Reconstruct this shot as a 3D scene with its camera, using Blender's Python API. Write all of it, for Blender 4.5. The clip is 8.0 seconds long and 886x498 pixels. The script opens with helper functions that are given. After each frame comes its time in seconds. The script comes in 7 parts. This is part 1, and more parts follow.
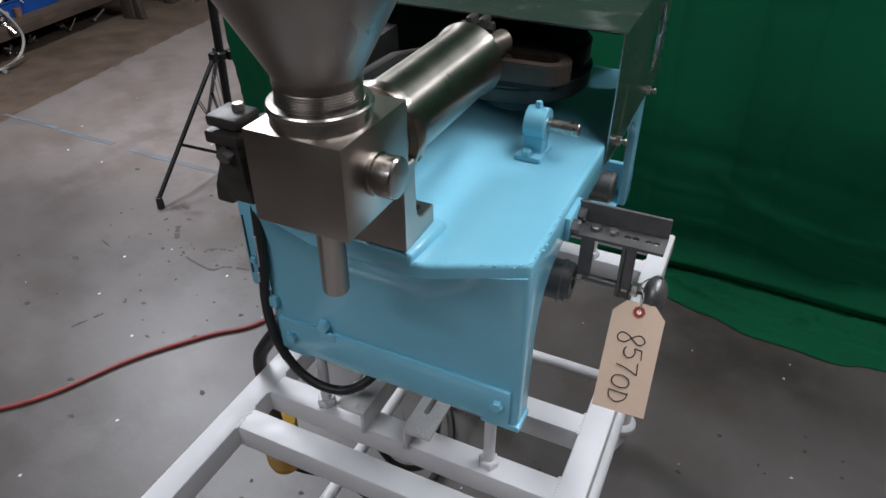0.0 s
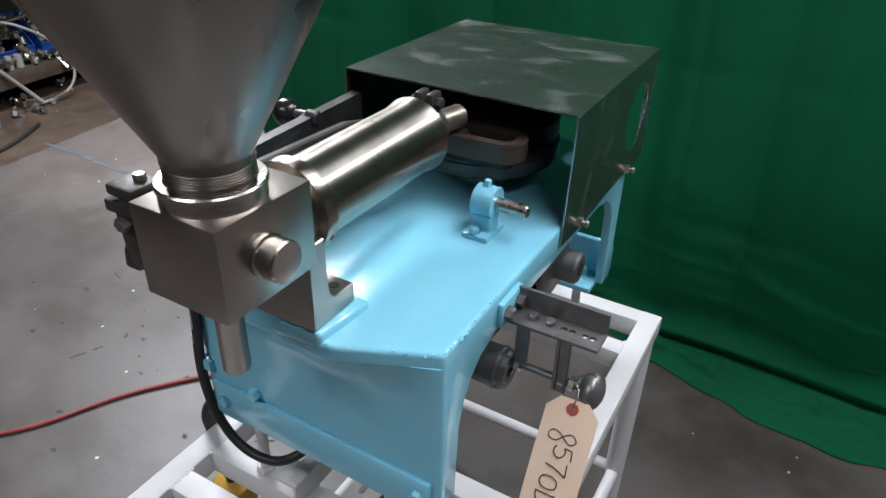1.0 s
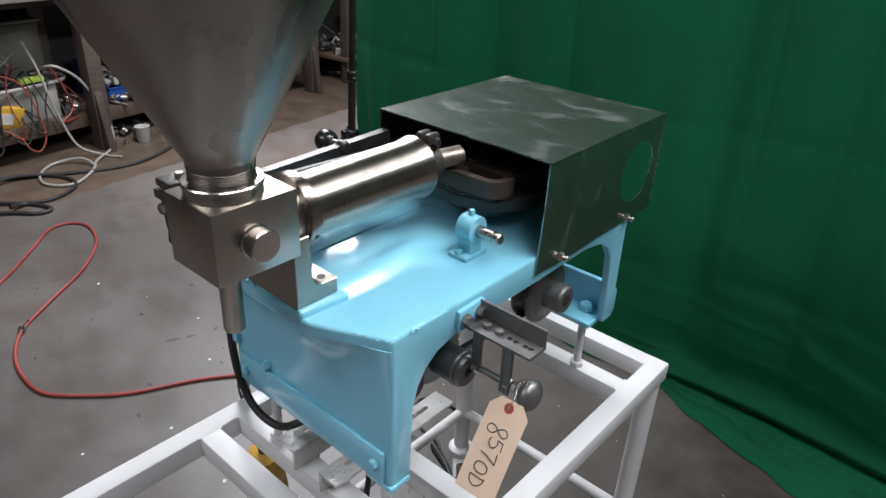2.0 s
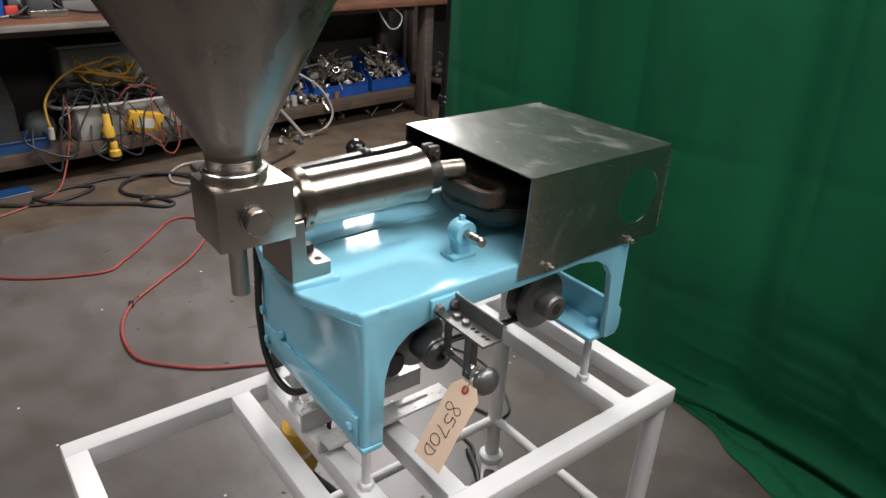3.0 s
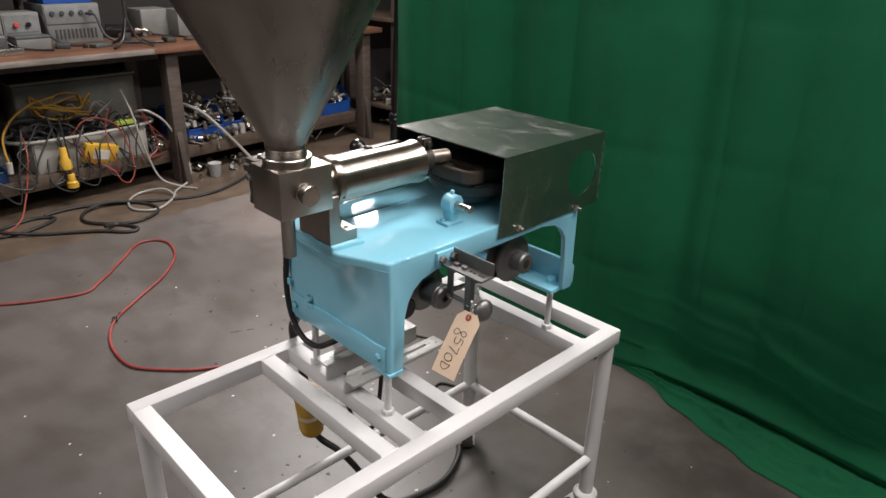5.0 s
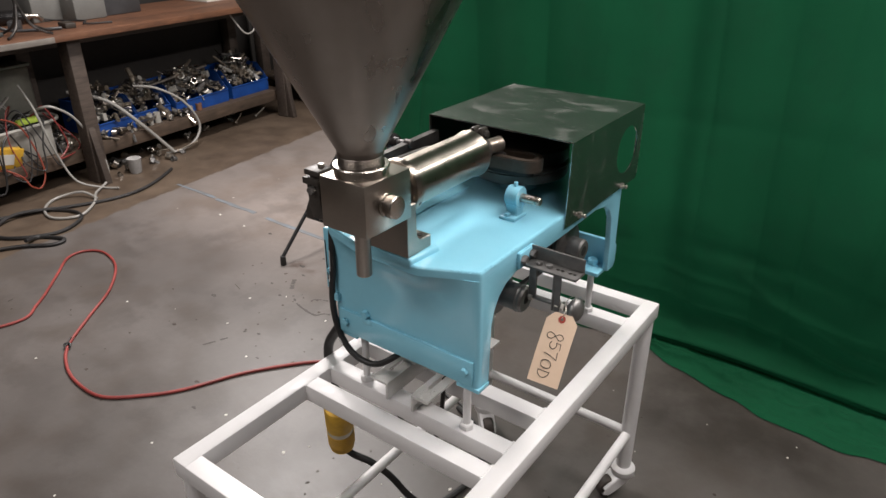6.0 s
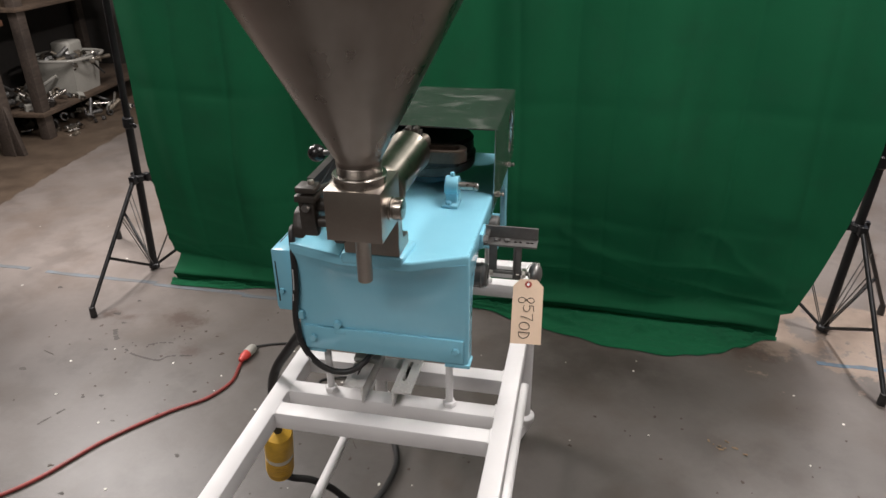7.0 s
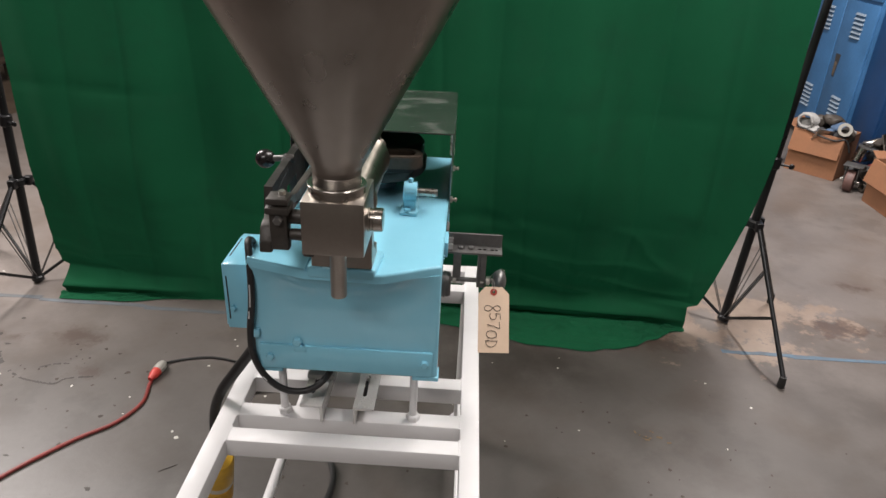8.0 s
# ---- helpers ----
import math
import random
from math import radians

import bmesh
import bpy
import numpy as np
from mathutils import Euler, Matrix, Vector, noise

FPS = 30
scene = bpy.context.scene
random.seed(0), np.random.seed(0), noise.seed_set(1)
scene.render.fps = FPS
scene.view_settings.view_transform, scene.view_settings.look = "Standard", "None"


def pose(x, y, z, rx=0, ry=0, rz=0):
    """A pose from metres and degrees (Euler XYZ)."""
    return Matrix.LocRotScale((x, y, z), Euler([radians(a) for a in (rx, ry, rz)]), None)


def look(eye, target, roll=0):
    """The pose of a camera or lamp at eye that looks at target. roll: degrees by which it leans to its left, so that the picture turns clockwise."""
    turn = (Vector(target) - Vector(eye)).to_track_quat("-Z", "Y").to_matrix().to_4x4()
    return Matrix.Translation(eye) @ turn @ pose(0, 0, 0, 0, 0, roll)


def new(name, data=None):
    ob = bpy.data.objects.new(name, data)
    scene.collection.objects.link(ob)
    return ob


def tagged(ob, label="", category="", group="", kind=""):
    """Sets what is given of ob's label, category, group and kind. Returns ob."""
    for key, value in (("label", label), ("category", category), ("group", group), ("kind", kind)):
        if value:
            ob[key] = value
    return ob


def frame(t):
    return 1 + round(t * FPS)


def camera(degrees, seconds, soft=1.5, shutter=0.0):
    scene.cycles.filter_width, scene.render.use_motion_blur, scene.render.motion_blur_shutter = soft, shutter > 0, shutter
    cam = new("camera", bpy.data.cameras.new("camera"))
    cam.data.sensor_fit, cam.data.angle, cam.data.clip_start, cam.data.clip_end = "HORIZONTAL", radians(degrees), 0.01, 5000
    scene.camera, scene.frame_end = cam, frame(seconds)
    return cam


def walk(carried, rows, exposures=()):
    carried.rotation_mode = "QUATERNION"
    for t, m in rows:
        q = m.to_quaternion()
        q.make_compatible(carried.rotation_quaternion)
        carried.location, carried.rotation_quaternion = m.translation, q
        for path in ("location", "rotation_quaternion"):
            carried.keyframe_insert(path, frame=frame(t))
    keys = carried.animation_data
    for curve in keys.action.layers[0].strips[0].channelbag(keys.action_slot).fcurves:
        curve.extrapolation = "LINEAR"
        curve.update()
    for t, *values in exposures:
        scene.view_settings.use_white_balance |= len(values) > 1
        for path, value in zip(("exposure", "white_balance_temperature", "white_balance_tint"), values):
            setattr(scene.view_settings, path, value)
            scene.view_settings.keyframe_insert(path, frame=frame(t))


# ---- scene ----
cam = camera(65.7, 8.0)
PATH = [
    (0, (0.319, -0.509, 1.353), (-0.376, 0.972, 0.204), 0.0),
    (0.5, (0.352, -0.429, 1.351), (-0.368, 1.084, 0.259), 1.1),
    (1, (0.403, -0.418, 1.37), (-0.432, 1.073, 0.33), 1.7),
    (1.5, (0.506, -0.444, 1.393), (-0.472, 1.001, 0.416), 2.7),
    (1.7, (0.551, -0.455, 1.405), (-0.49, 0.959, 0.447), 2.9),
    (2.8, (0.794, -0.395, 1.441), (-0.576, 0.755, 0.547), 2.6),
    (3, (0.834, -0.399, 1.446), (-0.567, 0.724, 0.565), 3.0),
    (3.5, (0.919, -0.456, 1.457), (-0.525, 0.624, 0.593), 1.9),
    (4, (0.997, -0.588, 1.464), (-0.43, 0.546, 0.641), 1.3),
    (4.5, (1.028, -0.654, 1.465), (-0.339, 0.569, 0.668), 2.1),
    (4.7, (1.028, -0.669, 1.471), (-0.315, 0.579, 0.673), 2.4),
    (5.8, (0.756, -0.766, 1.471), (-0.364, 0.652, 0.614), -0.2),
    (6, (0.685, -0.798, 1.48), (-0.374, 0.645, 0.588), 0.0),
    (6.5, (0.524, -0.914, 1.489), (-0.261, 0.691, 0.589), 0.6),
    (7, (0.348, -1.033, 1.504), (-0.026, 0.716, 0.61), -0.6),
    (7.5, (0.256, -1.03, 1.5), (0.177, 0.758, 0.607), 2.4),
    (8, (0.194, -1.006, 1.502), (0.156, 0.782, 0.607), 2.9),
]
walk(cam, [(t, look(eye, target, roll)) for t, eye, target, roll in PATH], [(0.0, -0.43, 5750, 8), (0.5, -0.37, 5760, 8), (1.0, -0.12, 5780, 7), (1.7, 0.0, 5800, 7), (3.0, 0.0, 6350, 9), (4.2, 0.0, 6500, 10), (8.0, 0.0, 6550, 10)])

# ---- light and exposure ----
world = bpy.data.worlds.new("world")
scene.world = world
world.use_nodes = True
wbg = world.node_tree.nodes["Background"]
wbg.inputs[0].default_value = (0.75, 0.82, 0.9, 1)
wbg.inputs[1].default_value = 0.006
scene.view_settings.exposure = 0.0


def area_lamp(name, eye, target, sx, sy, watts, colour):
    data = bpy.data.lights.new(name, "AREA")
    data.shape, data.size, data.size_y, data.energy, data.color = "RECTANGLE", sx, sy, watts, colour
    ob = new(name, data)
    ob.matrix_world = look(eye, target)
    return ob


# unseen source of the plate's white reflection; its hung head is added
GLARE_LAMP = (-2.47, 1.72, 2.12)
LAMP_AIM = (-1.3, 0.98, 0.9)
# unseen lamps added overhead; some set by shadows, the rest as fill
# place, turn about the vertical, width, length, watts
CEILING_LAMPS = [((0.3, 2.9, 3.3), 90, 0.3, 2.4, 22), ((0.9, 0.5, 3.15), 0, 0.3, 1.2, 40), ((1.42, -0.1, 3.2), 0, 0.22, 2.4, 40), ((-1.9, 1.65, 3.2), 0, 0.5, 1.7, 150), ((1.8, 2.35, 3.3), 0, 0.3, 1.3, 190), ((-0.8, -2.2, 3.1), 90, 0.4, 1.6, 52)]
LAMP_TINT = (1.0, 0.945, 0.92)
area_lamp("glare_light", GLARE_LAMP, LAMP_AIM, 0.62, 0.56, 48, LAMP_TINT)
for spot, turned, width, length, watts in CEILING_LAMPS:
    area_lamp("ceiling_lamp", spot, (spot[0], spot[1], 0), width, length, watts, LAMP_TINT).matrix_world = pose(*spot, 0, 0, turned)

# ---- materials ----


def shader(name, base, rough=0.5, metal=0.0, coat=0.0, spec=0.5):
    m = bpy.data.materials.new(name)
    m.use_nodes = True
    b = m.node_tree.nodes["Principled BSDF"]
    b.inputs["Base Color"].default_value = (*base, 1)
    b.inputs["Roughness"].default_value = rough
    b.inputs["Metallic"].default_value = metal
    b.inputs["Coat Weight"].default_value = coat
    b.inputs["Coat Roughness"].default_value = 0.12
    b.inputs["Specular IOR Level"].default_value = spec
    return m, m.node_tree.nodes, m.node_tree.links, b


def coords(nodes, links, scale=(1, 1, 1), kind="Object"):
    tc = nodes.new("ShaderNodeTexCoord")
    mp = nodes.new("ShaderNodeMapping")
    mp.inputs["Scale"].default_value = scale
    links.new(tc.outputs[kind], mp.inputs["Vector"])
    return mp.outputs["Vector"]


def noise_tex(nodes, links, vec, scale, detail=4, rough=0.55):
    n = nodes.new("ShaderNodeTexNoise")
    n.inputs["Scale"].default_value = scale
    n.inputs["Detail"].default_value = detail
    n.inputs["Roughness"].default_value = rough
    links.new(vec, n.inputs["Vector"])
    return n.outputs["Fac"]


def ramp(nodes, links, fac, stops):
    r = nodes.new("ShaderNodeValToRGB")
    while len(r.color_ramp.elements) < len(stops):
        r.color_ramp.elements.new(0.5)
    for e, (p, c) in zip(r.color_ramp.elements, stops):
        e.position = p
        e.color = (*c, 1) if len(c) == 3 else c
    links.new(fac, r.inputs["Fac"])
    return r.outputs["Color"]


def mixed(nodes, links, fac, a, b, mode="MIX"):
    m = nodes.new("ShaderNodeMix")
    m.data_type, m.blend_type = "RGBA", mode
    for sock, val in ((m.inputs[0], fac), (m.inputs[6], a), (m.inputs[7], b)):
        if isinstance(val, (int, float)):
            sock.default_value = val
        elif isinstance(val, tuple):
            sock.default_value = (*val, 1)
        else:
            links.new(val, sock)
    return m.outputs[2]


def bump(nodes, links, b, height, strength=0.2, dist=0.01):
    n = nodes.new("ShaderNodeBump")
    n.inputs["Strength"].default_value = strength
    n.inputs["Distance"].default_value = dist
    links.new(height, n.inputs["Height"])
    links.new(n.outputs["Normal"], b.inputs["Normal"])


def grey(v):
    return (v, v, v)


def worn(name, base, var=0.12, rough=0.5, metal=0.0, scale=8, fine=60, bump_s=0.08, coat=0.0, rvar=0.1, tint=None, spec=0.5):
    """Paint, plastic or metal with blotches, fine grain and uneven gloss."""
    m, nodes, links, b = shader(name, base, rough, metal, coat, spec)
    vec = coords(nodes, links)
    big = noise_tex(nodes, links, vec, scale, 5)
    small = noise_tex(nodes, links, vec, fine, 3)
    lo = tuple(c * (1 - var) for c in (tint or base))
    hi = tuple(min(1, c * (1 + var)) for c in base)
    col = ramp(nodes, links, big, [(0.3, lo), (0.7, hi)])
    col = mixed(nodes, links, 0.25, col, ramp(nodes, links, small, [(0.35, lo), (0.65, hi)]))
    links.new(col, b.inputs["Base Color"])
    r = ramp(nodes, links, big, [(0.3, grey(max(0.03, rough - rvar))), (0.7, grey(min(1, rough + rvar)))])
    links.new(r, b.inputs["Roughness"])
    bump(nodes, links, b, small, bump_s, 0.002)
    return m


def brushed(name, base, rough, stretch, var=0.12, smears=0.15, bump_s=0.05):
    """Stainless steel: fine scratches along one axis, cloudy polishing marks."""
    m, nodes, links, b = shader(name, base, rough, 1.0)
    vec = coords(nodes, links, stretch)
    scratch = noise_tex(nodes, links, vec, 90, 4, 0.7)
    cloud = noise_tex(nodes, links, coords(nodes, links), 14, 6, 0.62)
    col = ramp(nodes, links, cloud, [(0.3, tuple(c * (1 - var) for c in base)), (0.7, tuple(min(1, c * (1 + var)) for c in base))])
    links.new(col, b.inputs["Base Color"])
    r1 = ramp(nodes, links, scratch, [(0.25, grey(max(0.05, rough - 0.1))), (0.75, grey(rough + 0.1))])
    r2 = ramp(nodes, links, cloud, [(0.35, grey(max(0.0, 0.5 - smears * 2))), (0.68, grey(0.5 + smears * 2))])
    links.new(mixed(nodes, links, 0.5, r1, r2, "OVERLAY"), b.inputs["Roughness"])
    bump(nodes, links, b, scratch, bump_s, 0.001)
    return m


def turned_steel(name, base, rough):
    """Lathe-turned stainless: fine rings round the y axis, a few deeper tool marks, cloudy handling stains."""
    m, nodes, links, b = shader(name, base, rough, 1.0)
    ring = noise_tex(nodes, links, coords(nodes, links, (0.01, 1, 0.01)), 520, 3, 0.7)
    mark = noise_tex(nodes, links, coords(nodes, links, (0.01, 1, 0.01)), 70, 3, 0.6)
    cloud = noise_tex(nodes, links, coords(nodes, links), 26, 5, 0.6)
    links.new(ramp(nodes, links, cloud, [(0.3, tuple(c * 0.86 for c in base)), (0.7, tuple(c * 1.12 for c in base))]), b.inputs["Base Color"])
    r = mixed(nodes, links, 0.55, ramp(nodes, links, ring, [(0.3, grey(rough - 0.02)), (0.7, grey(rough + 0.05))]), ramp(nodes, links, cloud, [(0.35, grey(rough - 0.03)), (0.7, grey(rough + 0.05))]))
    links.new(r, b.inputs["Roughness"])
    bump(nodes, links, b, mixed(nodes, links, 0.15, ring, mark), 0.03, 0.0006)
    around = nodes.new("ShaderNodeTangent")
    around.direction_type, around.axis = "RADIAL", "Y"
    links.new(around.outputs[0], b.inputs["Tangent"])
    b.inputs["Anisotropic"].default_value, b.inputs["Anisotropic Rotation"].default_value = 0.7, 0.25
    return m


M_WHEEL = worn("worn_caster_tread", (0.05, 0.04, 0.034), 0.35, 0.6, 0.0, 30, 120, 0.2)
M_LEAF = worn("dry_leaf_tan", (0.16, 0.11, 0.065), 0.3, 0.8, 0.0, 60, 200, 0.2)
M_LINKIRON = worn("greasy_cast_iron", (0.042, 0.036, 0.031), 0.35, 0.45, 0.2, 30, 160, 0.3)
M_TIEBAR = worn("blackened_steel_bar", (0.022, 0.021, 0.02), 0.1, 0.62, 0.2, 30, 160, 0.3)
M_BLUERAG = worn("blue_rag", (0.06, 0.1, 0.17), 0.3, 0.9, 0.0, 12, 120, 0.3)
M_BROWNWHEEL = worn("brown_caster_tread", (0.1, 0.05, 0.042), 0.25, 0.6, 0.0, 30, 120, 0.2)
M_CARDPALE = worn("worn_latch_steel", (0.2, 0.15, 0.11), 0.2, 0.4, 0.6, 30, 120, 0.1)
M_FITTING = worn("dull_brass_and_zinc", (0.2, 0.17, 0.135), 0.3, 0.45, 0.7, 40, 160, 0.15)
M_SCUFF = worn("black_scuff_dirt", (0.05, 0.043, 0.038), 0.3, 0.7, 0.0, 30, 150, 0.1)
M_STEEL = brushed("brushed_stainless", (0.56, 0.53, 0.49), 0.30, (1, 0.03, 1), 0.1, 0.1)
M_CYLBODY = turned_steel("turned_stainless_tube", (0.37, 0.332, 0.29), 0.29)
M_DISC = worn("oily_turned_steel", (0.075, 0.069, 0.064), 0.25, 0.42, 0.45, 22, 160, 0.1)
M_CYL = worn("turned_stainless", (0.47, 0.435, 0.395), 0.05, 0.26, 1.0, 18, 500, 0.015, rvar=0.025)
M_BLOCK = worn("milled_stainless", (0.40, 0.36, 0.32), 0.07, 0.34, 1.0, 16, 300, 0.03, rvar=0.045)


def rolled_cone(name, base):
    """Rolled stainless sheet: wiped streaks and dull clouds."""
    m, nodes, links, b = shader(name, base, 0.3, 1.0)
    vec = coords(nodes, links, (1, 1, 0.22))
    streak = noise_tex(nodes, links, vec, 30, 2, 0.5)
    cloud = noise_tex(nodes, links, coords(nodes, links), 11, 3, 0.5)
    col = ramp(nodes, links, cloud, [(0.3, tuple(c * 0.86 for c in base)), (0.7, tuple(c * 1.16 for c in base))])
    links.new(mixed(nodes, links, 0.3, col, ramp(nodes, links, streak, [(0.35, tuple(c * 0.8 for c in base)), (0.68, tuple(c * 1.25 for c in base))])), b.inputs["Base Color"])
    r = mixed(nodes, links, 0.5, ramp(nodes, links, streak, [(0.36, grey(0.22)), (0.64, grey(0.40))]), ramp(nodes, links, cloud, [(0.36, grey(0.24)), (0.66, grey(0.40))]))
    links.new(r, b.inputs["Roughness"])
    return m


M_HOPPER = rolled_cone("hopper_stainless", (0.265, 0.238, 0.214))
M_DARKSTEEL = worn("oily_cast_steel", (0.055, 0.05, 0.047), 0.35, 0.42, 0.7, 25, 140, 0.25)
M_GREYSTEEL = worn("grey_machine_steel", (0.17, 0.165, 0.16), 0.25, 0.42, 0.75, 22, 120, 0.2)
M_BOLT = worn("zinc_bolt", (0.45, 0.42, 0.38), 0.2, 0.35, 1.0, 60, 200, 0.1)
M_BLACK = worn("black_rubber", (0.016, 0.015, 0.015), 0.3, 0.5, 0.0, 20, 120, 0.15)
M_BLACKGLOSS = worn("black_phenolic", (0.012, 0.011, 0.011), 0.2, 0.2, 0.0, 20, 120, 0.03)
M_GREYCAST = worn("grey_cast_knob", (0.2, 0.195, 0.19), 0.2, 0.38, 0.8, 40, 160, 0.1)
M_YELLOW = worn("yellow_plug", (0.54, 0.315, 0.03), 0.2, 0.45, 0.0, 25, 120, 0.08)
M_YELLOWDARK = worn("yellow_plug_ribbed", (0.5, 0.28, 0.02), 0.2, 0.5, 0.0, 25, 120, 0.1)
M_CLEAR = worn("clear_plastic_band", (0.55, 0.5, 0.4), 0.1, 0.25, 0.0, 25, 120, 0.05)
M_REDCORD = worn("red_cord", (0.22, 0.035, 0.03), 0.3, 0.5, 0.0, 9, 90, 0.1)
M_ORANGE = worn("orange_cord", (0.25, 0.05, 0.028), 0.2, 0.5, 0.0, 9, 90, 0.05)
M_YCORD = worn("yellow_cord", (0.35, 0.195, 0.025), 0.25, 0.5, 0.0, 9, 90, 0.05)
M_WHITECORD = worn("white_hose", (0.28, 0.27, 0.25), 0.2, 0.4, 0.0, 9, 90, 0.05)
M_REDPL = worn("red_plastic", (0.45, 0.04, 0.03), 0.2, 0.4)
M_WHITEPL = worn("white_plastic", (0.3, 0.288, 0.26), 0.15, 0.45, 0.0, 5, 50, 0.05)
M_TOTE = worn("frosted_plastic", (0.17, 0.17, 0.145), 0.2, 0.35, 0.0, 5, 50, 0.05)
M_GREENPL = worn("greenish_frosted_plastic", (0.155, 0.175, 0.145), 0.2, 0.38, 0.0, 5, 50, 0.05)
M_BLUEBIN = worn("blue_bin_plastic", (0.007, 0.05, 0.225), 0.25, 0.4, 0.0, 6, 60, 0.05)
M_BEIGE = worn("beige_instrument", (0.135, 0.133, 0.124), 0.14, 0.5, 0.0, 5, 60, 0.05)
M_PANEL = worn("pale_grey_panel", (0.15, 0.155, 0.15), 0.25, 0.45, 0.0, 14, 80, 0.05)
M_GREYBOX = worn("grey_enclosure", (0.065, 0.072, 0.072), 0.15, 0.5, 0.0, 5, 60, 0.05)
M_DARKBOX = worn("dark_case", (0.04, 0.04, 0.042), 0.25, 0.5, 0.0, 7, 60, 0.05)
M_BROWNBOX = worn("brown_case", (0.04, 0.031, 0.024), 0.2, 0.6, 0.0, 5, 60, 0.05)
M_PAPER = worn("paper", (0.62, 0.6, 0.55), 0.06, 0.8, 0.0, 8, 60, 0.03)
M_LIME = worn("lime_label", (0.45, 0.6, 0.08), 0.1, 0.6)
M_STAND = worn("black_anodised", (0.012, 0.012, 0.013), 0.3, 0.35, 0.4, 10, 90, 0.05)
M_LOCKER = worn("blue_locker_paint", (0.04, 0.125, 0.27), 0.2, 0.4, 0.0, 4, 50, 0.06)
# shade put into the locker blue; the low tray and sheet use it
M_DIMBLUE = worn("dim_blue", (0.011, 0.045, 0.13), 0.2, 0.4, 0.0, 4, 50, 0.06)
# slats paler than the doors: the light they catch is put in
M_LOUVRE = worn("lit_locker_louvre", (0.2, 0.25, 0.31), 0.25, 0.45, 0.0, 20, 120, 0.08)
M_CARD = worn("cardboard", (0.235, 0.105, 0.052), 0.15, 0.85, 0.0, 6, 80, 0.15)
M_RUST = worn("rusty_iron", (0.16, 0.075, 0.045), 0.5, 0.75, 0.2, 12, 90, 0.4)
M_CLOTH = worn("grey_rag", (0.3, 0.29, 0.28), 0.3, 0.9, 0.0, 12, 120, 0.3)
M_INK = shader("marker_ink", (0.02, 0.018, 0.02), 0.7)[0]
M_TAG = worn("manila_card", (0.66, 0.49, 0.36), 0.05, 0.8, 0.0, 14, 160, 0.06, rvar=0.03)
M_TAGRED = worn("red_fibre", (0.32, 0.045, 0.03), 0.15, 0.75)
M_WALL = worn("dull_wall_paint", (0.11, 0.1, 0.09), 0.2, 0.8, 0.0, 1.2, 30, 0.1)
# near-black boards: the west wall and the backs of bench and rack
M_DARKWALL = worn("near_black_boarding", (0.02, 0.017, 0.015), 0.35, 0.85, 0.0, 2, 30, 0.2)
M_CEIL = worn("ceiling_board", (0.12, 0.115, 0.11), 0.1, 0.9, 0.0, 1.5, 20, 0.05)
M_LAMPCASE = worn("white_lamp_case", (0.7, 0.7, 0.68), 0.05, 0.5)


def smeared_sheet(name, base):
    """Thin sheet steel: slightly dented, mill grain, cloudy wiping marks."""
    m, nodes, links, b = shader(name, base, 0.22, 1.0)
    n = nodes.new("ShaderNodeTexNoise")
    n.inputs["Scale"].default_value, n.inputs["Detail"].default_value = 7, 6
    n.inputs["Roughness"].default_value, n.inputs["Distortion"].default_value = 0.6, 1.1
    links.new(coords(nodes, links, (1.0, 1.7, 1.0)), n.inputs["Vector"])
    wipe = n.outputs["Fac"]
    grain = noise_tex(nodes, links, coords(nodes, links, (0.06, 1, 1)), 420, 3, 0.7)
    dent = noise_tex(nodes, links, coords(nodes, links), 9, 1, 0.4)
    links.new(ramp(nodes, links, grain, [(0.3, grey(0.17)), (0.7, grey(0.28))]), b.inputs["Roughness"])
    relief = nodes.new("ShaderNodeBump")
    relief.inputs["Strength"].default_value, relief.inputs["Distance"].default_value = 0.12, 0.010
    links.new(mixed(nodes, links, 0.006, dent, grain), relief.inputs["Height"])
    links.new(relief.outputs["Normal"], b.inputs["Normal"])
    haze = nodes.new("ShaderNodeBsdfPrincipled")
    haze.inputs["Base Color"].default_value = (*base, 1)
    haze.inputs["Metallic"].default_value, haze.inputs["Roughness"].default_value = 1.0, 0.78
    both = nodes.new("ShaderNodeMixShader")
    links.new(ramp(nodes, links, wipe, [(0.36, grey(0.03)), (0.55, grey(0.05)), (0.74, grey(0.34))]), both.inputs[0])
    links.new(b.outputs[0], both.inputs[1])
    links.new(haze.outputs[0], both.inputs[2])
    links.new(both.outputs[0], nodes["Material Output"].inputs["Surface"])
    return m


M_HOOD = smeared_sheet("hood_sheet", (0.42, 0.415, 0.395))
M_GREYWARM = worn("stained_round_steel", (0.26, 0.22, 0.185), 0.2, 0.36, 0.85, 30, 160, 0.1)
M_NEARBLACK = worn("near_black_steel", (0.012, 0.011, 0.010), 0.35, 0.5, 0.2, 20, 120, 0.15)


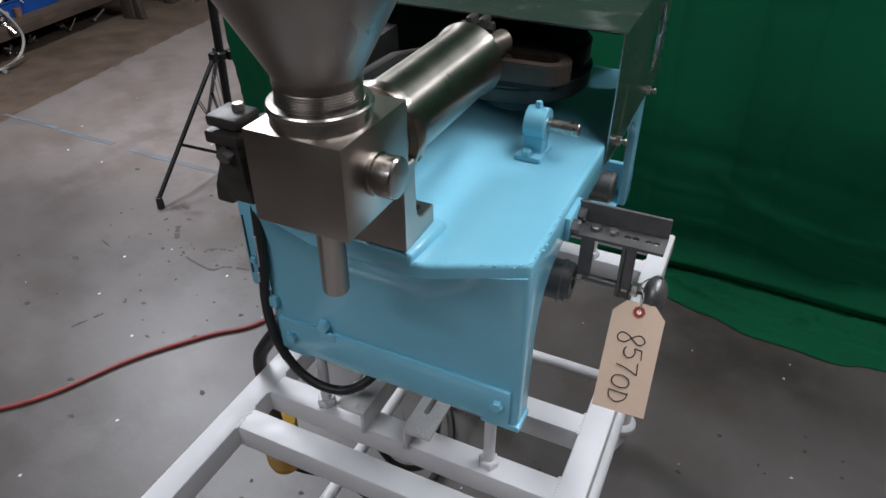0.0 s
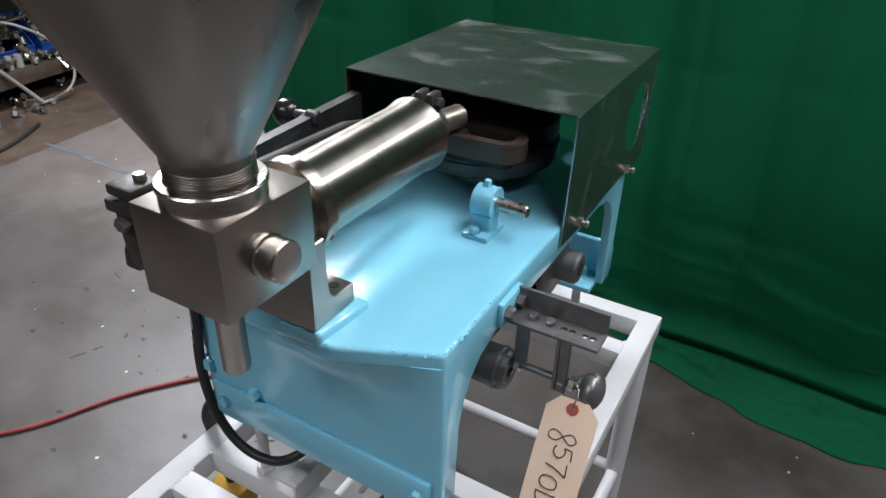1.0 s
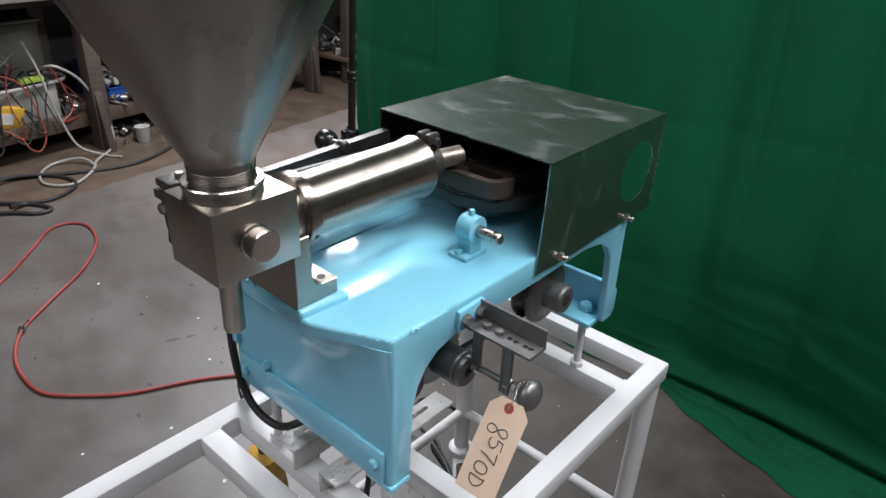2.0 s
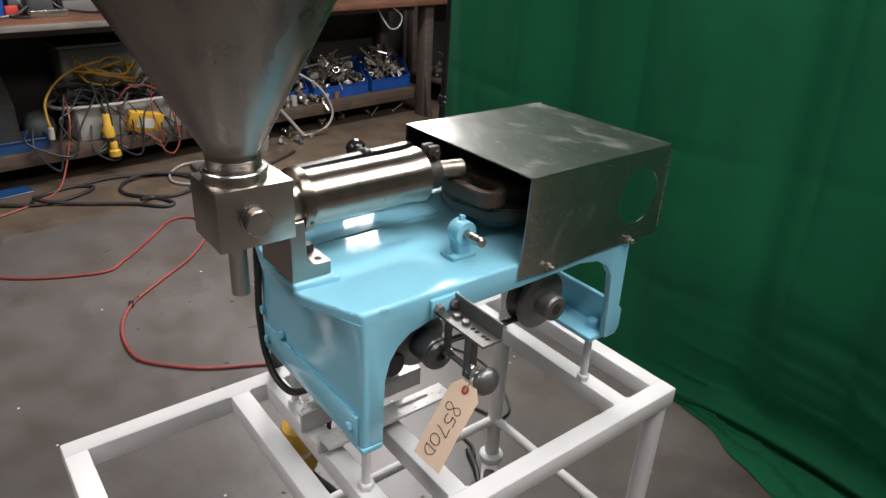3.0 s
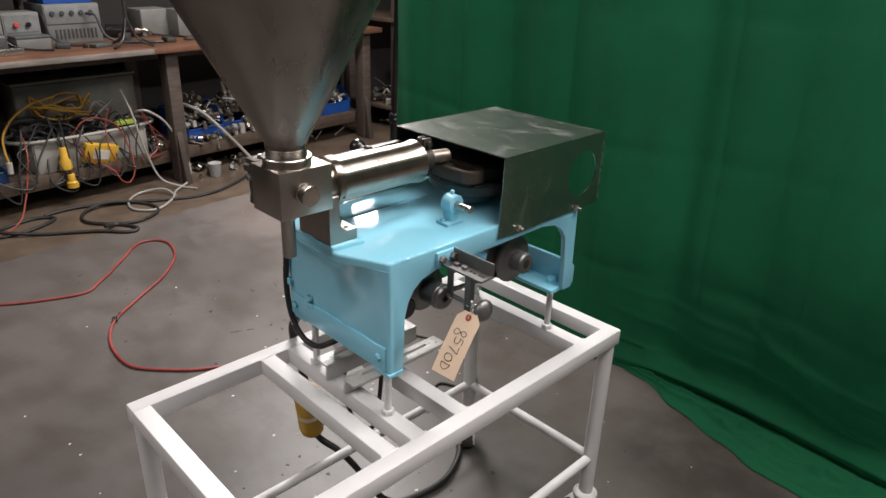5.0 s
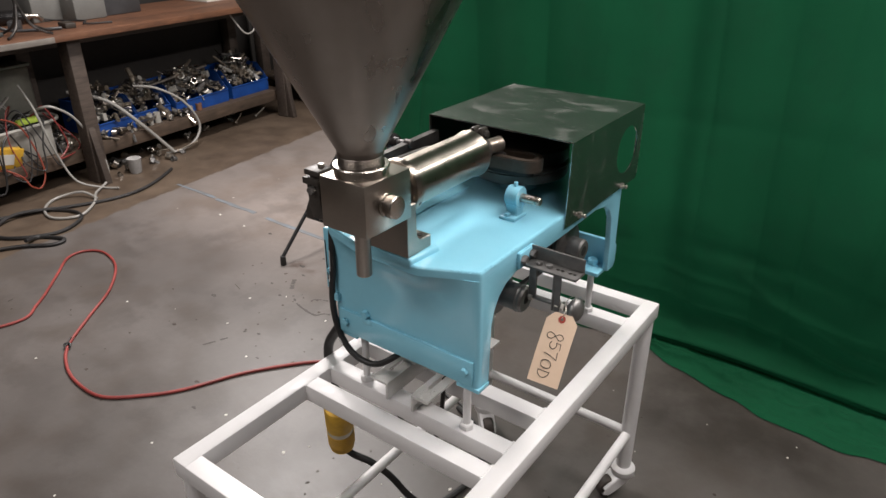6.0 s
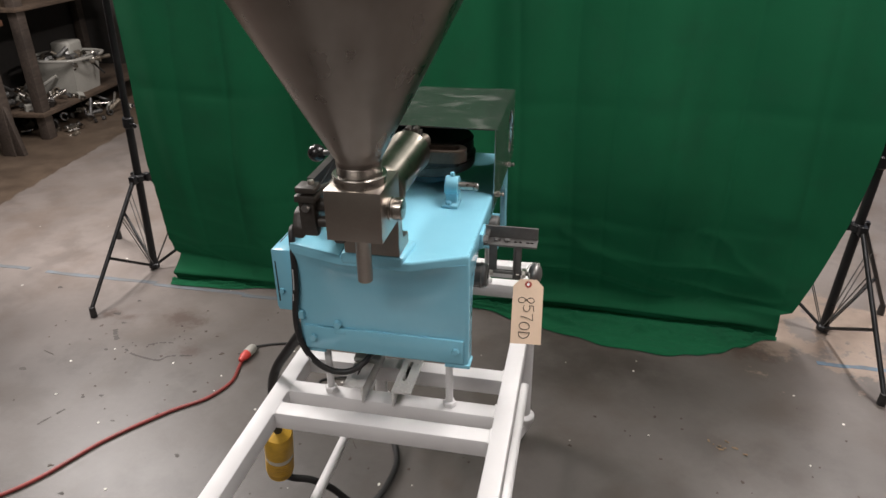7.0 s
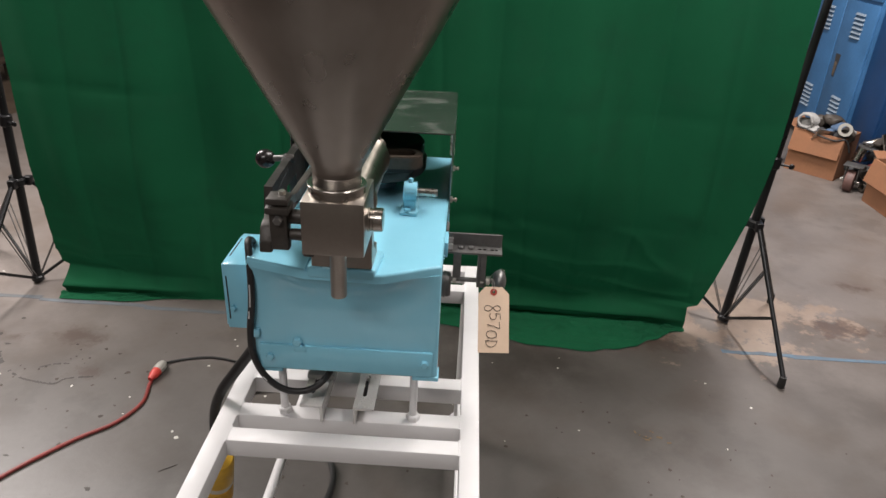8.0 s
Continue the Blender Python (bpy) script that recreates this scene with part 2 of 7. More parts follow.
def glossy_paint(name, base, dark, rough=0.2, peel=0.22, coat=0.25):
    """Brushed-on gloss enamel with sags, orange peel and dust."""
    m, nodes, links, b = shader(name, base, rough, 0.0, coat)
    vec = coords(nodes, links)
    big = noise_tex(nodes, links, vec, 9, 5)
    mid = noise_tex(nodes, links, vec, 38, 3)
    fine = noise_tex(nodes, links, vec, 320, 2)
    col = ramp(nodes, links, big, [(0.3, dark), (0.68, base)])
    links.new(col, b.inputs["Base Color"])
    links.new(ramp(nodes, links, mid, [(0.3, grey(rough * 0.7)), (0.75, grey(rough * 1.7))]), b.inputs["Roughness"])
    ripple = noise_tex(nodes, links, vec, 95, 2)
    h = mixed(nodes, links, 0.4, mixed(nodes, links, 0.88, mid, ripple), fine)
    bump(nodes, links, b, h, peel, 0.0016)
    return m


M_BLUE = glossy_paint("sky_blue_enamel", (0.255, 0.585, 0.73), (0.23, 0.55, 0.695), rough=0.13, peel=0.2, coat=0.0)
M_WHITE = glossy_paint("white_enamel", (0.72, 0.706, 0.706), (0.68, 0.665, 0.663), rough=0.45, peel=0.1, coat=0.0)
M_WHITEWET = glossy_paint("wet_white_enamel", (0.66, 0.64, 0.62), (0.5, 0.485, 0.465), rough=0.1, peel=0.9)
M_BROWNIRON = worn("oily_brown_iron", (0.078, 0.059, 0.046), 0.3, 0.42, 0.35, 20, 120, 0.2)
M_WETBEAD = glossy_paint("wet_paint_bead", (0.68, 0.66, 0.64), (0.6, 0.58, 0.56), rough=0.05, peel=0.05, coat=0.6)
M_WHITEMOTOR = glossy_paint("white_motor_enamel", (0.5, 0.49, 0.47), (0.4, 0.39, 0.37), rough=0.35)


def wood(name, base, dark):
    m, nodes, links, b = shader(name, base, 0.7)
    vec = coords(nodes, links, (12, 0.8, 12))
    grain = noise_tex(nodes, links, vec, 5, 6, 0.65)
    stain = noise_tex(nodes, links, coords(nodes, links), 3.5, 5, 0.6)
    col = ramp(nodes, links, grain, [(0.3, dark), (0.7, base)])
    col = mixed(nodes, links, ramp(nodes, links, stain, [(0.45, grey(0)), (0.7, grey(0.65))]), col, tuple(c * 0.45 for c in dark))
    links.new(col, b.inputs["Base Color"])
    bump(nodes, links, b, grain, 0.3, 0.003)
    return m


M_WOOD = wood("worn_bench_wood", (0.17, 0.072, 0.034), (0.085, 0.036, 0.018))
M_GREYWOOD = wood("grey_bench_edge", (0.2, 0.178, 0.155), (0.11, 0.096, 0.084))
M_DARKWOOD = wood("dark_post_wood", (0.082, 0.061, 0.048), (0.034, 0.024, 0.019))
M_SHELFWOOD = wood("dusty_shelf_wood", (0.095, 0.063, 0.042), (0.042, 0.028, 0.019))


def floor_material():
    """Grey painted concrete, scuffed; bare tan concrete beyond the paint's edge; worn patches."""
    m, nodes, links, b = shader("painted_concrete", (0.3, 0.29, 0.28), 0.5)
    vec = coords(nodes, links)
    cloud = noise_tex(nodes, links, vec, 1.3, 7, 0.62)
    grain = noise_tex(nodes, links, vec, 34, 5, 0.65)
    paint = ramp(nodes, links, cloud, [(0.28, (0.0755, 0.0670, 0.0625)), (0.72, (0.121, 0.107, 0.100))])
    paint = mixed(nodes, links, ramp(nodes, links, grain, [(0.3, grey(0.35)), (0.62, grey(0))]), paint, (0.085, 0.077, 0.071))
    spots = nodes.new("ShaderNodeTexVoronoi")
    spots.inputs["Scale"].default_value = 5.5
    links.new(vec, spots.inputs["Vector"])
    thr = ramp(nodes, links, noise_tex(nodes, links, vec, 16, 4), [(0.3, grey(0.02)), (0.75, grey(0.12))])
    less = nodes.new("ShaderNodeMath")
    less.operation = "LESS_THAN"
    links.new(spots.outputs["Distance"], less.inputs[0])
    links.new(thr, less.inputs[1])
    cut = mixed(nodes, links, 1.0, less.outputs[0], ramp(nodes, links, cloud, [(0.5, grey(0)), (0.62, grey(0.55))]), "MULTIPLY")
    paint = mixed(nodes, links, cut, paint, (0.12, 0.083, 0.063))
    flecks = nodes.new("ShaderNodeTexVoronoi")
    flecks.inputs["Scale"].default_value = 17
    links.new(vec, flecks.inputs["Vector"])
    fl = nodes.new("ShaderNodeMath")
    fl.operation = "LESS_THAN"
    fl.inputs[1].default_value = 0.007
    links.new(flecks.outputs["Distance"], fl.inputs[0])
    paint = mixed(nodes, links, fl.outputs[0], paint, (0.36, 0.34, 0.32))
    drops = nodes.new("ShaderNodeTexVoronoi")
    drops.inputs["Scale"].default_value = 11
    links.new(vec, drops.inputs["Vector"])
    size = ramp(nodes, links, noise_tex(nodes, links, vec, 23, 4, 0.7), [(0.45, grey(0.0)), (0.75, grey(0.16))])
    drop = nodes.new("ShaderNodeMath")
    drop.operation = "LESS_THAN"
    links.new(drops.outputs["Distance"], drop.inputs[0])
    links.new(size, drop.inputs[1])
    paint = mixed(nodes, links, mixed(nodes, links, 0.45, (0.0, 0.0, 0.0), drop.outputs[0]), paint, (0.045, 0.036, 0.031))
    # trodden dirt: smeared dark scuffs, thicker in some places than in others
    scuff = ramp(nodes, links, noise_tex(nodes, links, vec, 7, 5, 0.6), [(0.46, grey(0)), (0.60, grey(1))])
    where = ramp(nodes, links, noise_tex(nodes, links, vec, 2.1, 3, 0.5), [(0.40, grey(0.08)), (0.60, grey(0.45))])
    paint = mixed(nodes, links, mixed(nodes, links, 1.0, scuff, where, "MULTIPLY"), paint, (0.052, 0.045, 0.041))
    smudge = ramp(nodes, links, noise_tex(nodes, links, vec, 3.4, 6, 0.6), [(0.47, grey(0)), (0.66, grey(0.5))])
    paint = mixed(nodes, links, smudge, paint, (0.064, 0.049, 0.039))
    # grime beside the cloth, with the curtain's shade put into its colour
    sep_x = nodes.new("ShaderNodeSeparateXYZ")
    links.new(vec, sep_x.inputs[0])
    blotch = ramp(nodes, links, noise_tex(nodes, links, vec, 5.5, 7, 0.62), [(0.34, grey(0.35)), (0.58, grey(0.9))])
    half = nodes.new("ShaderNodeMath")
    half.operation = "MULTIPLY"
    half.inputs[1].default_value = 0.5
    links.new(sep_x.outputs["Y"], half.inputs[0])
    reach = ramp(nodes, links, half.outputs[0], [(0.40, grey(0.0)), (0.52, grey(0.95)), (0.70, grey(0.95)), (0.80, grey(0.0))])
    grime_shade_band = ramp(nodes, links, sep_x.outputs["X"], [(0.0, grey(0.0)), (0.22, grey(1.0)), (0.62, grey(1.0)), (0.85, grey(0.3))])
    grime_and_shade = mixed(nodes, links, 1.0, mixed(nodes, links, 1.0, blotch, reach, "MULTIPLY"), grime_shade_band, "MULTIPLY")
    paint = mixed(nodes, links, grime_and_shade, paint, (0.030, 0.025, 0.022))
    # past the blue line the paint is paler, with lamp brightness put into it
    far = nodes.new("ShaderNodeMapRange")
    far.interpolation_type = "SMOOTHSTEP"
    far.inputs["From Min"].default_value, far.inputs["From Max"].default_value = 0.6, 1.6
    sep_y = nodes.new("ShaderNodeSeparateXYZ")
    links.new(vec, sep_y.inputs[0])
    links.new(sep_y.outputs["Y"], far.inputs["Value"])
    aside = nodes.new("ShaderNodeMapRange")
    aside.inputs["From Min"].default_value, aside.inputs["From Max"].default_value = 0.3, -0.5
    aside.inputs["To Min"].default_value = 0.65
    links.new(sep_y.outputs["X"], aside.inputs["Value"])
    paler_and_lit = nodes.new("ShaderNodeMath")
    paler_and_lit.operation = "MULTIPLY"
    links.new(far.outputs[0], paler_and_lit.inputs[0])
    links.new(aside.outputs[0], paler_and_lit.inputs[1])
    paint = mixed(nodes, links, paler_and_lit.outputs[0], paint, mixed(nodes, links, 1.0, paint, (1.75, 1.70, 1.66), "MULTIPLY"))
    # bare concrete: left of the slanting paint edge, and round worn places
    sep = nodes.new("ShaderNodeSeparateXYZ")
    links.new(vec, sep.inputs[0])

    def math_node(op, a, bb):
        n = nodes.new("ShaderNodeMath")
        n.operation = op
        for s, v in zip(n.inputs, (a, bb)):
            if isinstance(v, (int, float)):
                s.default_value = v
            else:
                links.new(v, s)
        return n.outputs[0]
    edge = math_node("ADD", math_node("MULTIPLY", sep.outputs["Y"], 0.116), sep.outputs["X"])
    ragged = math_node("MULTIPLY", math_node("SUBTRACT", noise_tex(nodes, links, vec, 9, 6, 0.7), 0.5), 0.10)
    left = math_node("LESS_THAN", math_node("ADD", edge, ragged), -2.655)
    bare = left
    wob = math_node("MULTIPLY", math_node("SUBTRACT", noise_tex(nodes, links, vec, 4.5, 7, 0.75), 0.5), 1.7)
    wob2 = math_node("MULTIPLY", math_node("SUBTRACT", noise_tex(nodes, links, vec, 14, 6, 0.7), 0.5), 0.42)

    def blot(cx, cy, rad, wobble):
        dx = math_node("SUBTRACT", sep.outputs["X"], cx)
        dy = math_node("SUBTRACT", sep.outputs["Y"], cy)
        d = math_node("SQRT", math_node("ADD", math_node("MULTIPLY", dx, dx), math_node("MULTIPLY", math_node("MULTIPLY", dy, dy), 2.2)), 0)
        soft = nodes.new("ShaderNodeMapRange")
        soft.inputs["From Min"].default_value, soft.inputs["From Max"].default_value = rad + 0.035, rad - 0.035
        links.new(math_node("ADD", d, wobble), soft.inputs["Value"])
        return soft.outputs[0]
    for cx, cy, rad in ((1.5, 1.52, 0.26), (1.22, 1.62, 0.22), (1.12, 1.36, 0.2), (1.35, 1.28, 0.10)):
        bare = math_node("MAXIMUM", bare, blot(cx, cy, rad, wob))
    stained = blot(-1.19, 1.085, 0.07, wob2)
    for cx, cy, rad in ((-1.06, 0.88, 0.03), (-1.48, 1.06, 0.045), (1.80, 1.47, 0.10), (2.06, 1.43, 0.085), (1.02, 1.29, 0.08), (2.02, 1.85, 0.05), (1.72, 2.2, 0.04)):
        stained = math_node("MAXIMUM", stained, blot(cx, cy, rad, wob2))
    tan = ramp(nodes, links, noise_tex(nodes, links, vec, 6, 6, 0.65), [(0.3, (0.06, 0.043, 0.031)), (0.7, (0.12, 0.088, 0.063))])
    sand = ramp(nodes, links, noise_tex(nodes, links, vec, 5, 6, 0.65), [(0.3, (0.15, 0.112, 0.088)), (0.7, (0.235, 0.185, 0.15))])
    tan = mixed(nodes, links, math_node("GREATER_THAN", sep.outputs["X"], 0), tan, sand)
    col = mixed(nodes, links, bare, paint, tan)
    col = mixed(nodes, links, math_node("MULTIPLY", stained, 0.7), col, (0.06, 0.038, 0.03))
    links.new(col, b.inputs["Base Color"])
    links.new(ramp(nodes, links, cloud, [(0.3, grey(0.31)), (0.7, grey(0.48))]), b.inputs["Roughness"])
    bump(nodes, links, b, grain, 0.15, 0.003)
    return m


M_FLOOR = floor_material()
M_LINEFAINT = worn("trodden_blue_line_paint", (0.105, 0.125, 0.145), 0.2, 0.6, 0.0, 9, 40, 0.1, tint=(0.12, 0.118, 0.115))
M_LINE = worn("worn_blue_line_paint", (0.06, 0.115, 0.17), 0.3, 0.6, 0.0, 9, 40, 0.1, tint=(0.10, 0.115, 0.135))


def cloth_material():
    m, nodes, links, b = shader("green_muslin", (0.012, 0.115, 0.055), 0.85, spec=0.16)
    vec = coords(nodes, links)
    big = noise_tex(nodes, links, vec, 2.2, 5)
    weave = noise_tex(nodes, links, vec, 420, 2)
    col = ramp(nodes, links, big, [(0.3, (0.0060, 0.0790, 0.0326)), (0.7, (0.0087, 0.1050, 0.0443))])
    # dust trodden into the part that lies on the floor, and lint
    dust = ramp(nodes, links, noise_tex(nodes, links, vec, 7, 5, 0.65), [(0.5, grey(0)), (0.7, grey(0.3))])
    col = mixed(nodes, links, dust, col, (0.012, 0.055, 0.03))
    links.new(col, b.inputs["Base Color"])
    rumple = mixed(nodes, links, 0.5, noise_tex(nodes, links, vec, 26, 5, 0.6), noise_tex(nodes, links, coords(nodes, links, (9, 1, 0.7)), 2.2, 5, 0.6))
    bump(nodes, links, b, mixed(nodes, links, 0.72, weave, rumple), 0.5, 0.006)
    thin = nodes.new("ShaderNodeBsdfTranslucent")
    thin.inputs["Color"].default_value = (0.010, 0.11, 0.05, 1)
    mix = nodes.new("ShaderNodeMixShader")
    mix.inputs[0].default_value = 0.12
    links.new(b.outputs[0], mix.inputs[1])
    links.new(thin.outputs[0], mix.inputs[2])
    links.new(mix.outputs[0], nodes["Material Output"].inputs["Surface"])
    return m


M_CURTAIN = cloth_material()

# ---- mesh tools ----


def bm_new():
    return bmesh.new()


def merge(bm, other):
    me = bpy.data.meshes.new("temp")
    other.to_mesh(me)
    other.free()
    bm.from_mesh(me)
    bpy.data.meshes.remove(me)


def box(bm, x0, x1, y0, y1, z0, z1, bevel=0.0, seg=2, m=None):
    b = bmesh.new()
    bmesh.ops.create_cube(b, size=1)
    for v in b.verts:
        v.co = ((x0 + x1) / 2 + v.co.x * (x1 - x0), (y0 + y1) / 2 + v.co.y * (y1 - y0), (z0 + z1) / 2 + v.co.z * (z1 - z0))
    if bevel:
        bmesh.ops.bevel(b, geom=b.edges[:], offset=bevel, segments=seg, affect="EDGES", profile=0.5)
    if m is not None:
        bmesh.ops.transform(b, matrix=m, verts=b.verts[:])
    merge(bm, b)
    return bm


def frame_to(p0, p1):
    p0, p1 = Vector(p0), Vector(p1)
    d = p1 - p0
    return Matrix.Translation(p0) @ d.to_track_quat("Z", "Y").to_matrix().to_4x4(), d.length


def lathe(bm, profile, p0, p1, seg=32, cap=True):
    """A turned body: profile of (radius, share or metres along the axis from p0)."""
    mat, _ = frame_to(p0, p1)
    rings = []
    for r, hgt in profile:
        rings.append([bm.verts.new(mat @ Vector((r * math.cos(2 * math.pi * i / seg), r * math.sin(2 * math.pi * i / seg), hgt))) for i in range(seg)])
    for a, c in zip(rings, rings[1:]):
        for i in range(seg):
            j = (i + 1) % seg
            bm.faces.new((a[i], a[j], c[j], c[i]))
    if cap:
        bm.faces.new(rings[0][::-1])
        bm.faces.new(rings[-1])
    return bm


def rod(bm, p0, p1, r, seg=20, chamfer=0.0):
    n = (Vector(p1) - Vector(p0)).length
    c = min(chamfer, r * 0.5, n * 0.3)
    prof = [(r, 0), (r, n)] if not c else [(r - c, 0), (r, c), (r, n - c), (r - c, n)]
    return lathe(bm, prof, p0, p1, seg)


def pipe(bm, p0, p1, ro, ri, seg=32):
    n = (Vector(p1) - Vector(p0)).length
    lathe(bm, [(ri, 0), (ro - 0.001, 0), (ro, 0.001), (ro, n - 0.001), (ro - 0.001, n), (ri, n), (ri, 0)], p0, p1, seg, cap=False)
    return bm


def hexhead(bm, p0, p1, r):
    n = (Vector(p1) - Vector(p0)).length
    return lathe(bm, [(r, 0), (r, n * 0.8), (r * 0.85, n)], p0, p1, 6)


def prism(bm, poly, axis, a, b, bevel=0.0, seg=2):
    """A polygon drawn across the axis, pulled from a to b. Points are (y, z), (x, z) or (x, y)."""
    t = bmesh.new()
    place = {"x": lambda p, v: (v, p[0], p[1]), "y": lambda p, v: (p[0], v, p[1]), "z": lambda p, v: (p[0], p[1], v)}[axis]
    lo = [t.verts.new(place(p, a)) for p in poly]
    hi = [t.verts.new(place(p, b)) for p in poly]
    n = len(poly)
    t.faces.new(lo[::-1])
    t.faces.new(hi)
    for i in range(n):
        j = (i + 1) % n
        t.faces.new((lo[i], lo[j], hi[j], hi[i]))
    bmesh.ops.recalc_face_normals(t, faces=t.faces[:])
    if bevel:
        bmesh.ops.bevel(t, geom=t.edges[:], offset=bevel, segments=seg, affect="EDGES", profile=0.5, clamp_overlap=True)
    merge(bm, t)
    return bm


def ball(bm, c, r, scale=(1, 1, 1), u=24, v=14):
    t = bmesh.new()
    bmesh.ops.create_uvsphere(t, u_segments=u, v_segments=v, radius=r)
    for w in t.verts:
        w.co = Vector(c) + Vector((w.co.x * scale[0], w.co.y * scale[1], w.co.z * scale[2]))
    merge(bm, t)
    return bm


def smooth_line(pts, steps=8, closed=False):
    pts = [Vector(p) for p in pts]
    out = []
    n = len(pts)
    for i in range(n if closed else n - 1):
        if closed:
            p0, p1, p2, p3 = pts[i - 1], pts[i], pts[(i + 1) % n], pts[(i + 2) % n]
        else:
            p0, p1, p2, p3 = pts[max(i - 1, 0)], pts[i], pts[i + 1], pts[min(i + 2, n - 1)]
        for k in range(steps):
            t = k / steps
            out.append(0.5 * ((2 * p1) + (p2 - p0) * t + (2 * p0 - 5 * p1 + 4 * p2 - p3) * t * t + (3 * p1 - p0 - 3 * p2 + p3) * t ** 3))
    if not closed:
        out.append(pts[-1])
    return out


def cord(bm, pts, r, seg=8, steps=8, closed=False):
    line = smooth_line(pts, steps, closed)
    rings = []
    up = Vector((0, 0, 1))
    n = len(line)
    prev = None
    for i, p in enumerate(line):
        a = line[i - 1] if (i or closed) else line[0]
        c = line[(i + 1) % n] if (i < n - 1 or closed) else line[-1]
        d = (c - a)
        if d.length < 1e-9:
            d = Vector((0, 0, 1))
        d.normalize()
        ref = prev if prev is not None else (up if abs(d.z) < 0.9 else Vector((1, 0, 0)))
        s = (ref - d * ref.dot(d))
        if s.length < 1e-6:
            s = d.orthogonal()
        s.normalize()
        prev = s
        q = d.cross(s)
        rings.append([bm.verts.new(p + r * (math.cos(2 * math.pi * k / seg) * s + math.sin(2 * math.pi * k / seg) * q)) for k in range(seg)])
    for i in range(n if closed else n - 1):
        a, c = rings[i], rings[(i + 1) % n]
        for k in range(seg):
            j = (k + 1) % seg
            bm.faces.new((a[k], a[j], c[j], c[k]))
    if not closed:
        bm.faces.new(rings[0][::-1])
        bm.faces.new(rings[-1])
    return bm


def sheet_with_holes(outer, holes, axis, a, b):
    """A plate with round or other holes, cut right through."""
    t = bmesh.new()
    place = {"x": lambda p, v: (v, p[0], p[1]), "y": lambda p, v: (p[0], v, p[1]), "z": lambda p, v: (p[0], p[1], v)}[axis]
    edges = []
    for loop in [outer] + holes:
        vs = [t.verts.new(place(p, a)) for p in loop]
        for i in range(len(vs)):
            edges.append(t.edges.new((vs[i], vs[(i + 1) % len(vs)])))
    bmesh.ops.triangle_fill(t, use_beauty=True, edges=edges)
    got = bmesh.ops.extrude_face_region(t, geom=t.faces[:])
    off = Vector(place((0, 0), b - a)) if axis != "x" else Vector((b - a, 0, 0))
    if axis == "y":
        off = Vector((0, b - a, 0))
    if axis == "z":
        off = Vector((0, 0, b - a))
    bmesh.ops.translate(t, vec=off, verts=[v for v in got["geom"] if isinstance(v, bmesh.types.BMVert)])
    bmesh.ops.recalc_face_normals(t, faces=t.faces[:])
    return t


def circle(cx, cy, r, n=36, ry=None):
    return [(cx + r * math.cos(2 * math.pi * i / n), cy + (ry or r) * math.sin(2 * math.pi * i / n)) for i in range(n)]


def mesh_of(name, bm, material, angle=32):
    bmesh.ops.recalc_face_normals(bm, faces=bm.faces[:])
    me = bpy.data.meshes.new(name)
    bm.to_mesh(me)
    bm.free()
    for p in me.polygons:
        p.use_smooth = True
    me.set_sharp_from_angle(angle=radians(angle))
    me.materials.append(material)
    return me


def part(name, bm, material, parent, label="", angle=32):
    ob = new(name, mesh_of(name, bm, material, angle))
    ob.parent = parent
    if parent.type == "EMPTY":
        ob.matrix_parent_inverse = Matrix.Translation(-parent.location)
    if label:
        tagged(ob, label)
    return ob


def thing(name, label, category, group="", at=(0, 0, 0), kind=""):
    ob = new(name)
    ob.location = at
    return tagged(ob, label, category, group, kind)


def single(name, bm, material, label, category, group="", kind="", angle=32):
    return tagged(new(name, mesh_of(name, bm, material, angle)), label, category, group, kind)

# ---- the place: floor, walls, ceiling ----
X0, X1, Y0, Y1, ZC = -4.35, 5.0, -4.0, 5.2, 3.5


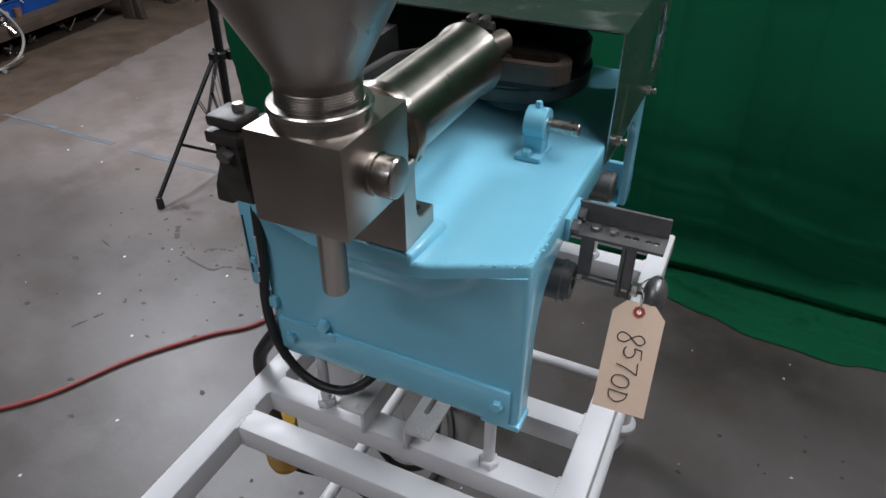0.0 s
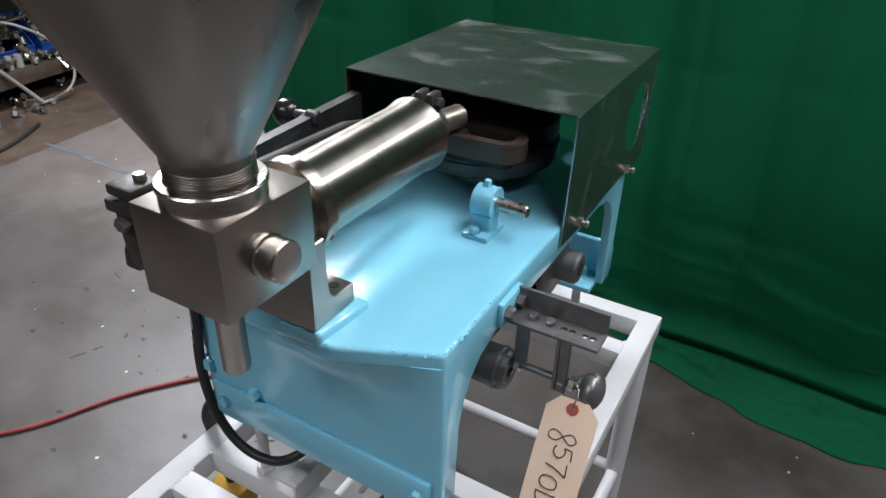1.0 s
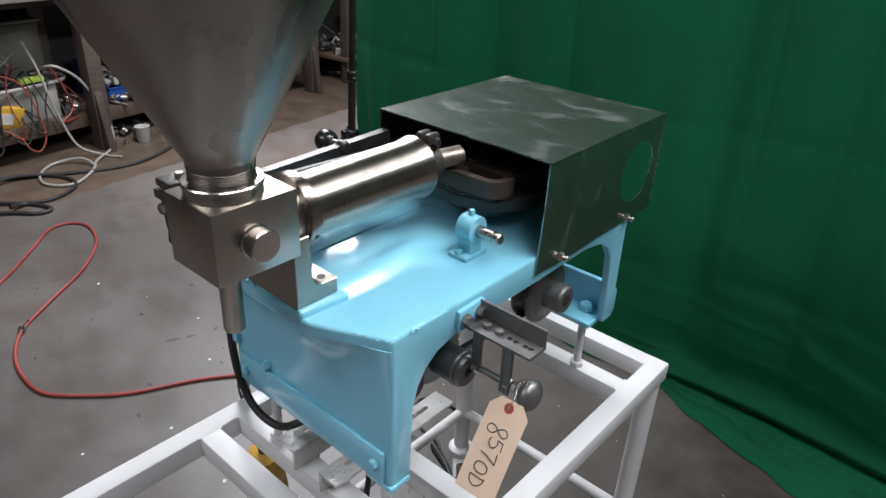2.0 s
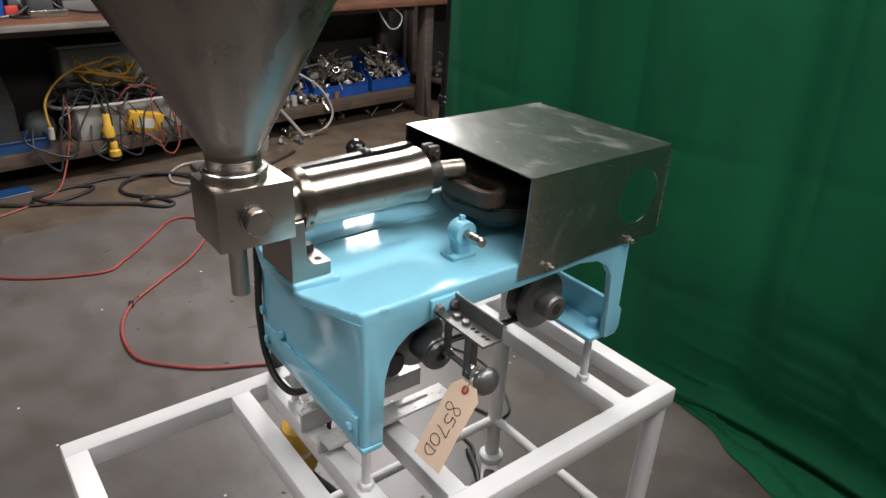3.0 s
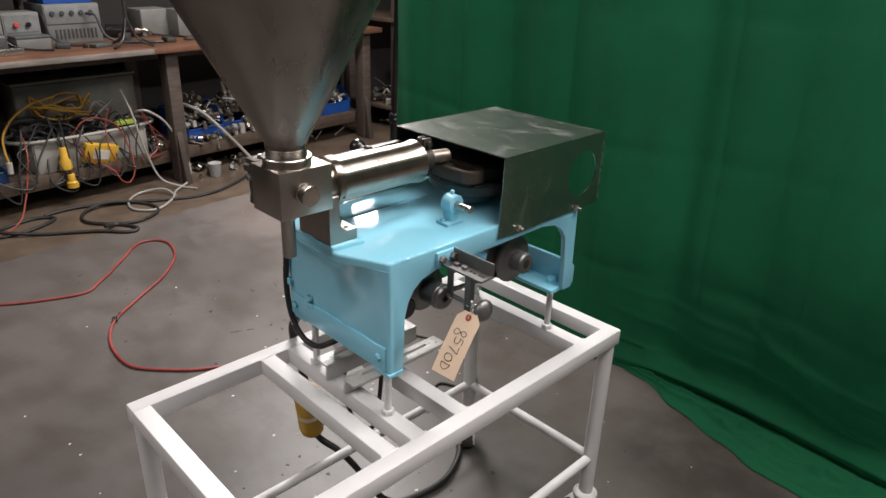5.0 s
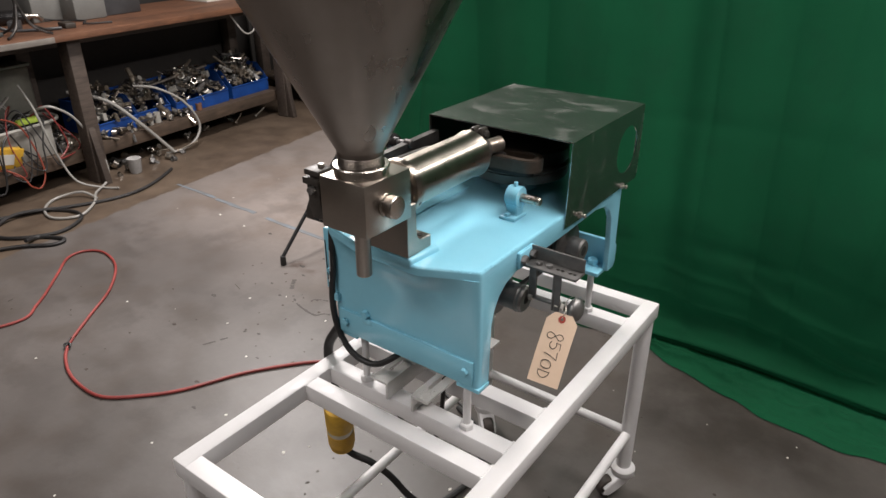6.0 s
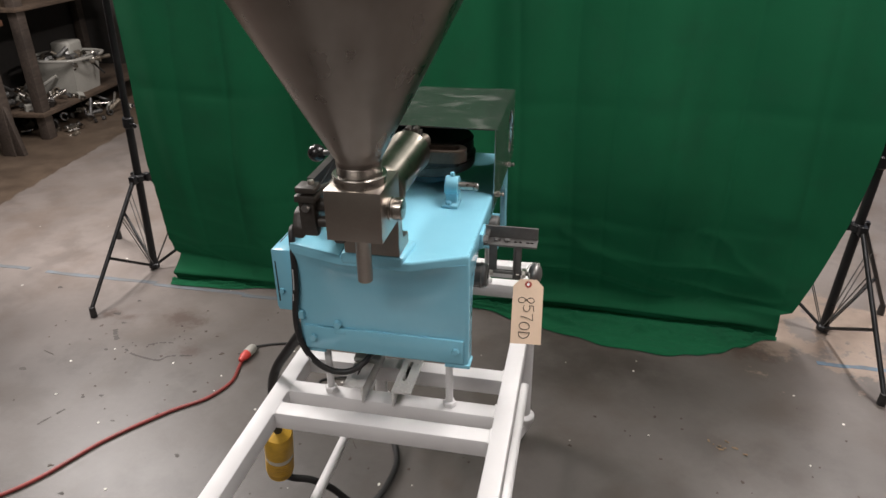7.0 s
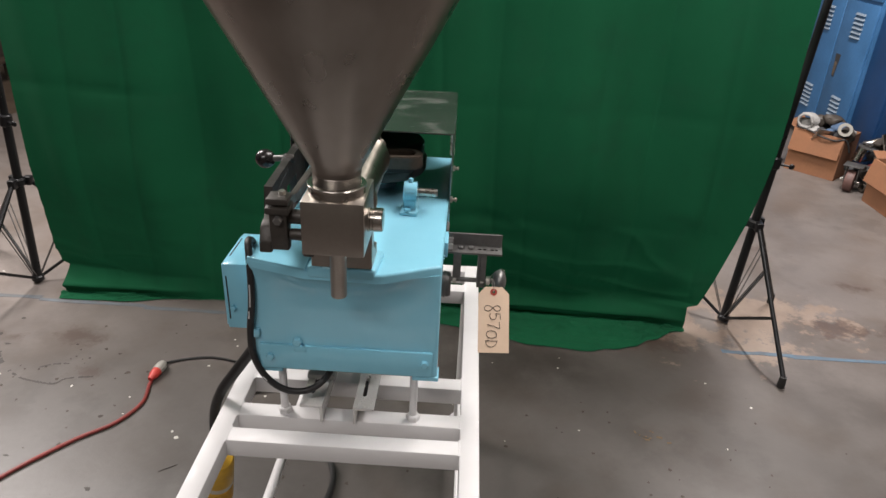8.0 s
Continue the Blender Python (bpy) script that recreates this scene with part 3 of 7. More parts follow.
def build_room():
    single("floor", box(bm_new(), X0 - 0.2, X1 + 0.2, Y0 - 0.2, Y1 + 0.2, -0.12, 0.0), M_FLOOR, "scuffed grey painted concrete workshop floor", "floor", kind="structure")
    single("wall_west", box(bm_new(), X0 - 0.2, X0, Y0 - 0.2, Y1 + 0.2, 0.0, ZC), M_DARKWALL, "near-black boarded wall behind the workbench", "wall", kind="structure")
    single("wall_east", box(bm_new(), X1, X1 + 0.2, Y0 - 0.2, Y1 + 0.2, 0.0, ZC), M_WALL, "dull painted workshop wall", "wall", kind="structure")
    single("wall_north", box(bm_new(), X0, X1, Y1, Y1 + 0.2, 0.0, ZC), M_WALL, "dull painted workshop wall behind the backdrop", "wall", kind="structure")
    single("wall_south", box(bm_new(), X0, X1, Y0 - 0.2, Y0, 0.0, ZC), M_WALL, "dull painted workshop wall", "wall", kind="structure")
    single("ceiling", box(bm_new(), X0 - 0.2, X1 + 0.2, Y0 - 0.2, Y1 + 0.2, ZC, ZC + 0.15), M_CEIL, "plain dull workshop ceiling", "ceiling", kind="structure")
    # worn blue line across the floor: broken strips of paint
    bm, faint = bm_new(), bm_new()
    rng = random.Random(4)
    x = -2.86
    while x < 2.6:
        n = rng.uniform(0.25, 0.7)
        if not -0.7 < x < 0.6:
            w = rng.uniform(0.012, 0.02)
            yc = 1.285 - 0.027 * (x + 0.2)
            if x > 0.6:
                yc, w = 1.27 - 0.03 * (x - 0.6), 0.014
            k = 7
            top = [(x + n * i / k, yc + w * rng.uniform(0.55, 1.1)) for i in range(k + 1)]
            low = [(x + n * i / k, yc - w * rng.uniform(0.55, 1.1)) for i in range(k + 1)]
            prism(bm if x > 0 else faint, low + top[::-1], "z", 0.0, 0.0012)
        x += n + rng.choice((0.0, 0.02, 0.1))
        if 0.6 < x < 1.25:
            x = 1.25
    single("floor_line", faint, M_LINEFAINT, "faded, half-trodden blue line painted on the floor", "floor line", kind="structure")
    single("floor_line", bm, M_LINE, "worn blue line painted on the concrete floor", "floor line", kind="structure")
    for spot, turned, width, length, watts in CEILING_LAMPS:
        t = thing("ceiling_light", "unseen white fluorescent batten added under the ceiling", "ceiling light", "ceiling lights", (spot[0], spot[1], spot[2] + 0.02))
        turn = pose(*spot, 0, 0, turned)
        part("case", box(bm_new(), -width / 2 - 0.02, width / 2 + 0.02, -length / 2 - 0.04, length / 2 + 0.04, 0.015, 0.08, 0.01, 2, turn), M_LAMPCASE, t)
        for sy in (-0.4, 0.4):
            p = turn @ Vector((0, sy * length, 0.07))
            part("hanger", rod(bm_new(), p, (p.x, p.y, ZC), 0.004, 8), M_BOLT, t)
    x, y, z = GLARE_LAMP
    t = thing("glare_lamp_head", "unseen white lamp head added for the plate reflection", "hanging lamp", "", (x, y, z + 0.02))
    turn = look(GLARE_LAMP, LAMP_AIM)
    part("case", box(bm_new(), -0.34, 0.34, -0.31, 0.31, 0.012, 0.07, 0.015, 3, turn), M_LAMPCASE, t)
    for sx in (-0.28, 0.28):
        for sy in (-0.25, 0.25):
            p = turn @ Vector((sx, sy, 0.06))
            part("hanger", rod(bm_new(), p, (p.x, p.y, ZC), 0.003, 8), M_BOLT, t)


build_room()

# ---- the cart ----
CX0, CX1, CY0, CY1, CZ = -0.243, 0.259, -0.341, 0.681, 0.611
TUBE = 0.037


def caster(parent, x, y, turned):
    m = Matrix.Translation((x, y, 0)) @ Matrix.Rotation(radians(turned), 4, "Z")

    def put(name, bm, material, under, label=""):
        bm.transform(m)
        return part(name, bm, material, under, label)
    b = put("caster", lathe(bm_new(), [(0.022, 0), (0.031, 0.003), (0.033, 0.010), (0.033, 0.022), (0.028, 0.027), (0.021, 0.030)], (0, 0, 0.066), (0, 0, 0.2), 28), M_WHITE, parent)
    bm = bm_new()
    for s in (-1, 1):
        prism(bm, [(-0.026, 0.068), (0.026, 0.068), (0.062, 0.040), (0.068, 0.024), (0.052, 0.016), (0.028, 0.026)], "x", s * 0.021 - 0.002, s * 0.021 + 0.002, 0.0008, 1)
    prism(bm, [(-0.026, 0.062), (-0.026, 0.069), (0.028, 0.069), (0.066, 0.040), (0.062, 0.036), (0.025, 0.062)], "x", -0.022, 0.022, 0.001, 1)
    put("fork", bm, M_WHITE, b)
    put("wheel", lathe(bm_new(), [(0.006, -0.014), (0.022, -0.013), (0.026, -0.0155), (0.030, -0.012), (0.0315, 0), (0.030, 0.012), (0.026, 0.0155), (0.022, 0.013), (0.006, 0.014)], (0, 0.045, 0.0315), (1, 0.045, 0.0315), 28), M_WHEEL, b, "dark brown worn caster wheel")
    return b


def build_cart():
    t = thing("equipment_cart", "white-painted welded steel tube cart on casters", "cart", "", (0.008, 0.17, 0))
    zb = CZ - 0.040
    bv = 0.0035
    part("side_rail", box(bm_new(), CX0, CX0 + TUBE, CY0, CY1, zb, CZ, bv), M_WHITE, t)
    part("side_rail", box(bm_new(), CX1 - TUBE, CX1, CY0, CY1, zb, CZ, bv), M_WHITE, t)
    for y in (CY0, -0.057, 0.0145, 0.131, 0.536, CY1 - TUBE):
        top = CZ - 0.0006
        part("crossbar", box(bm_new(), CX0 + TUBE - 0.003, CX1 - TUBE + 0.003, y, y + TUBE, zb + 0.0006, top, bv), M_WHITE, t)
    # weld beads where the crossbars meet the rails
    rng = random.Random(8)
    for y in (-0.057, 0.0145, 0.131, 0.536):
        for x in (CX0 + TUBE, CX1 - TUBE):
            bm = bm_new()
            for i in range(9):
                ball(bm, (x + rng.uniform(-0.001, 0.001), y + TUBE * i / 8, CZ - 0.002), 0.0032, (1, 1, 0.7), 8, 6)
            part("weld_bead", bm, M_WHITE, t)
    zbr = 0.21
    legs = [(CX0 + 0.022, CY0 + 0.022), (CX1 - 0.022, CY0 + 0.022), (CX0 + 0.022, CY1 - 0.022), (CX1 - 0.022, CY1 - 0.022)]
    for x, y in legs:
        part("leg", rod(bm_new(), (x, y, 0.088), (x, y, zb + 0.002), 0.0195, 28), M_WHITE, t)
        caster(t, x, y, (225 if x < 0 else 145) if y > 0.3 else 160)
    a, b, c, d = legs
    for p, q in ((a, c), (b, d), (c, d)):
        part("brace", rod(bm_new(), (*p, zbr), (*q, zbr), 0.0125, 20), M_WHITE, t)
    # pair of slotted angles that carry the motor
    for x0, x1, web in ((-0.082, -0.040, 1), (0.018, 0.058, 0)):
        slots = [[(x0 + 0.012 + 0.008 * k + 0.004 * math.cos(a), yc + 0.03 * s + 0.004 * math.sin(a)) for s, k, a in
                  [(1, 0.6, 0), (1, 0.6, 1.57), (1, 0.6, 3.14), (-1, 0.6, 3.14), (-1, 0.6, 4.71), (-1, 0.6, 6.28)]] for yc in (0.075, 0.19)]
        bm = sheet_with_holes([(x0, 0.006), (x1, 0.006), (x1, 0.262), (x0, 0.262)], slots, "z", 0.645, 0.650)
        w0 = x1 - 0.005 if web else x0
        box(bm, w0, w0 + 0.005, 0.006, 0.262, CZ, 0.6452, 0.0008)
        rail = part("motor_rail", bm, M_WHITEWET, t, "slotted white angle iron motor rail")
        bm = bm_new()
        for i in range(46):
            y = rng.choice((rng.uniform(0.010, 0.040), rng.uniform(0.010, 0.255)))
            ball(bm, (rng.uniform(x0 + 0.002, x1 - 0.002), y, 0.6500), rng.uniform(0.0008, 0.0024), (1, rng.uniform(0.8, 2.2), 0.55), 8, 6)
        tagged(part("paint_beads", bm, M_WETBEAD, rail, "wet drops of white paint"), "wet drops of white paint", kind="stuff")
    return t


build_cart()

# ---- the filling machine ----
BX0, BX1 = -0.153, 0.173
PZ = 0.965


def lip(x):
    """How far the top's front edge stands out before the front wall."""
    pts = [(BX0, 0.010), (-0.05, 0.040), (0.068, 0.042), (BX1, 0.0)]
    for (xa, a), (xb, b) in zip(pts, pts[1:]):
        if xa <= x <= xb:
            return a + (b - a) * (x - xa) / (xb - xa)
    return 0.0


def cap_plate(outline, z0, z1, round_r):
    """A plate whose upper rim is rounded and whose lower rim stays sharp, to meet the walls flush."""
    t = bmesh.new()
    lo = [t.verts.new((x, y, z0)) for x, y in outline]
    hi = [t.verts.new((x, y, z1)) for x, y in outline]
    n = len(outline)
    t.faces.new(lo[::-1])
    t.faces.new(hi)
    for i in range(n):
        t.faces.new((lo[i], lo[(i + 1) % n], hi[(i + 1) % n], hi[i]))
    bmesh.ops.recalc_face_normals(t, faces=t.faces[:])
    rim = [e for e in t.edges if all(abs(v.co.z - z1) < 1e-6 for v in e.verts)]
    bmesh.ops.bevel(t, geom=rim, offset=round_r, segments=4, affect="EDGES", profile=0.5)
    return t


def side_plate(side, x0, x1):
    """A side casting: rounded along the arch and the post, flush where it meets the front and the top."""
    t = prism(bm_new(), side, "x", x0, x1)
    t.edges.ensure_lookup_table()
    soft = [e for e in t.edges if abs(e.verts[0].co.x - e.verts[1].co.x) < 1e-6 and min(v.co.z for v in e.verts) < 0.94 and max(v.co.y for v in e.verts) > 0.03 and max(v.co.z for v in e.verts) < 0.945]
    bmesh.ops.bevel(t, geom=soft, offset=0.002, segments=2, affect="EDGES", profile=0.5, clamp_overlap=True)
    return t


def build_body(m):
    # top plate
    outline = [(BX1 - 0.006, 0.0), (BX1 - 0.003, 0.0008), (BX1 - 0.0008, 0.003), (BX1, 0.006), (BX1, 0.556), (BX0, 0.556), (BX0, -0.010), (-0.05, -0.040), (0.066, -0.043), (0.08, -0.041)]
    top = part("top_plate", cap_plate(outline, PZ - 0.016, PZ, 0.005), M_BLUE, m)
    part("pedestal", prism(bm_new(), [(-0.044, -0.0435), (0.067, -0.0435), (0.073, 0.028), (-0.044, 0.028)], "z", PZ - 0.012, PZ + 0.0095, 0.005, 3), M_BLUE, top)
    part("ridge", prism(bm_new(), [(-0.1525, -0.0095), (-0.048, -0.0395), (-0.052, 0.30), (-0.1525, 0.30)], "z", PZ - 0.01, PZ + 0.0025, 0.002, 3), M_BLUE, top)
    # dark plate added beside the cylinder; its opening shapes the lamp's reflection
    window = [(0.142, PZ + 0.0095), (0.212, PZ + 0.0095), (0.212, 1.034), (0.142, 1.034)]
    part("glare_mask", sheet_with_holes([(0.030, PZ + 0.007), (0.290, PZ + 0.007), (0.282, 1.078), (0.050, 1.070)], [window], "x", -0.132, -0.118), M_DARKSTEEL, top, "added dark plate whose opening shapes the reflection")
    # runs and beads of thick paint along the edges
    rng = random.Random(12)
    bm = bm_new()
    for a, b, n in (((BX1 - 0.003, 0.004), (BX1 - 0.003, 0.115), 26), ((0.07, -0.038), (BX1 - 0.006, -0.001), 16), ((-0.046, -0.042), (0.066, -0.042), 14), ((-0.15, -0.008), (-0.05, -0.037), 14), ((0.12, 0.035), (0.165, 0.018), 7), ((0.074, -0.03), (0.076, 0.03), 8)):
        for i in range(n):
            k = (i + rng.random()) / n
            r = rng.uniform(0.0008, 0.0017)
            z = PZ + (0.0095 if -0.05 < a[0] < 0.07 and a[1] < -0.03 and b[0] < 0.07 else 0.0025 if a[0] < -0.1 else 0.0)
            ball(bm, (a[0] + (b[0] - a[0]) * k + rng.gauss(0, 0.0018), a[1] + (b[1] - a[1]) * k + rng.gauss(0, 0.0018), z - 0.0005), r, (1, rng.uniform(0.8, 1.9), 0.5), 8, 6)
    part("paint_runs", bm, M_BLUE, top)
    # front wall, flaring out under the lip
    t = bmesh.new()
    xs = [(BX0 + (BX1 - 0.006 - BX0) * i / 30, 0.0) for i in range(31)] + [(BX1 - 0.006 + 0.006 * math.sin(a), 0.006 * (1 - math.cos(a))) for a in (0.4, 0.8, 1.2, math.pi / 2)]
    zs = [0.737, 0.78, 0.82, 0.86, 0.88, 0.895, 0.91, 0.92, 0.93, 0.937, 0.943, 0.949]
    rows = []
    for z in zs:
        f = max(0.0, (z - 0.85) / 0.099) ** 2.6
        rows.append([t.verts.new((x, -f * lip(x) + 0.0003 + back_off, z)) for x, back_off in xs])
    back = [[t.verts.new((v.co.x, 0.012, v.co.z)) for v in r] for r in rows]
    for g in (rows, back):
        for r0, r1 in zip(g, g[1:]):
            for i in range(len(xs) - 1):
                t.faces.new((r0[i], r0[i + 1], r1[i + 1], r1[i]))
    for i in range(len(xs) - 1):
        t.faces.new((rows[0][i], rows[0][i + 1], back[0][i + 1], back[0][i]))
        t.faces.new((rows[-1][i], rows[-1][i + 1], back[-1][i + 1], back[-1][i]))
    for r, bk in zip(range(len(zs) - 1), range(len(zs) - 1)):
        for e in (0, -1):
            t.faces.new((rows[r][e], rows[r + 1][e], back[r + 1][e], back[r][e]))
    part("front_wall", t, M_BLUE, m)
    strip = part("front_strip", box(bm_new(), -0.145, 0.164, -0.006, 0.0008, 0.741, 0.792, 0.0025), M_BLUE, m)
    for x, z, r in ((-0.126, 0.768, 0.0075), (0.15, 0.770, 0.0075)):
        part("bolt", hexhead(bm_new(), (x, -0.0055, z), (x, -0.0125, z), r), M_BLUE, strip)
    part("bolt", hexhead(bm_new(), (-0.077, -0.001, 0.800), (-0.077, -0.010, 0.800), 0.0085), M_BLUE, strip)
    part("lug", box(bm_new(), -0.084, -0.06, -0.0075, 0.0, 0.779, 0.792, 0.003), M_BLUE, strip)
    # side walls with the arch and the rear post
    side = [(0.012, 0.737), (0.036, 0.732), (0.0375, 0.80), (0.039, 0.845), (0.047, 0.874), (0.060, 0.895), (0.080, 0.910), (0.113, 0.919), (0.16, 0.9215), (0.29, 0.9215), (0.43, 0.924),
            (0.475, 0.916), (0.503, 0.899), (0.520, 0.875), (0.529, 0.80), (0.530, 0.748), (0.534, 0.737), (0.562, 0.737), (0.571, 0.75), (0.571, 0.79), (0.560, 0.80), (0.556, PZ - 0.016), (0.012, PZ - 0.016)]
    right = part("side_wall", side_plate(side, BX1 - 0.013, BX1), M_BLUE, m)
    part("side_wall", side_plate(side, BX0, BX0 + 0.013), M_BLUE, m)
    part("corner_foot", box(bm_new(), BX1 - 0.045, BX1 + 0.003, -0.001, 0.034, 0.7285, 0.7375, 0.002), M_BLUE, m)
    part("corner_foot", box(bm_new(), BX0 - 0.002, BX0 + 0.045, 0.001, 0.05, 0.7285, 0.7375, 0.002), M_BLUE, m)
    part("rear_channel", prism(bm_new(), [(0.505, 0.729), (0.571, 0.729), (0.571, 0.80), (0.561, 0.80), (0.560, 0.739), (0.505, 0.739)], "x", BX0 + 0.012, BX1 - 0.012, 0.0015, 1), M_BLUE, m)
    # cast marks along the right edge: raised bars, and a frame line under them
    rng = random.Random(3)
    for y0, n in ((0.043, 4), (0.178, 9)):
        y = y0
        for i in range(n):
            w = rng.uniform(0.006, 0.009)
            bm = box(bm_new(), BX1 - 0.002, BX1 - 0.0007, y, y + 0.0016, 0.934, 0.946, 0.0003, 1)
            if i % 2 == 0:
                box(bm, BX1 - 0.002, BX1 - 0.0007, y, y + w, 0.934, 0.9356, 0.0003, 1)
            if i % 3 == 0:
                box(bm, BX1 - 0.002, BX1 - 0.0007, y, y + w, 0.9444, 0.946, 0.0003, 1)
            part("cast_mark", bm, M_BLUE, right)
            y += w + 0.0035
    part("cast_mark", box(bm_new(), BX1 - 0.002, BX1 - 0.0007, 0.038, 0.098, 0.9275, 0.9292, 0.0004, 1), M_BLUE, right)
    # levelling rods
    for x, y in ((0.130, 0.033), (-0.118, 0.033), (0.129, 0.546), (-0.118, 0.546)):
        r = part("levelling_rod", rod(bm_new(), (x, y, CZ), (x, y, 0.742), 0.0075, 18), M_WHITE, m, "white-painted levelling rod")
        part("nut", hexhead(bm_new(), (x, y, CZ + 0.0005), (x, y, CZ + 0.012), 0.0135), M_WHITE, r)
        if y > 0.3:
            part("bolt_head", hexhead(bm_new(), (x, y, 0.7395), (x, y, 0.752), 0.013), M_BLUE, r, "blue-painted bolt head")
    # control box on the left side
    cb = part("control_box", box(bm_new(), -0.211, BX0 + 0.0005, 0.03, 0.155, 0.797, 0.930, 0.004), M_BLUE, m, "blue-painted electrical control box")
    part("screw", hexhead(bm_new(), (-0.197, 0.0305, 0.842), (-0.197, 0.0235, 0.842), 0.0055), M_BLUE, cb)
    part("cover_edge", box(bm_new(), -0.2135, -0.2105, 0.034, 0.15, 0.802, 0.926, 0.001), M_BLUE, cb)
    part("cover_gap", prism(bm_new(), [(-0.2065, 0.905), (-0.2045, 0.905), (-0.2035, 0.818), (-0.2060, 0.818)], "y", 0.0290, 0.0302), M_BLACK, cb, "black gap along the cover")
    part("cover_gap", prism(bm_new(), [(-0.2065, 0.06), (-0.2045, 0.06), (-0.2045, 0.13), (-0.2065, 0.13)], "z", 0.9298, 0.9308), M_BLACK, cb, "black gap along the cover")
    part("cable_clip", box(bm_new(), -0.160, -0.142, -0.008, 0.012, 0.805, 0.822, 0.003), M_BLUE, m)
    return top


def build_hood(m):
    bm = sheet_with_holes([(-0.144, 0.287), (0.178, 0.287), (0.174, 0.625), (-0.146, 0.615)], [], "z", 1.1035, 1.105)
    hood = part("hood", bm, M_HOOD, m, "brushed stainless sheet hood with a round hole")
    bm = sheet_with_holes([(0.287, 1.1045), (0.2865, 1.05), (0.281, 0.938), (0.36, 0.9345), (0.45, 0.938), (0.62, 0.938), (0.6265, 0.945), (0.6265, 1.1045)], [circle(0.553, 1.022, 0.051, 48)], "x", 0.1745, 0.176)
    part("hood_side", bm, M_HOOD, hood)
    bm = sheet_with_holes([(0.287, 1.1045), (0.2865, 1.05), (0.285, 0.97), (0.62, 0.97), (0.6265, 1.1045)], [], "x", -0.1455, -0.144)
    part("hood_side", bm, M_HOOD, hood)
    # near-black sheets added just inside the hood
    part("lining", box(bm_new(), -0.1405, 0.1715, 0.289, 0.612, 1.1015, 1.1032), M_NEARBLACK, hood, "near-black inside of the hood")
    part("lining", sheet_with_holes([(0.289, 1.101), (0.2885, 1.05), (0.287, 0.972), (0.61, 0.972), (0.612, 1.101)], [], "x", -0.1435, -0.142), M_NEARBLACK, hood)
    for x0, y, z in ((0.1755, 0.345, 0.9445), (0.1755, 0.546, 0.942)):
        bm = rod(bm_new(), (BX1 - 0.004, y, z), (x0 + 0.011, y, z), 0.003, 12)
        hexhead(bm, (x0, y, z), (x0 + 0.005, y, z), 0.0068)
        ball(bm, (x0 + 0.011, y, z), 0.0048, (0.7, 1, 1), 12, 8)
        part("hood_bolt", bm, M_BOLT, hood, "zinc-plated bolt and nut")
    part("rear_flange", box(bm_new(), 0.1645, 0.1763, 0.6215, 0.6295, 0.946, 1.1040, 0.0035, 3), M_STEEL, hood, "folded bright rear edge")
    slit = [(-0.056, 0.981), (-0.020, 0.981), (-0.020, 1.005), (-0.056, 1.005)]
    part("rear_panel", sheet_with_holes([(-0.1415, 0.9662), (0.029, 0.9662), (0.029, 1.1008), (-0.1415, 1.1008)], [slit], "y", 0.578, 0.581), M_NEARBLACK, hood, "near-black rear panel with a slit")
    for y in (0.345, 0.33):
        part("hood_bolt", hexhead(bm_new(), (-0.1455, y, 1.03), (-0.156, y, 1.03), 0.007), M_DARKSTEEL, hood)
    return hood


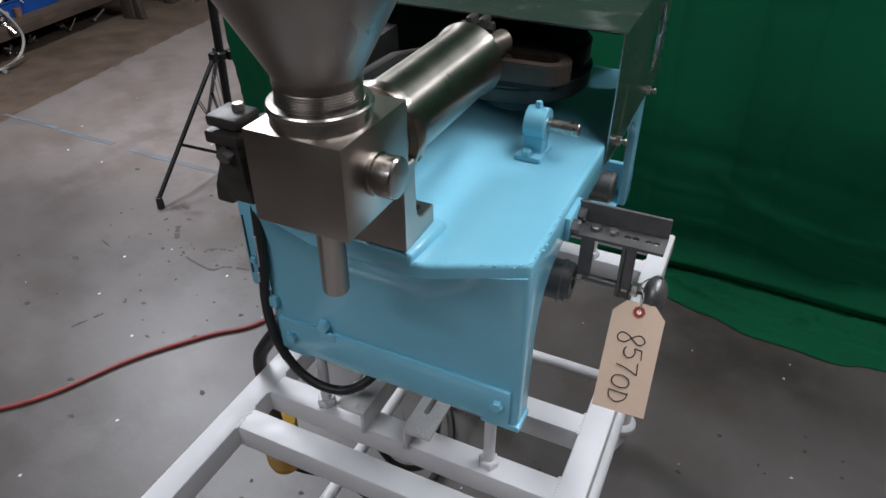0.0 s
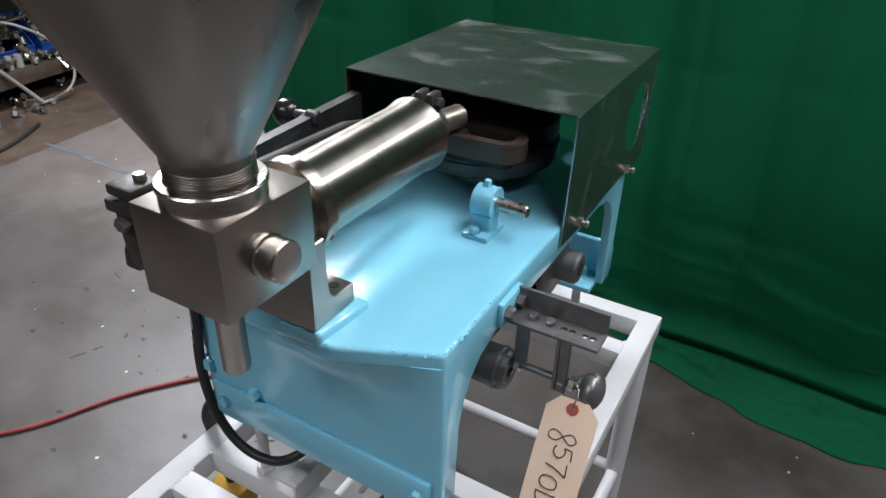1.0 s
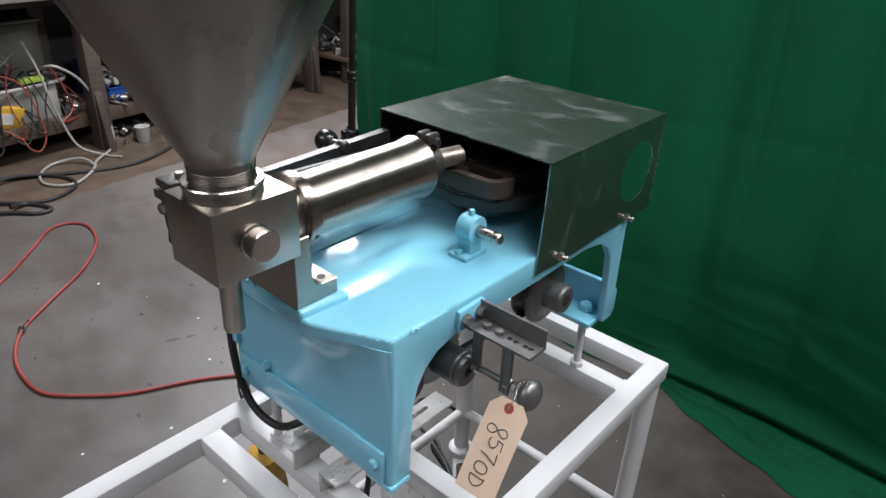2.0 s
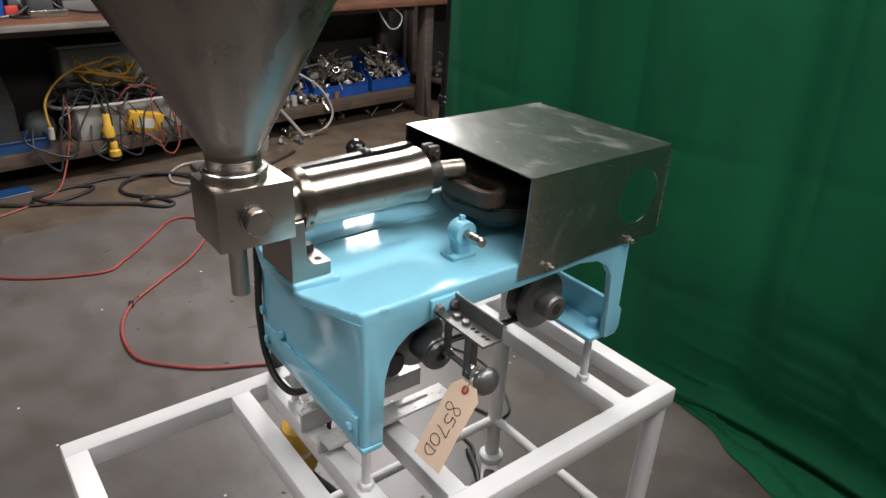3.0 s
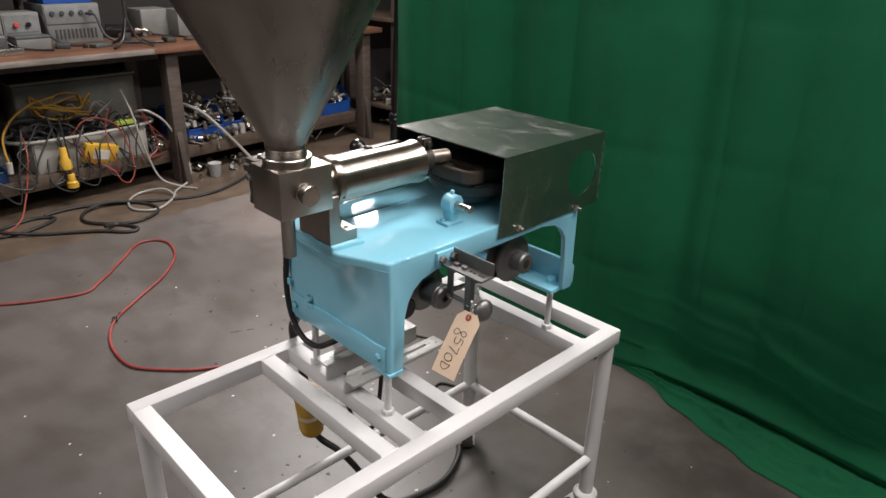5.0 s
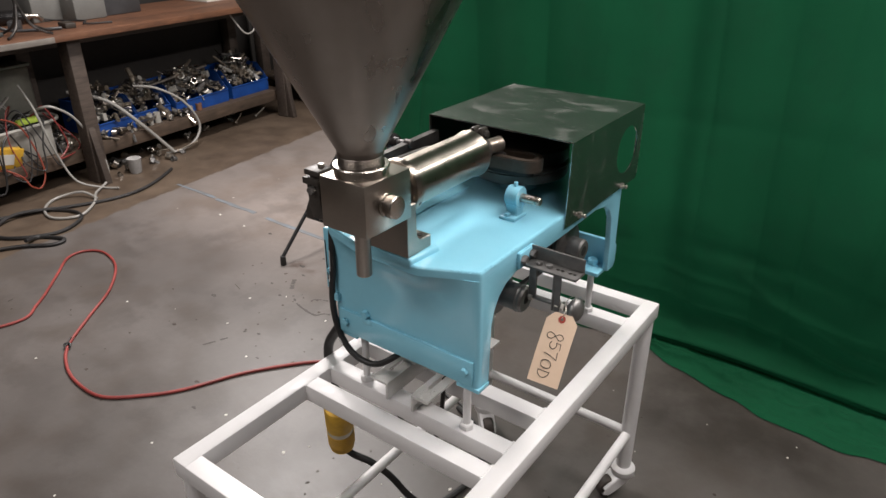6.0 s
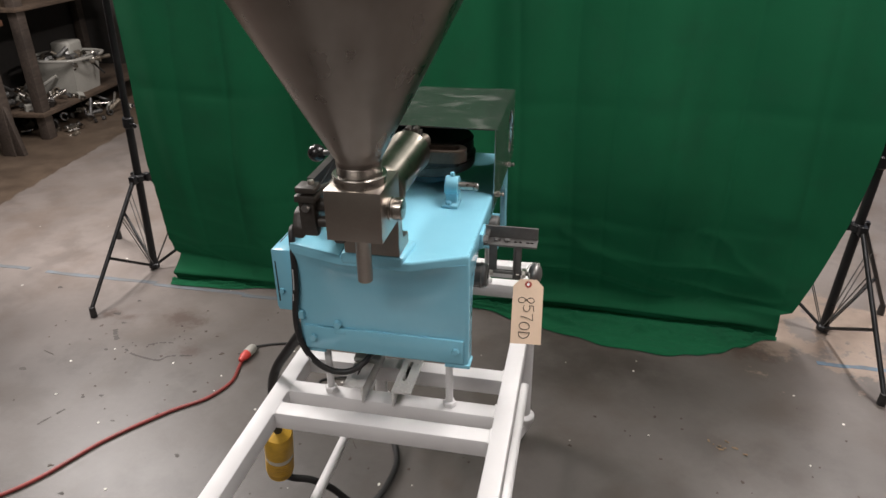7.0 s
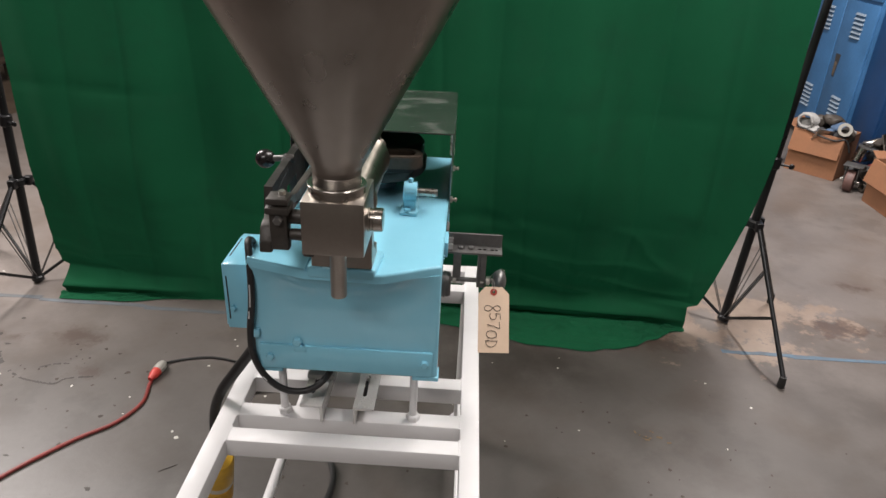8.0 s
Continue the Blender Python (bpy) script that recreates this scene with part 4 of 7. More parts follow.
def build_drive(m):
    ax, az = 0.019, 1.079
    # crank disc under the hood
    c = (0.020, 0.372)
    d = part("crank_disc", lathe(bm_new(), [(0.02, 0), (0.090, 0), (0.097, 0.003), (0.100, 0.008), (0.1005, 0.022), (0.099, 0.0235), (0.099, 0.025), (0.1015, 0.0265), (0.1015, 0.0285), (0.098, 0.030), (0.02, 0.030)], (*c, 0.996), (*c, 1.1), 56), M_DISC, m, "dark oily steel crank disc")
    part("hub", lathe(bm_new(), [(0.027, 0), (0.027, 0.012), (0.022, 0.015), (0.022, 0.024), (0.030, 0.026), (0.030, 0.031)], (*c, 0.966), (*c, 1.1), 28), M_GREYSTEEL, d)
    part("boss", lathe(bm_new(), [(0.04, 0), (0.038, 0.008), (0.032, 0.012)], (*c, 0.9645), (*c, 1.1), 28), M_BLUE, d)
    part("crank_cheek", lathe(bm_new(), [(0.01, 0), (0.076, 0), (0.080, 0.004), (0.080, 0.028), (0.074, 0.034), (0.01, 0.034)], (0.034, 0.388, 1.0255), (0.034, 0.388, 1.2), 40), M_NEARBLACK, d, "near-black crank cheek")
    # slotted slide block: a stadium with rounded edges
    a, b = Vector((0.024, 0.279)), Vector((0.089, 0.283))
    heading = math.atan2(b.y - a.y, b.x - a.x)

    def stadium(r):
        half = [math.pi * k / 10 - math.pi / 2 for k in range(11)]
        return [(b.x + r * math.cos(heading + q), b.y + r * math.sin(heading + q)) for q in half] + [(a.x - r * math.cos(heading + q), a.y - r * math.sin(heading + q)) for q in half]
    bm = sheet_with_holes(stadium(0.0290), [stadium(0.0140)], "z", 1.0390, 1.0615)
    rim = sheet_with_holes(stadium(0.0276), [stadium(0.0154)], "z", 1.0610, 1.0632)
    merge(bm, rim)
    part("slide_block", bm, M_BROWNIRON, d, "slotted brown cast slide block")
    part("block_floor", prism(bm_new(), stadium(0.0138), "z", 1.0262, 1.0440), M_NEARBLACK, d)
    part("crank_pin", lathe(bm_new(), [(0.012, 0), (0.012, 0.030), (0.009, 0.036), (0.002, 0.037)], (0.032, 0.2795, 1.0240), (0.032, 0.2795, 1.2), 20), M_DARKSTEEL, d)
    # piston rod, split clamp and link
    p = part("piston_rod", rod(bm_new(), (ax, 0.15, az), (ax, 0.222, az), 0.0125, 20), M_CYL, m, "polished steel piston rod")
    bm = pipe(bm_new(), (ax, 0.204, az), (ax, 0.228, az), 0.0265, 0.0120, 28)
    for s in (-1, 1):
        box(bm, ax + 0.004 + s * 0.0075 - 0.005, ax + 0.004 + s * 0.0075 + 0.005, 0.205, 0.227, az + 0.020, az + 0.046, 0.004)
    hexhead(bm, (ax + 0.016, 0.216, az + 0.034), (ax + 0.023, 0.216, az + 0.034), 0.007)
    rod(bm, (ax - 0.016, 0.216, az + 0.034), (ax + 0.017, 0.216, az + 0.034), 0.004, 10)
    part("clamp", bm, M_LINKIRON, p, "dark split clamp on the rod end")
    part("link", rod(bm_new(), (ax, 0.220, az), (ax + 0.014, 0.276, az + 0.001), 0.0145, 20, 0.003), M_GREYWARM, p, "brown-stained round steel link")
    # cylinder
    prof = [(0.030, -0.034), (0.0365, -0.034), (0.0365, -0.018), (0.045, -0.017), (0.0462, -0.015), (0.0462, -0.003), (0.045, -0.0015), (0.0405, -0.001), (0.0402, 0.004),
            (0.0402, 0.172), (0.0412, 0.182), (0.0428, 0.190), (0.0434, 0.194), (0.0405, 0.196), (0.036, 0.1955), (0.034, 0.15), (0.004, 0.149)]
    cyl = part("cylinder", lathe(bm_new(), prof, (ax, 0, az), (ax, 1, az), 64), M_CYLBODY, m, "turned stainless product cylinder")
    part("set_screw", rod(bm_new(), (ax + 0.0405, -0.009, az - 0.0189), (ax + 0.0424, -0.009, az - 0.0198), 0.0032, 12), M_DARKSTEEL, cyl)
    # small bearing bracket on the plate
    bx, by, bz = 0.100, 0.224, 1.006
    bm = pipe(bm_new(), (bx - 0.013, by, bz), (bx + 0.013, by, bz), 0.0195, 0.008, 28)
    prism(bm, [(by - 0.016, bz - 0.012), (by - 0.011, PZ + 0.01), (by - 0.016, PZ + 0.003), (by + 0.016, PZ + 0.003), (by + 0.011, PZ + 0.01), (by + 0.016, bz - 0.012)], "x", bx - 0.012, bx + 0.012, 0.003, 2)
    box(bm, bx - 0.019, bx + 0.015, by - 0.026, by + 0.021, PZ - 0.001, PZ + 0.007, 0.003)
    br = part("bearing_bracket", bm, M_BLUE, m, "blue cast bearing bracket bolted on the plate")
    part("pin", lathe(bm_new(), [(0.007, 0), (0.0078, 0.001), (0.0078, 0.050), (0.0065, 0.052)], (bx, by, bz), (bx + 1, by, bz), 20), M_BOLT, br, "plain steel pin")
    part("pin_hole", rod(bm_new(), (bx + 0.042, by, bz + 0.0068), (bx + 0.042, by, bz + 0.0082), 0.0028, 10), M_DARKSTEEL, br)
    part("set_screw", hexhead(bm_new(), (bx, by, bz + 0.018), (bx, by, bz + 0.027), 0.0045), M_BLUE, br)
    part("bolt_head", hexhead(bm_new(), (bx - 0.004, by - 0.02, PZ + 0.0075), (bx - 0.004, by - 0.02, PZ + 0.0135), 0.0065), M_BLUE, br)


def build_valve(m):
    x0, x1, y0, y1, z0, z1 = -0.026, 0.063, -0.138, -0.034, 1.045, 1.127
    block = part("valve_block", box(bm_new(), x0, x1, y0, y1, z0, z1, 0.0012), M_BLOCK, m, "milled stainless valve block")
    cx, cy = 0.0185, -0.094
    part("collar", lathe(bm_new(), [(0.0412, 0), (0.0408, 0.0105), (0.0424, 0.0115), (0.0426, 0.0150), (0.0414, 0.0165), (0.0356, 0.0170), (0.0350, 0.012), (0.030, 0.012)], (cx, cy, z1 - 0.0005), (cx, cy, 2), 48), M_CYL, block)
    prof = [(0.029, 0.008)]
    h0 = 0.0155
    for i in range(7):
        prof += [(0.0341, h0), (0.0346, h0 + 0.0009), (0.0341, h0 + 0.0018)]
        h0 += 0.0021
    prof += [(0.0352, h0 + 0.001), (0.0352, h0 + 0.006)]
    part("hopper", cone_mesh(cx, cy, z1, prof), M_HOPPER, m, "large conical brushed stainless hopper")
    # foot bracket
    poly = [(-0.043, 0.975), (0.018, 0.975), (0.018, 0.9965), (-0.004, 0.9965), (-0.0115, 0.9985), (-0.0165, 1.004), (-0.0185, 1.012), (-0.020, 1.065), (-0.043, 1.065)]
    foot = part("foot_bracket", prism(bm_new(), poly, "x", -0.036, 0.0615, 0.0012, 1), M_BLOCK, block)
    for x in (0.048, -0.018):
        part("bolt_hole", rod(bm_new(), (x, 0.004, 0.9955), (x, 0.004, 0.9971), 0.0052, 16), M_DARKSTEEL, foot)
    part("bolt_head", hexhead(bm_new(), (0.018, 0.002, 0.996), (0.018, 0.002, 1.008), 0.010), M_DARKSTEEL, foot)
    # plug knob on the right face, outlet below
    part("plug_cap", lathe(bm_new(), [(0.0185, 0), (0.0185, 0.004), (0.0165, 0.005), (0.0165, 0.008), (0.0178, 0.009), (0.0178, 0.021), (0.0165, 0.0225), (0.013, 0.0228)], (x1 - 0.0004, -0.092, 1.086), (1, -0.092, 1.086), 40), M_CYL, block)
    part("outlet", lathe(bm_new(), [(0.0135, 0), (0.0125, 0.002), (0.0125, 0.0855), (0.0118, 0.0875), (0.0085, 0.0875), (0.0082, 0.03)], (0.0185, -0.100, 1.0455), (0.0185, -0.100, 0), 28), M_BLOCK, block, "plain stainless outlet spout")
    # actuator: axle, clamp arm, hand lever with ball knob, tie bar
    a = part("actuator", rod(bm_new(), (x0 + 0.001, -0.098, 1.086), (-0.056, -0.098, 1.086), 0.011, 18), M_LINKIRON, m, "dark cast valve actuator linkage")
    arm = part("clamp_arm", prism(bm_new(), [(-0.119, 1.098), (-0.092, 1.098), (-0.094, 1.05), (-0.098, 1.036), (-0.112, 1.036), (-0.117, 1.06)], "x", -0.077, -0.051, 0.003, 2), M_LINKIRON, a)
    bm = box(bm_new(), -0.081, -0.047, -0.123, -0.088, 1.097, 1.108, 0.002)
    box(bm, -0.080, -0.048, -0.120, -0.088, 1.1105, 1.121, 0.003)
    box(bm, -0.076, -0.052, -0.104, -0.089, 1.107, 1.112, 0.001)
    part("clamp_jaw", bm, M_LINKIRON, arm)
    part("bolt_head", hexhead(bm_new(), (-0.063, -0.117, 1.0895), (-0.063, -0.127, 1.0885), 0.0068), M_GREYCAST, arm)
    part("bolt_head", hexhead(bm_new(), (-0.060, -0.100, 1.120), (-0.060, -0.100, 1.127), 0.0055), M_BOLT, arm)
    part("boss", rod(bm_new(), (-0.051, -0.104, 1.060), (-0.030, -0.104, 1.060), 0.009, 14, 0.002), M_LINKIRON, arm)
    part("rod_end", prism(bm_new(), [(-0.108, 1.028), (-0.084, 1.028), (-0.070, 1.058), (-0.078, 1.072), (-0.094, 1.066), (-0.106, 1.045)], "x", -0.098, -0.0785, 0.003, 2), M_LINKIRON, a)
    part("bolt_head", hexhead(bm_new(), (-0.027, -0.060, 1.012), (-0.043, -0.060, 1.012), 0.010), M_DARKSTEEL, a)
    part("spring", cord(bm_new(), [(-0.040 + 0.006 * math.cos(1.57 * i), -0.05 + 0.006 * math.sin(1.57 * i), 1.05 + 0.0025 * i) for i in range(18)], 0.0014, 6, 3), M_DARKSTEEL, a)
    part("tie_bar", prism(bm_new(), [(-0.09, 1.092), (-0.088, 1.106), (0.0, 1.086), (0.18, 1.080), (0.31, 1.05), (0.31, 1.032), (0.18, 1.062), (0.0, 1.068)], "x", -0.073, -0.063, 0.002, 1), M_LINKIRON, a, "flat dark steel tie bar")
    lever = part("lever", flat_bar((-0.092, -0.085, 1.040), (-0.125, 0.066, 1.044), 0.016, 0.009), M_LINKIRON, a)
    part("hand_arm", flat_bar((-0.125, 0.058, 1.042), (-0.127, 0.194, 1.073), 0.017, 0.009), M_TIEBAR, lever)
    part("bolt_head", rod(bm_new(), (-0.131, 0.190, 1.072), (-0.114, 0.190, 1.072), 0.0085, 14, 0.002), M_DARKSTEEL, lever)
    part("stub", rod(bm_new(), (-0.130, 0.192, 1.071), (-0.158, 0.197, 1.067), 0.006, 12), M_GREYSTEEL, lever)
    part("ball_knob", ball(bm_new(), (-0.171, 0.199, 1.065), 0.018, (1.05, 1, 1)), M_BLACKGLOSS, lever, "black ball knob")


def flat_bar(p0, p1, wide, thick):
    mat, n = frame_to(p0, p1)
    return box(bm_new(), -wide / 2, wide / 2, -thick / 2, thick / 2, -wide * 0.3, n + wide * 0.3, thick * 0.25, 2, mat)


HOP_SLOPE, HOP_Z0, HOP_TOP = 0.545, 1.166, 1.50


def cone_mesh(cx, cy, z1, neck):
    prof = list(neck)
    r0, zz = 0.0355, HOP_Z0 - z1
    prof.append((r0, zz))
    n = 14
    for i in range(1, n + 1):
        z = zz + (HOP_TOP - HOP_Z0) * i / n
        prof.append((r0 + HOP_SLOPE * (HOP_TOP - HOP_Z0) * i / n, z))
    rt, zt = prof[-1]
    prof += [(rt + 0.004, zt + 0.002), (rt + 0.004, zt + 0.006), (rt - 0.002, zt + 0.006), (rt - 0.003, zt), (r0 - 0.003, zz + 0.002), (r0 - 0.004, 0.008)]
    return lathe(bm_new(), prof, (cx, cy, z1), (cx, cy, 3), 96, cap=False)


def pulley(parent, y, z, xf, r, hub_r, hub_x, label):
    prof = [(0.01, -0.03), (r * 0.9, -0.03), (r, -0.026), (r, -0.022), (r * 0.72, -0.012), (r * 0.72, -0.010), (r, 0.0), (r, 0.004), (r * 0.93, 0.007), (hub_r + 0.004, 0.009), (hub_r, 0.012),
            (hub_r, hub_x - xf - 0.004), (hub_r - 0.003, hub_x - xf), (0.008, hub_x - xf), (0.007, hub_x - xf - 0.008)]
    return part("pulley", lathe(bm_new(), prof, (xf, y, z), (1, y, z), 48), M_GREYSTEEL, parent, label)


def build_side_drive(m):
    flyp = pulley(m, 0.381, 0.852, 0.134, 0.0535, 0.0235, 0.176, "grey steel belt pulley with a hub")
    lowp = pulley(m, 0.126, 0.862, 0.128, 0.046, 0.024, 0.188, "grey adjustable belt pulley")
    part("hub_ring", lathe(bm_new(), [(0.0255, 0), (0.0255, 0.003), (0.024, 0.005)], (0.174, 0.126, 0.862), (1, 0.126, 0.862), 36), M_GREYSTEEL, lowp)
    part("bore", rod(bm_new(), (0.170, 0.381, 0.852), (0.1764, 0.381, 0.852), 0.0105, 18), M_BLACK, flyp)
    # belt: two runs between the pulleys
    bm = bm_new()
    for s in (-1, 1):
        prism(bm, [(0.128, 0.865 + s * 0.031), (0.381, 0.852 + s * 0.035), (0.381, 0.852 + s * 0.041), (0.128, 0.865 + s * 0.037)], "x", 0.114, 0.126, 0.0015, 1)
    part("belt", bm, M_BLACK, m, "black rubber drive belt")
    part("shaft", rod(bm_new(), (-0.13, 0.381, 0.852), (0.150, 0.381, 0.852), 0.011, 18), M_GREYSTEEL, m)
    part("shaft", rod(bm_new(), (-0.05, 0.128, 0.865), (0.16, 0.128, 0.865), 0.010, 18), M_GREYSTEEL, m)
    part("gear_case", lathe(bm_new(), [(0.05, 0), (0.058, 0.006), (0.058, 0.07), (0.03, 0.085)], (0.02, 0.39, 0.86), (0.02, 0.39, 2), 32), M_DARKSTEEL, m, "dark gear case under the plate")
    # slotted angle bracket with tensioner
    holes = [circle(x, 0.139, 0.0037, 10) for x in (0.203, 0.222, 0.238, 0.247, 0.261, 0.269)]
    bm = sheet_with_holes([(0.178, 0.122), (0.2795, 0.122), (0.2795, 0.1565), (0.178, 0.1565)], holes, "z", 0.929, 0.9325)
    box(bm, 0.178, 0.2795, 0.153, 0.1565, 0.9326, 0.957, 0.0008, 1)
    g = part("guide_bracket", bm, M_GREYSTEEL, m, "grey steel angle bracket with a row of holes")
    part("mount_plate", box(bm_new(), BX1 - 0.002, 0.1795, 0.112, 0.163, 0.925, 0.955, 0.002), M_BLUE, g)
    for y in (0.122, 0.150):
        part("bolt_head", hexhead(bm_new(), (0.179, y, 0.942), (0.1885, y, 0.942), 0.0078), M_GREYCAST, g)
    for x in (0.203, 0.222):
        part("bolt_head", hexhead(bm_new(), (x, 0.139, 0.9323), (x, 0.139, 0.938), 0.0062), M_GREYCAST, g)
    bm = box(bm_new(), 0.236, 0.2405, 0.126, 0.150, 0.858, 0.9292, 0.001, 1)
    box(bm, 0.2405, 0.252, 0.126, 0.1285, 0.858, 0.9292, 0.001, 1)
    part("arm", bm, M_GREYSTEEL, g)
    part("arm", box(bm_new(), 0.190, 0.205, 0.127, 0.131, 0.875, 0.9292, 0.001, 1), M_GREYSTEEL, g)
    part("tension_screw", rod(bm_new(), (0.186, 0.1335, 0.870), (0.268, 0.1335, 0.870), 0.0045, 14), M_GREYSTEEL, g)
    for x in (0.191, 0.243, 0.254):
        part("nut", hexhead(bm_new(), (x, 0.1335, 0.870), (x + 0.007, 0.1335, 0.870), 0.0085), M_BOLT, g)
    part("hand_knob", ball(bm_new(), (0.279, 0.1335, 0.871), 0.0215, (0.62, 1, 1)), M_GREYCAST, g, "grey cast oval hand knob")


def build_motor(m):
    y, z = 0.145, 0.727
    prof = [(0.02, 0), (0.06, 0.0), (0.071, 0.008), (0.075, 0.02), (0.075, 0.10), (0.071, 0.112), (0.06, 0.12), (0.02, 0.12)]
    mot = part("motor", lathe(bm_new(), prof, (-0.142, y, z), (1, y, z), 40), M_WHITEMOTOR, m, "white-painted electric motor under the body")
    part("motor_foot", box(bm_new(), -0.085, -0.03, y - 0.06, y + 0.06, 0.6502, 0.662, 0.002), M_WHITEMOTOR, mot)
    part("idler", rod(bm_new(), (0.06, 0.076, 0.836), (0.140, 0.076, 0.836), 0.021, 28, 0.003), M_DARKSTEEL, m, "dark steel idler roller")


def build_machine():
    m = thing("filling_machine", "sky-blue painted piston filling machine with stainless hopper", "filling machine", "", (0.01, 0.28, CZ))
    build_body(m)
    build_hood(m)
    build_drive(m)
    build_valve(m)
    build_side_drive(m)
    build_motor(m)
    # conduit down the front corner and under the body
    pts = [(-0.160, 0.070, 0.925), (-0.159, 0.050, 0.965), (-0.155, 0.016, 0.984), (-0.150, -0.002, 0.968), (-0.149, -0.007, 0.92), (-0.152, -0.007, 0.87), (-0.158, -0.007, 0.82), (-0.158, -0.006, 0.775), (-0.146, -0.007, 0.736), (-0.123, -0.007, 0.706), (-0.095, -0.004, 0.690), (-0.062, 0.002, 0.690), (-0.035, 0.016, 0.706), (-0.02, 0.06, 0.72)]
    cond = part("conduit", cord(bm_new(), pts, 0.0062, 12, 6), M_BLACK, m, "black flexible cable conduit")
    for a, b in (((-0.1505, -0.0135, 0.915), (-0.1525, -0.0135, 0.872)), ((-0.1555, -0.0132, 0.862), (-0.1565, -0.0132, 0.848)), ((-0.141, -0.0132, 0.725), (-0.134, -0.0132, 0.716))):
        part("paint_splash", cord(bm_new(), [a, [(p + q) / 2 + 0.0004 for p, q in zip(a, b)], b], 0.0011, 6, 4), M_WHITE, cond, "white paint splash")
    return m


build_machine()


# ---- the tag ----
# pen strokes of each character, across the width and up the height of its box
STROKES = {
    "8": [[(0.95, 0.86), (0.62, 1.0), (0.2, 0.9), (0.12, 0.74), (0.45, 0.52), (0.92, 0.3), (0.85, 0.06), (0.45, 0.0), (0.1, 0.14), (0.2, 0.36), (0.6, 0.58), (0.93, 0.76), (0.88, 0.92)]],
    "5": [[(0.95, 1.0), (0.5, 0.97), (0.12, 0.95)], [(0.12, 0.95), (0.1, 0.75), (0.08, 0.56), (0.45, 0.62), (0.85, 0.48), (0.95, 0.26), (0.7, 0.05), (0.3, 0.0), (0.05, 0.1)]],
    "7": [[(0.0, 0.95), (0.4, 0.97), (0.95, 1.0)], [(0.95, 1.0), (0.7, 0.66), (0.5, 0.34), (0.4, 0.0)]],
    "0": [[(0.6, 1.0), (0.2, 0.9), (0.0, 0.55), (0.1, 0.15), (0.5, 0.0), (0.88, 0.16), (1.0, 0.55), (0.85, 0.9), (0.52, 1.0)]],
    "D": [[(0.12, 1.0), (0.1, 0.5), (0.06, 0.0)], [(0.0, 0.98), (0.5, 0.92), (0.92, 0.62), (0.95, 0.34), (0.6, 0.06), (0.02, 0.0)]],
}


def build_tag():
    hole = Vector((0.269, 0.106, 0.862))
    low = Vector((0.2735, 0.0400, 0.772))
    along = (low - hole).normalized()
    across = Vector((0.997, 0.0, 0.045))
    across = (across - along * across.dot(along)).normalized()
    nrm = along.cross(across).normalized()
    base = Matrix((( along.x, across.x, nrm.x, hole.x), (along.y, across.y, nrm.y, hole.y), (along.z, across.z, nrm.z, hole.z), (0, 0, 0, 1)))
    w, n, c = 0.0285, 0.112, 0.013
    t = thing("paper_tag", "manila card tag lettered 8570D, wired to a knob", "tag", "", hole)
    outline = [(-0.010, -w + c), (-0.010, w - c), (0.0035, w), (n, w), (n, -w), (0.0035, -w)]
    bm = sheet_with_holes(outline, [circle(0, 0, 0.0028, 14)], "z", -0.0004, 0.0)
    # slight curl of the card
    bmesh.ops.subdivide_edges(bm, edges=[e for e in bm.edges if e.calc_length() > 0.04], cuts=5)
    for v in bm.verts:
        v.co.z += 0.0022 * math.sin(v.co.x / n * 2.6) - 0.0012 * (v.co.y / w) ** 2
    bm.transform(base)
    part("card", bm, M_TAG, t)
    bm = sheet_with_holes(circle(0, 0, 0.0068, 8), [circle(0, 0, 0.0026, 14)], "z", 0.0003, 0.0008)
    bm.transform(base)
    part("eyelet_patch", bm, M_TAGRED, t, "red fibre reinforcing patch")
    for ch, x, y, wide, tall in (("8", 0.0300, -0.002, 0.0120, 0.030), ("5", 0.0455, 0.003, 0.0125, 0.020), ("7", 0.0620, 0.0, 0.0135, 0.0235), ("0", 0.0785, -0.0035, 0.0135, 0.019), ("D", 0.0955, -0.0035, 0.0125, 0.021)):
        bm = bm_new()
        for stroke in STROKES[ch]:
            pts = []
            for u, v in stroke:
                px, py = x + (u - 0.5) * wide, y + (v - 0.5) * tall
                pts.append(base @ Vector((px, py, 0.0022 * math.sin(px / n * 2.6) - 0.0012 * (py / w) ** 2 + 0.0002)))
            cord(bm, pts, 0.00062, 6, 6)
        part("character", bm, M_INK, t, "hand-marked black character")
    pts = [tuple(hole + nrm * 0.002), tuple(hole + Vector((0.0, 0.012, 0.014))), (0.262, 0.128, 0.880), (0.262, 0.14, 0.876), (0.266, 0.126, 0.866), tuple(hole - nrm * 0.003)]
    part("wire", cord(bm_new(), pts, 0.0006, 6, 6), M_BOLT, t, "thin tie wire")
    pts = [(0.262, 0.130, 0.880), (0.270, 0.125, 0.895), (0.283, 0.118, 0.905), (0.287, 0.112, 0.898)]
    part("wire", cord(bm_new(), pts, 0.0006, 6, 6), M_BOLT, t)


build_tag()

# ---- backdrop and its stands ----


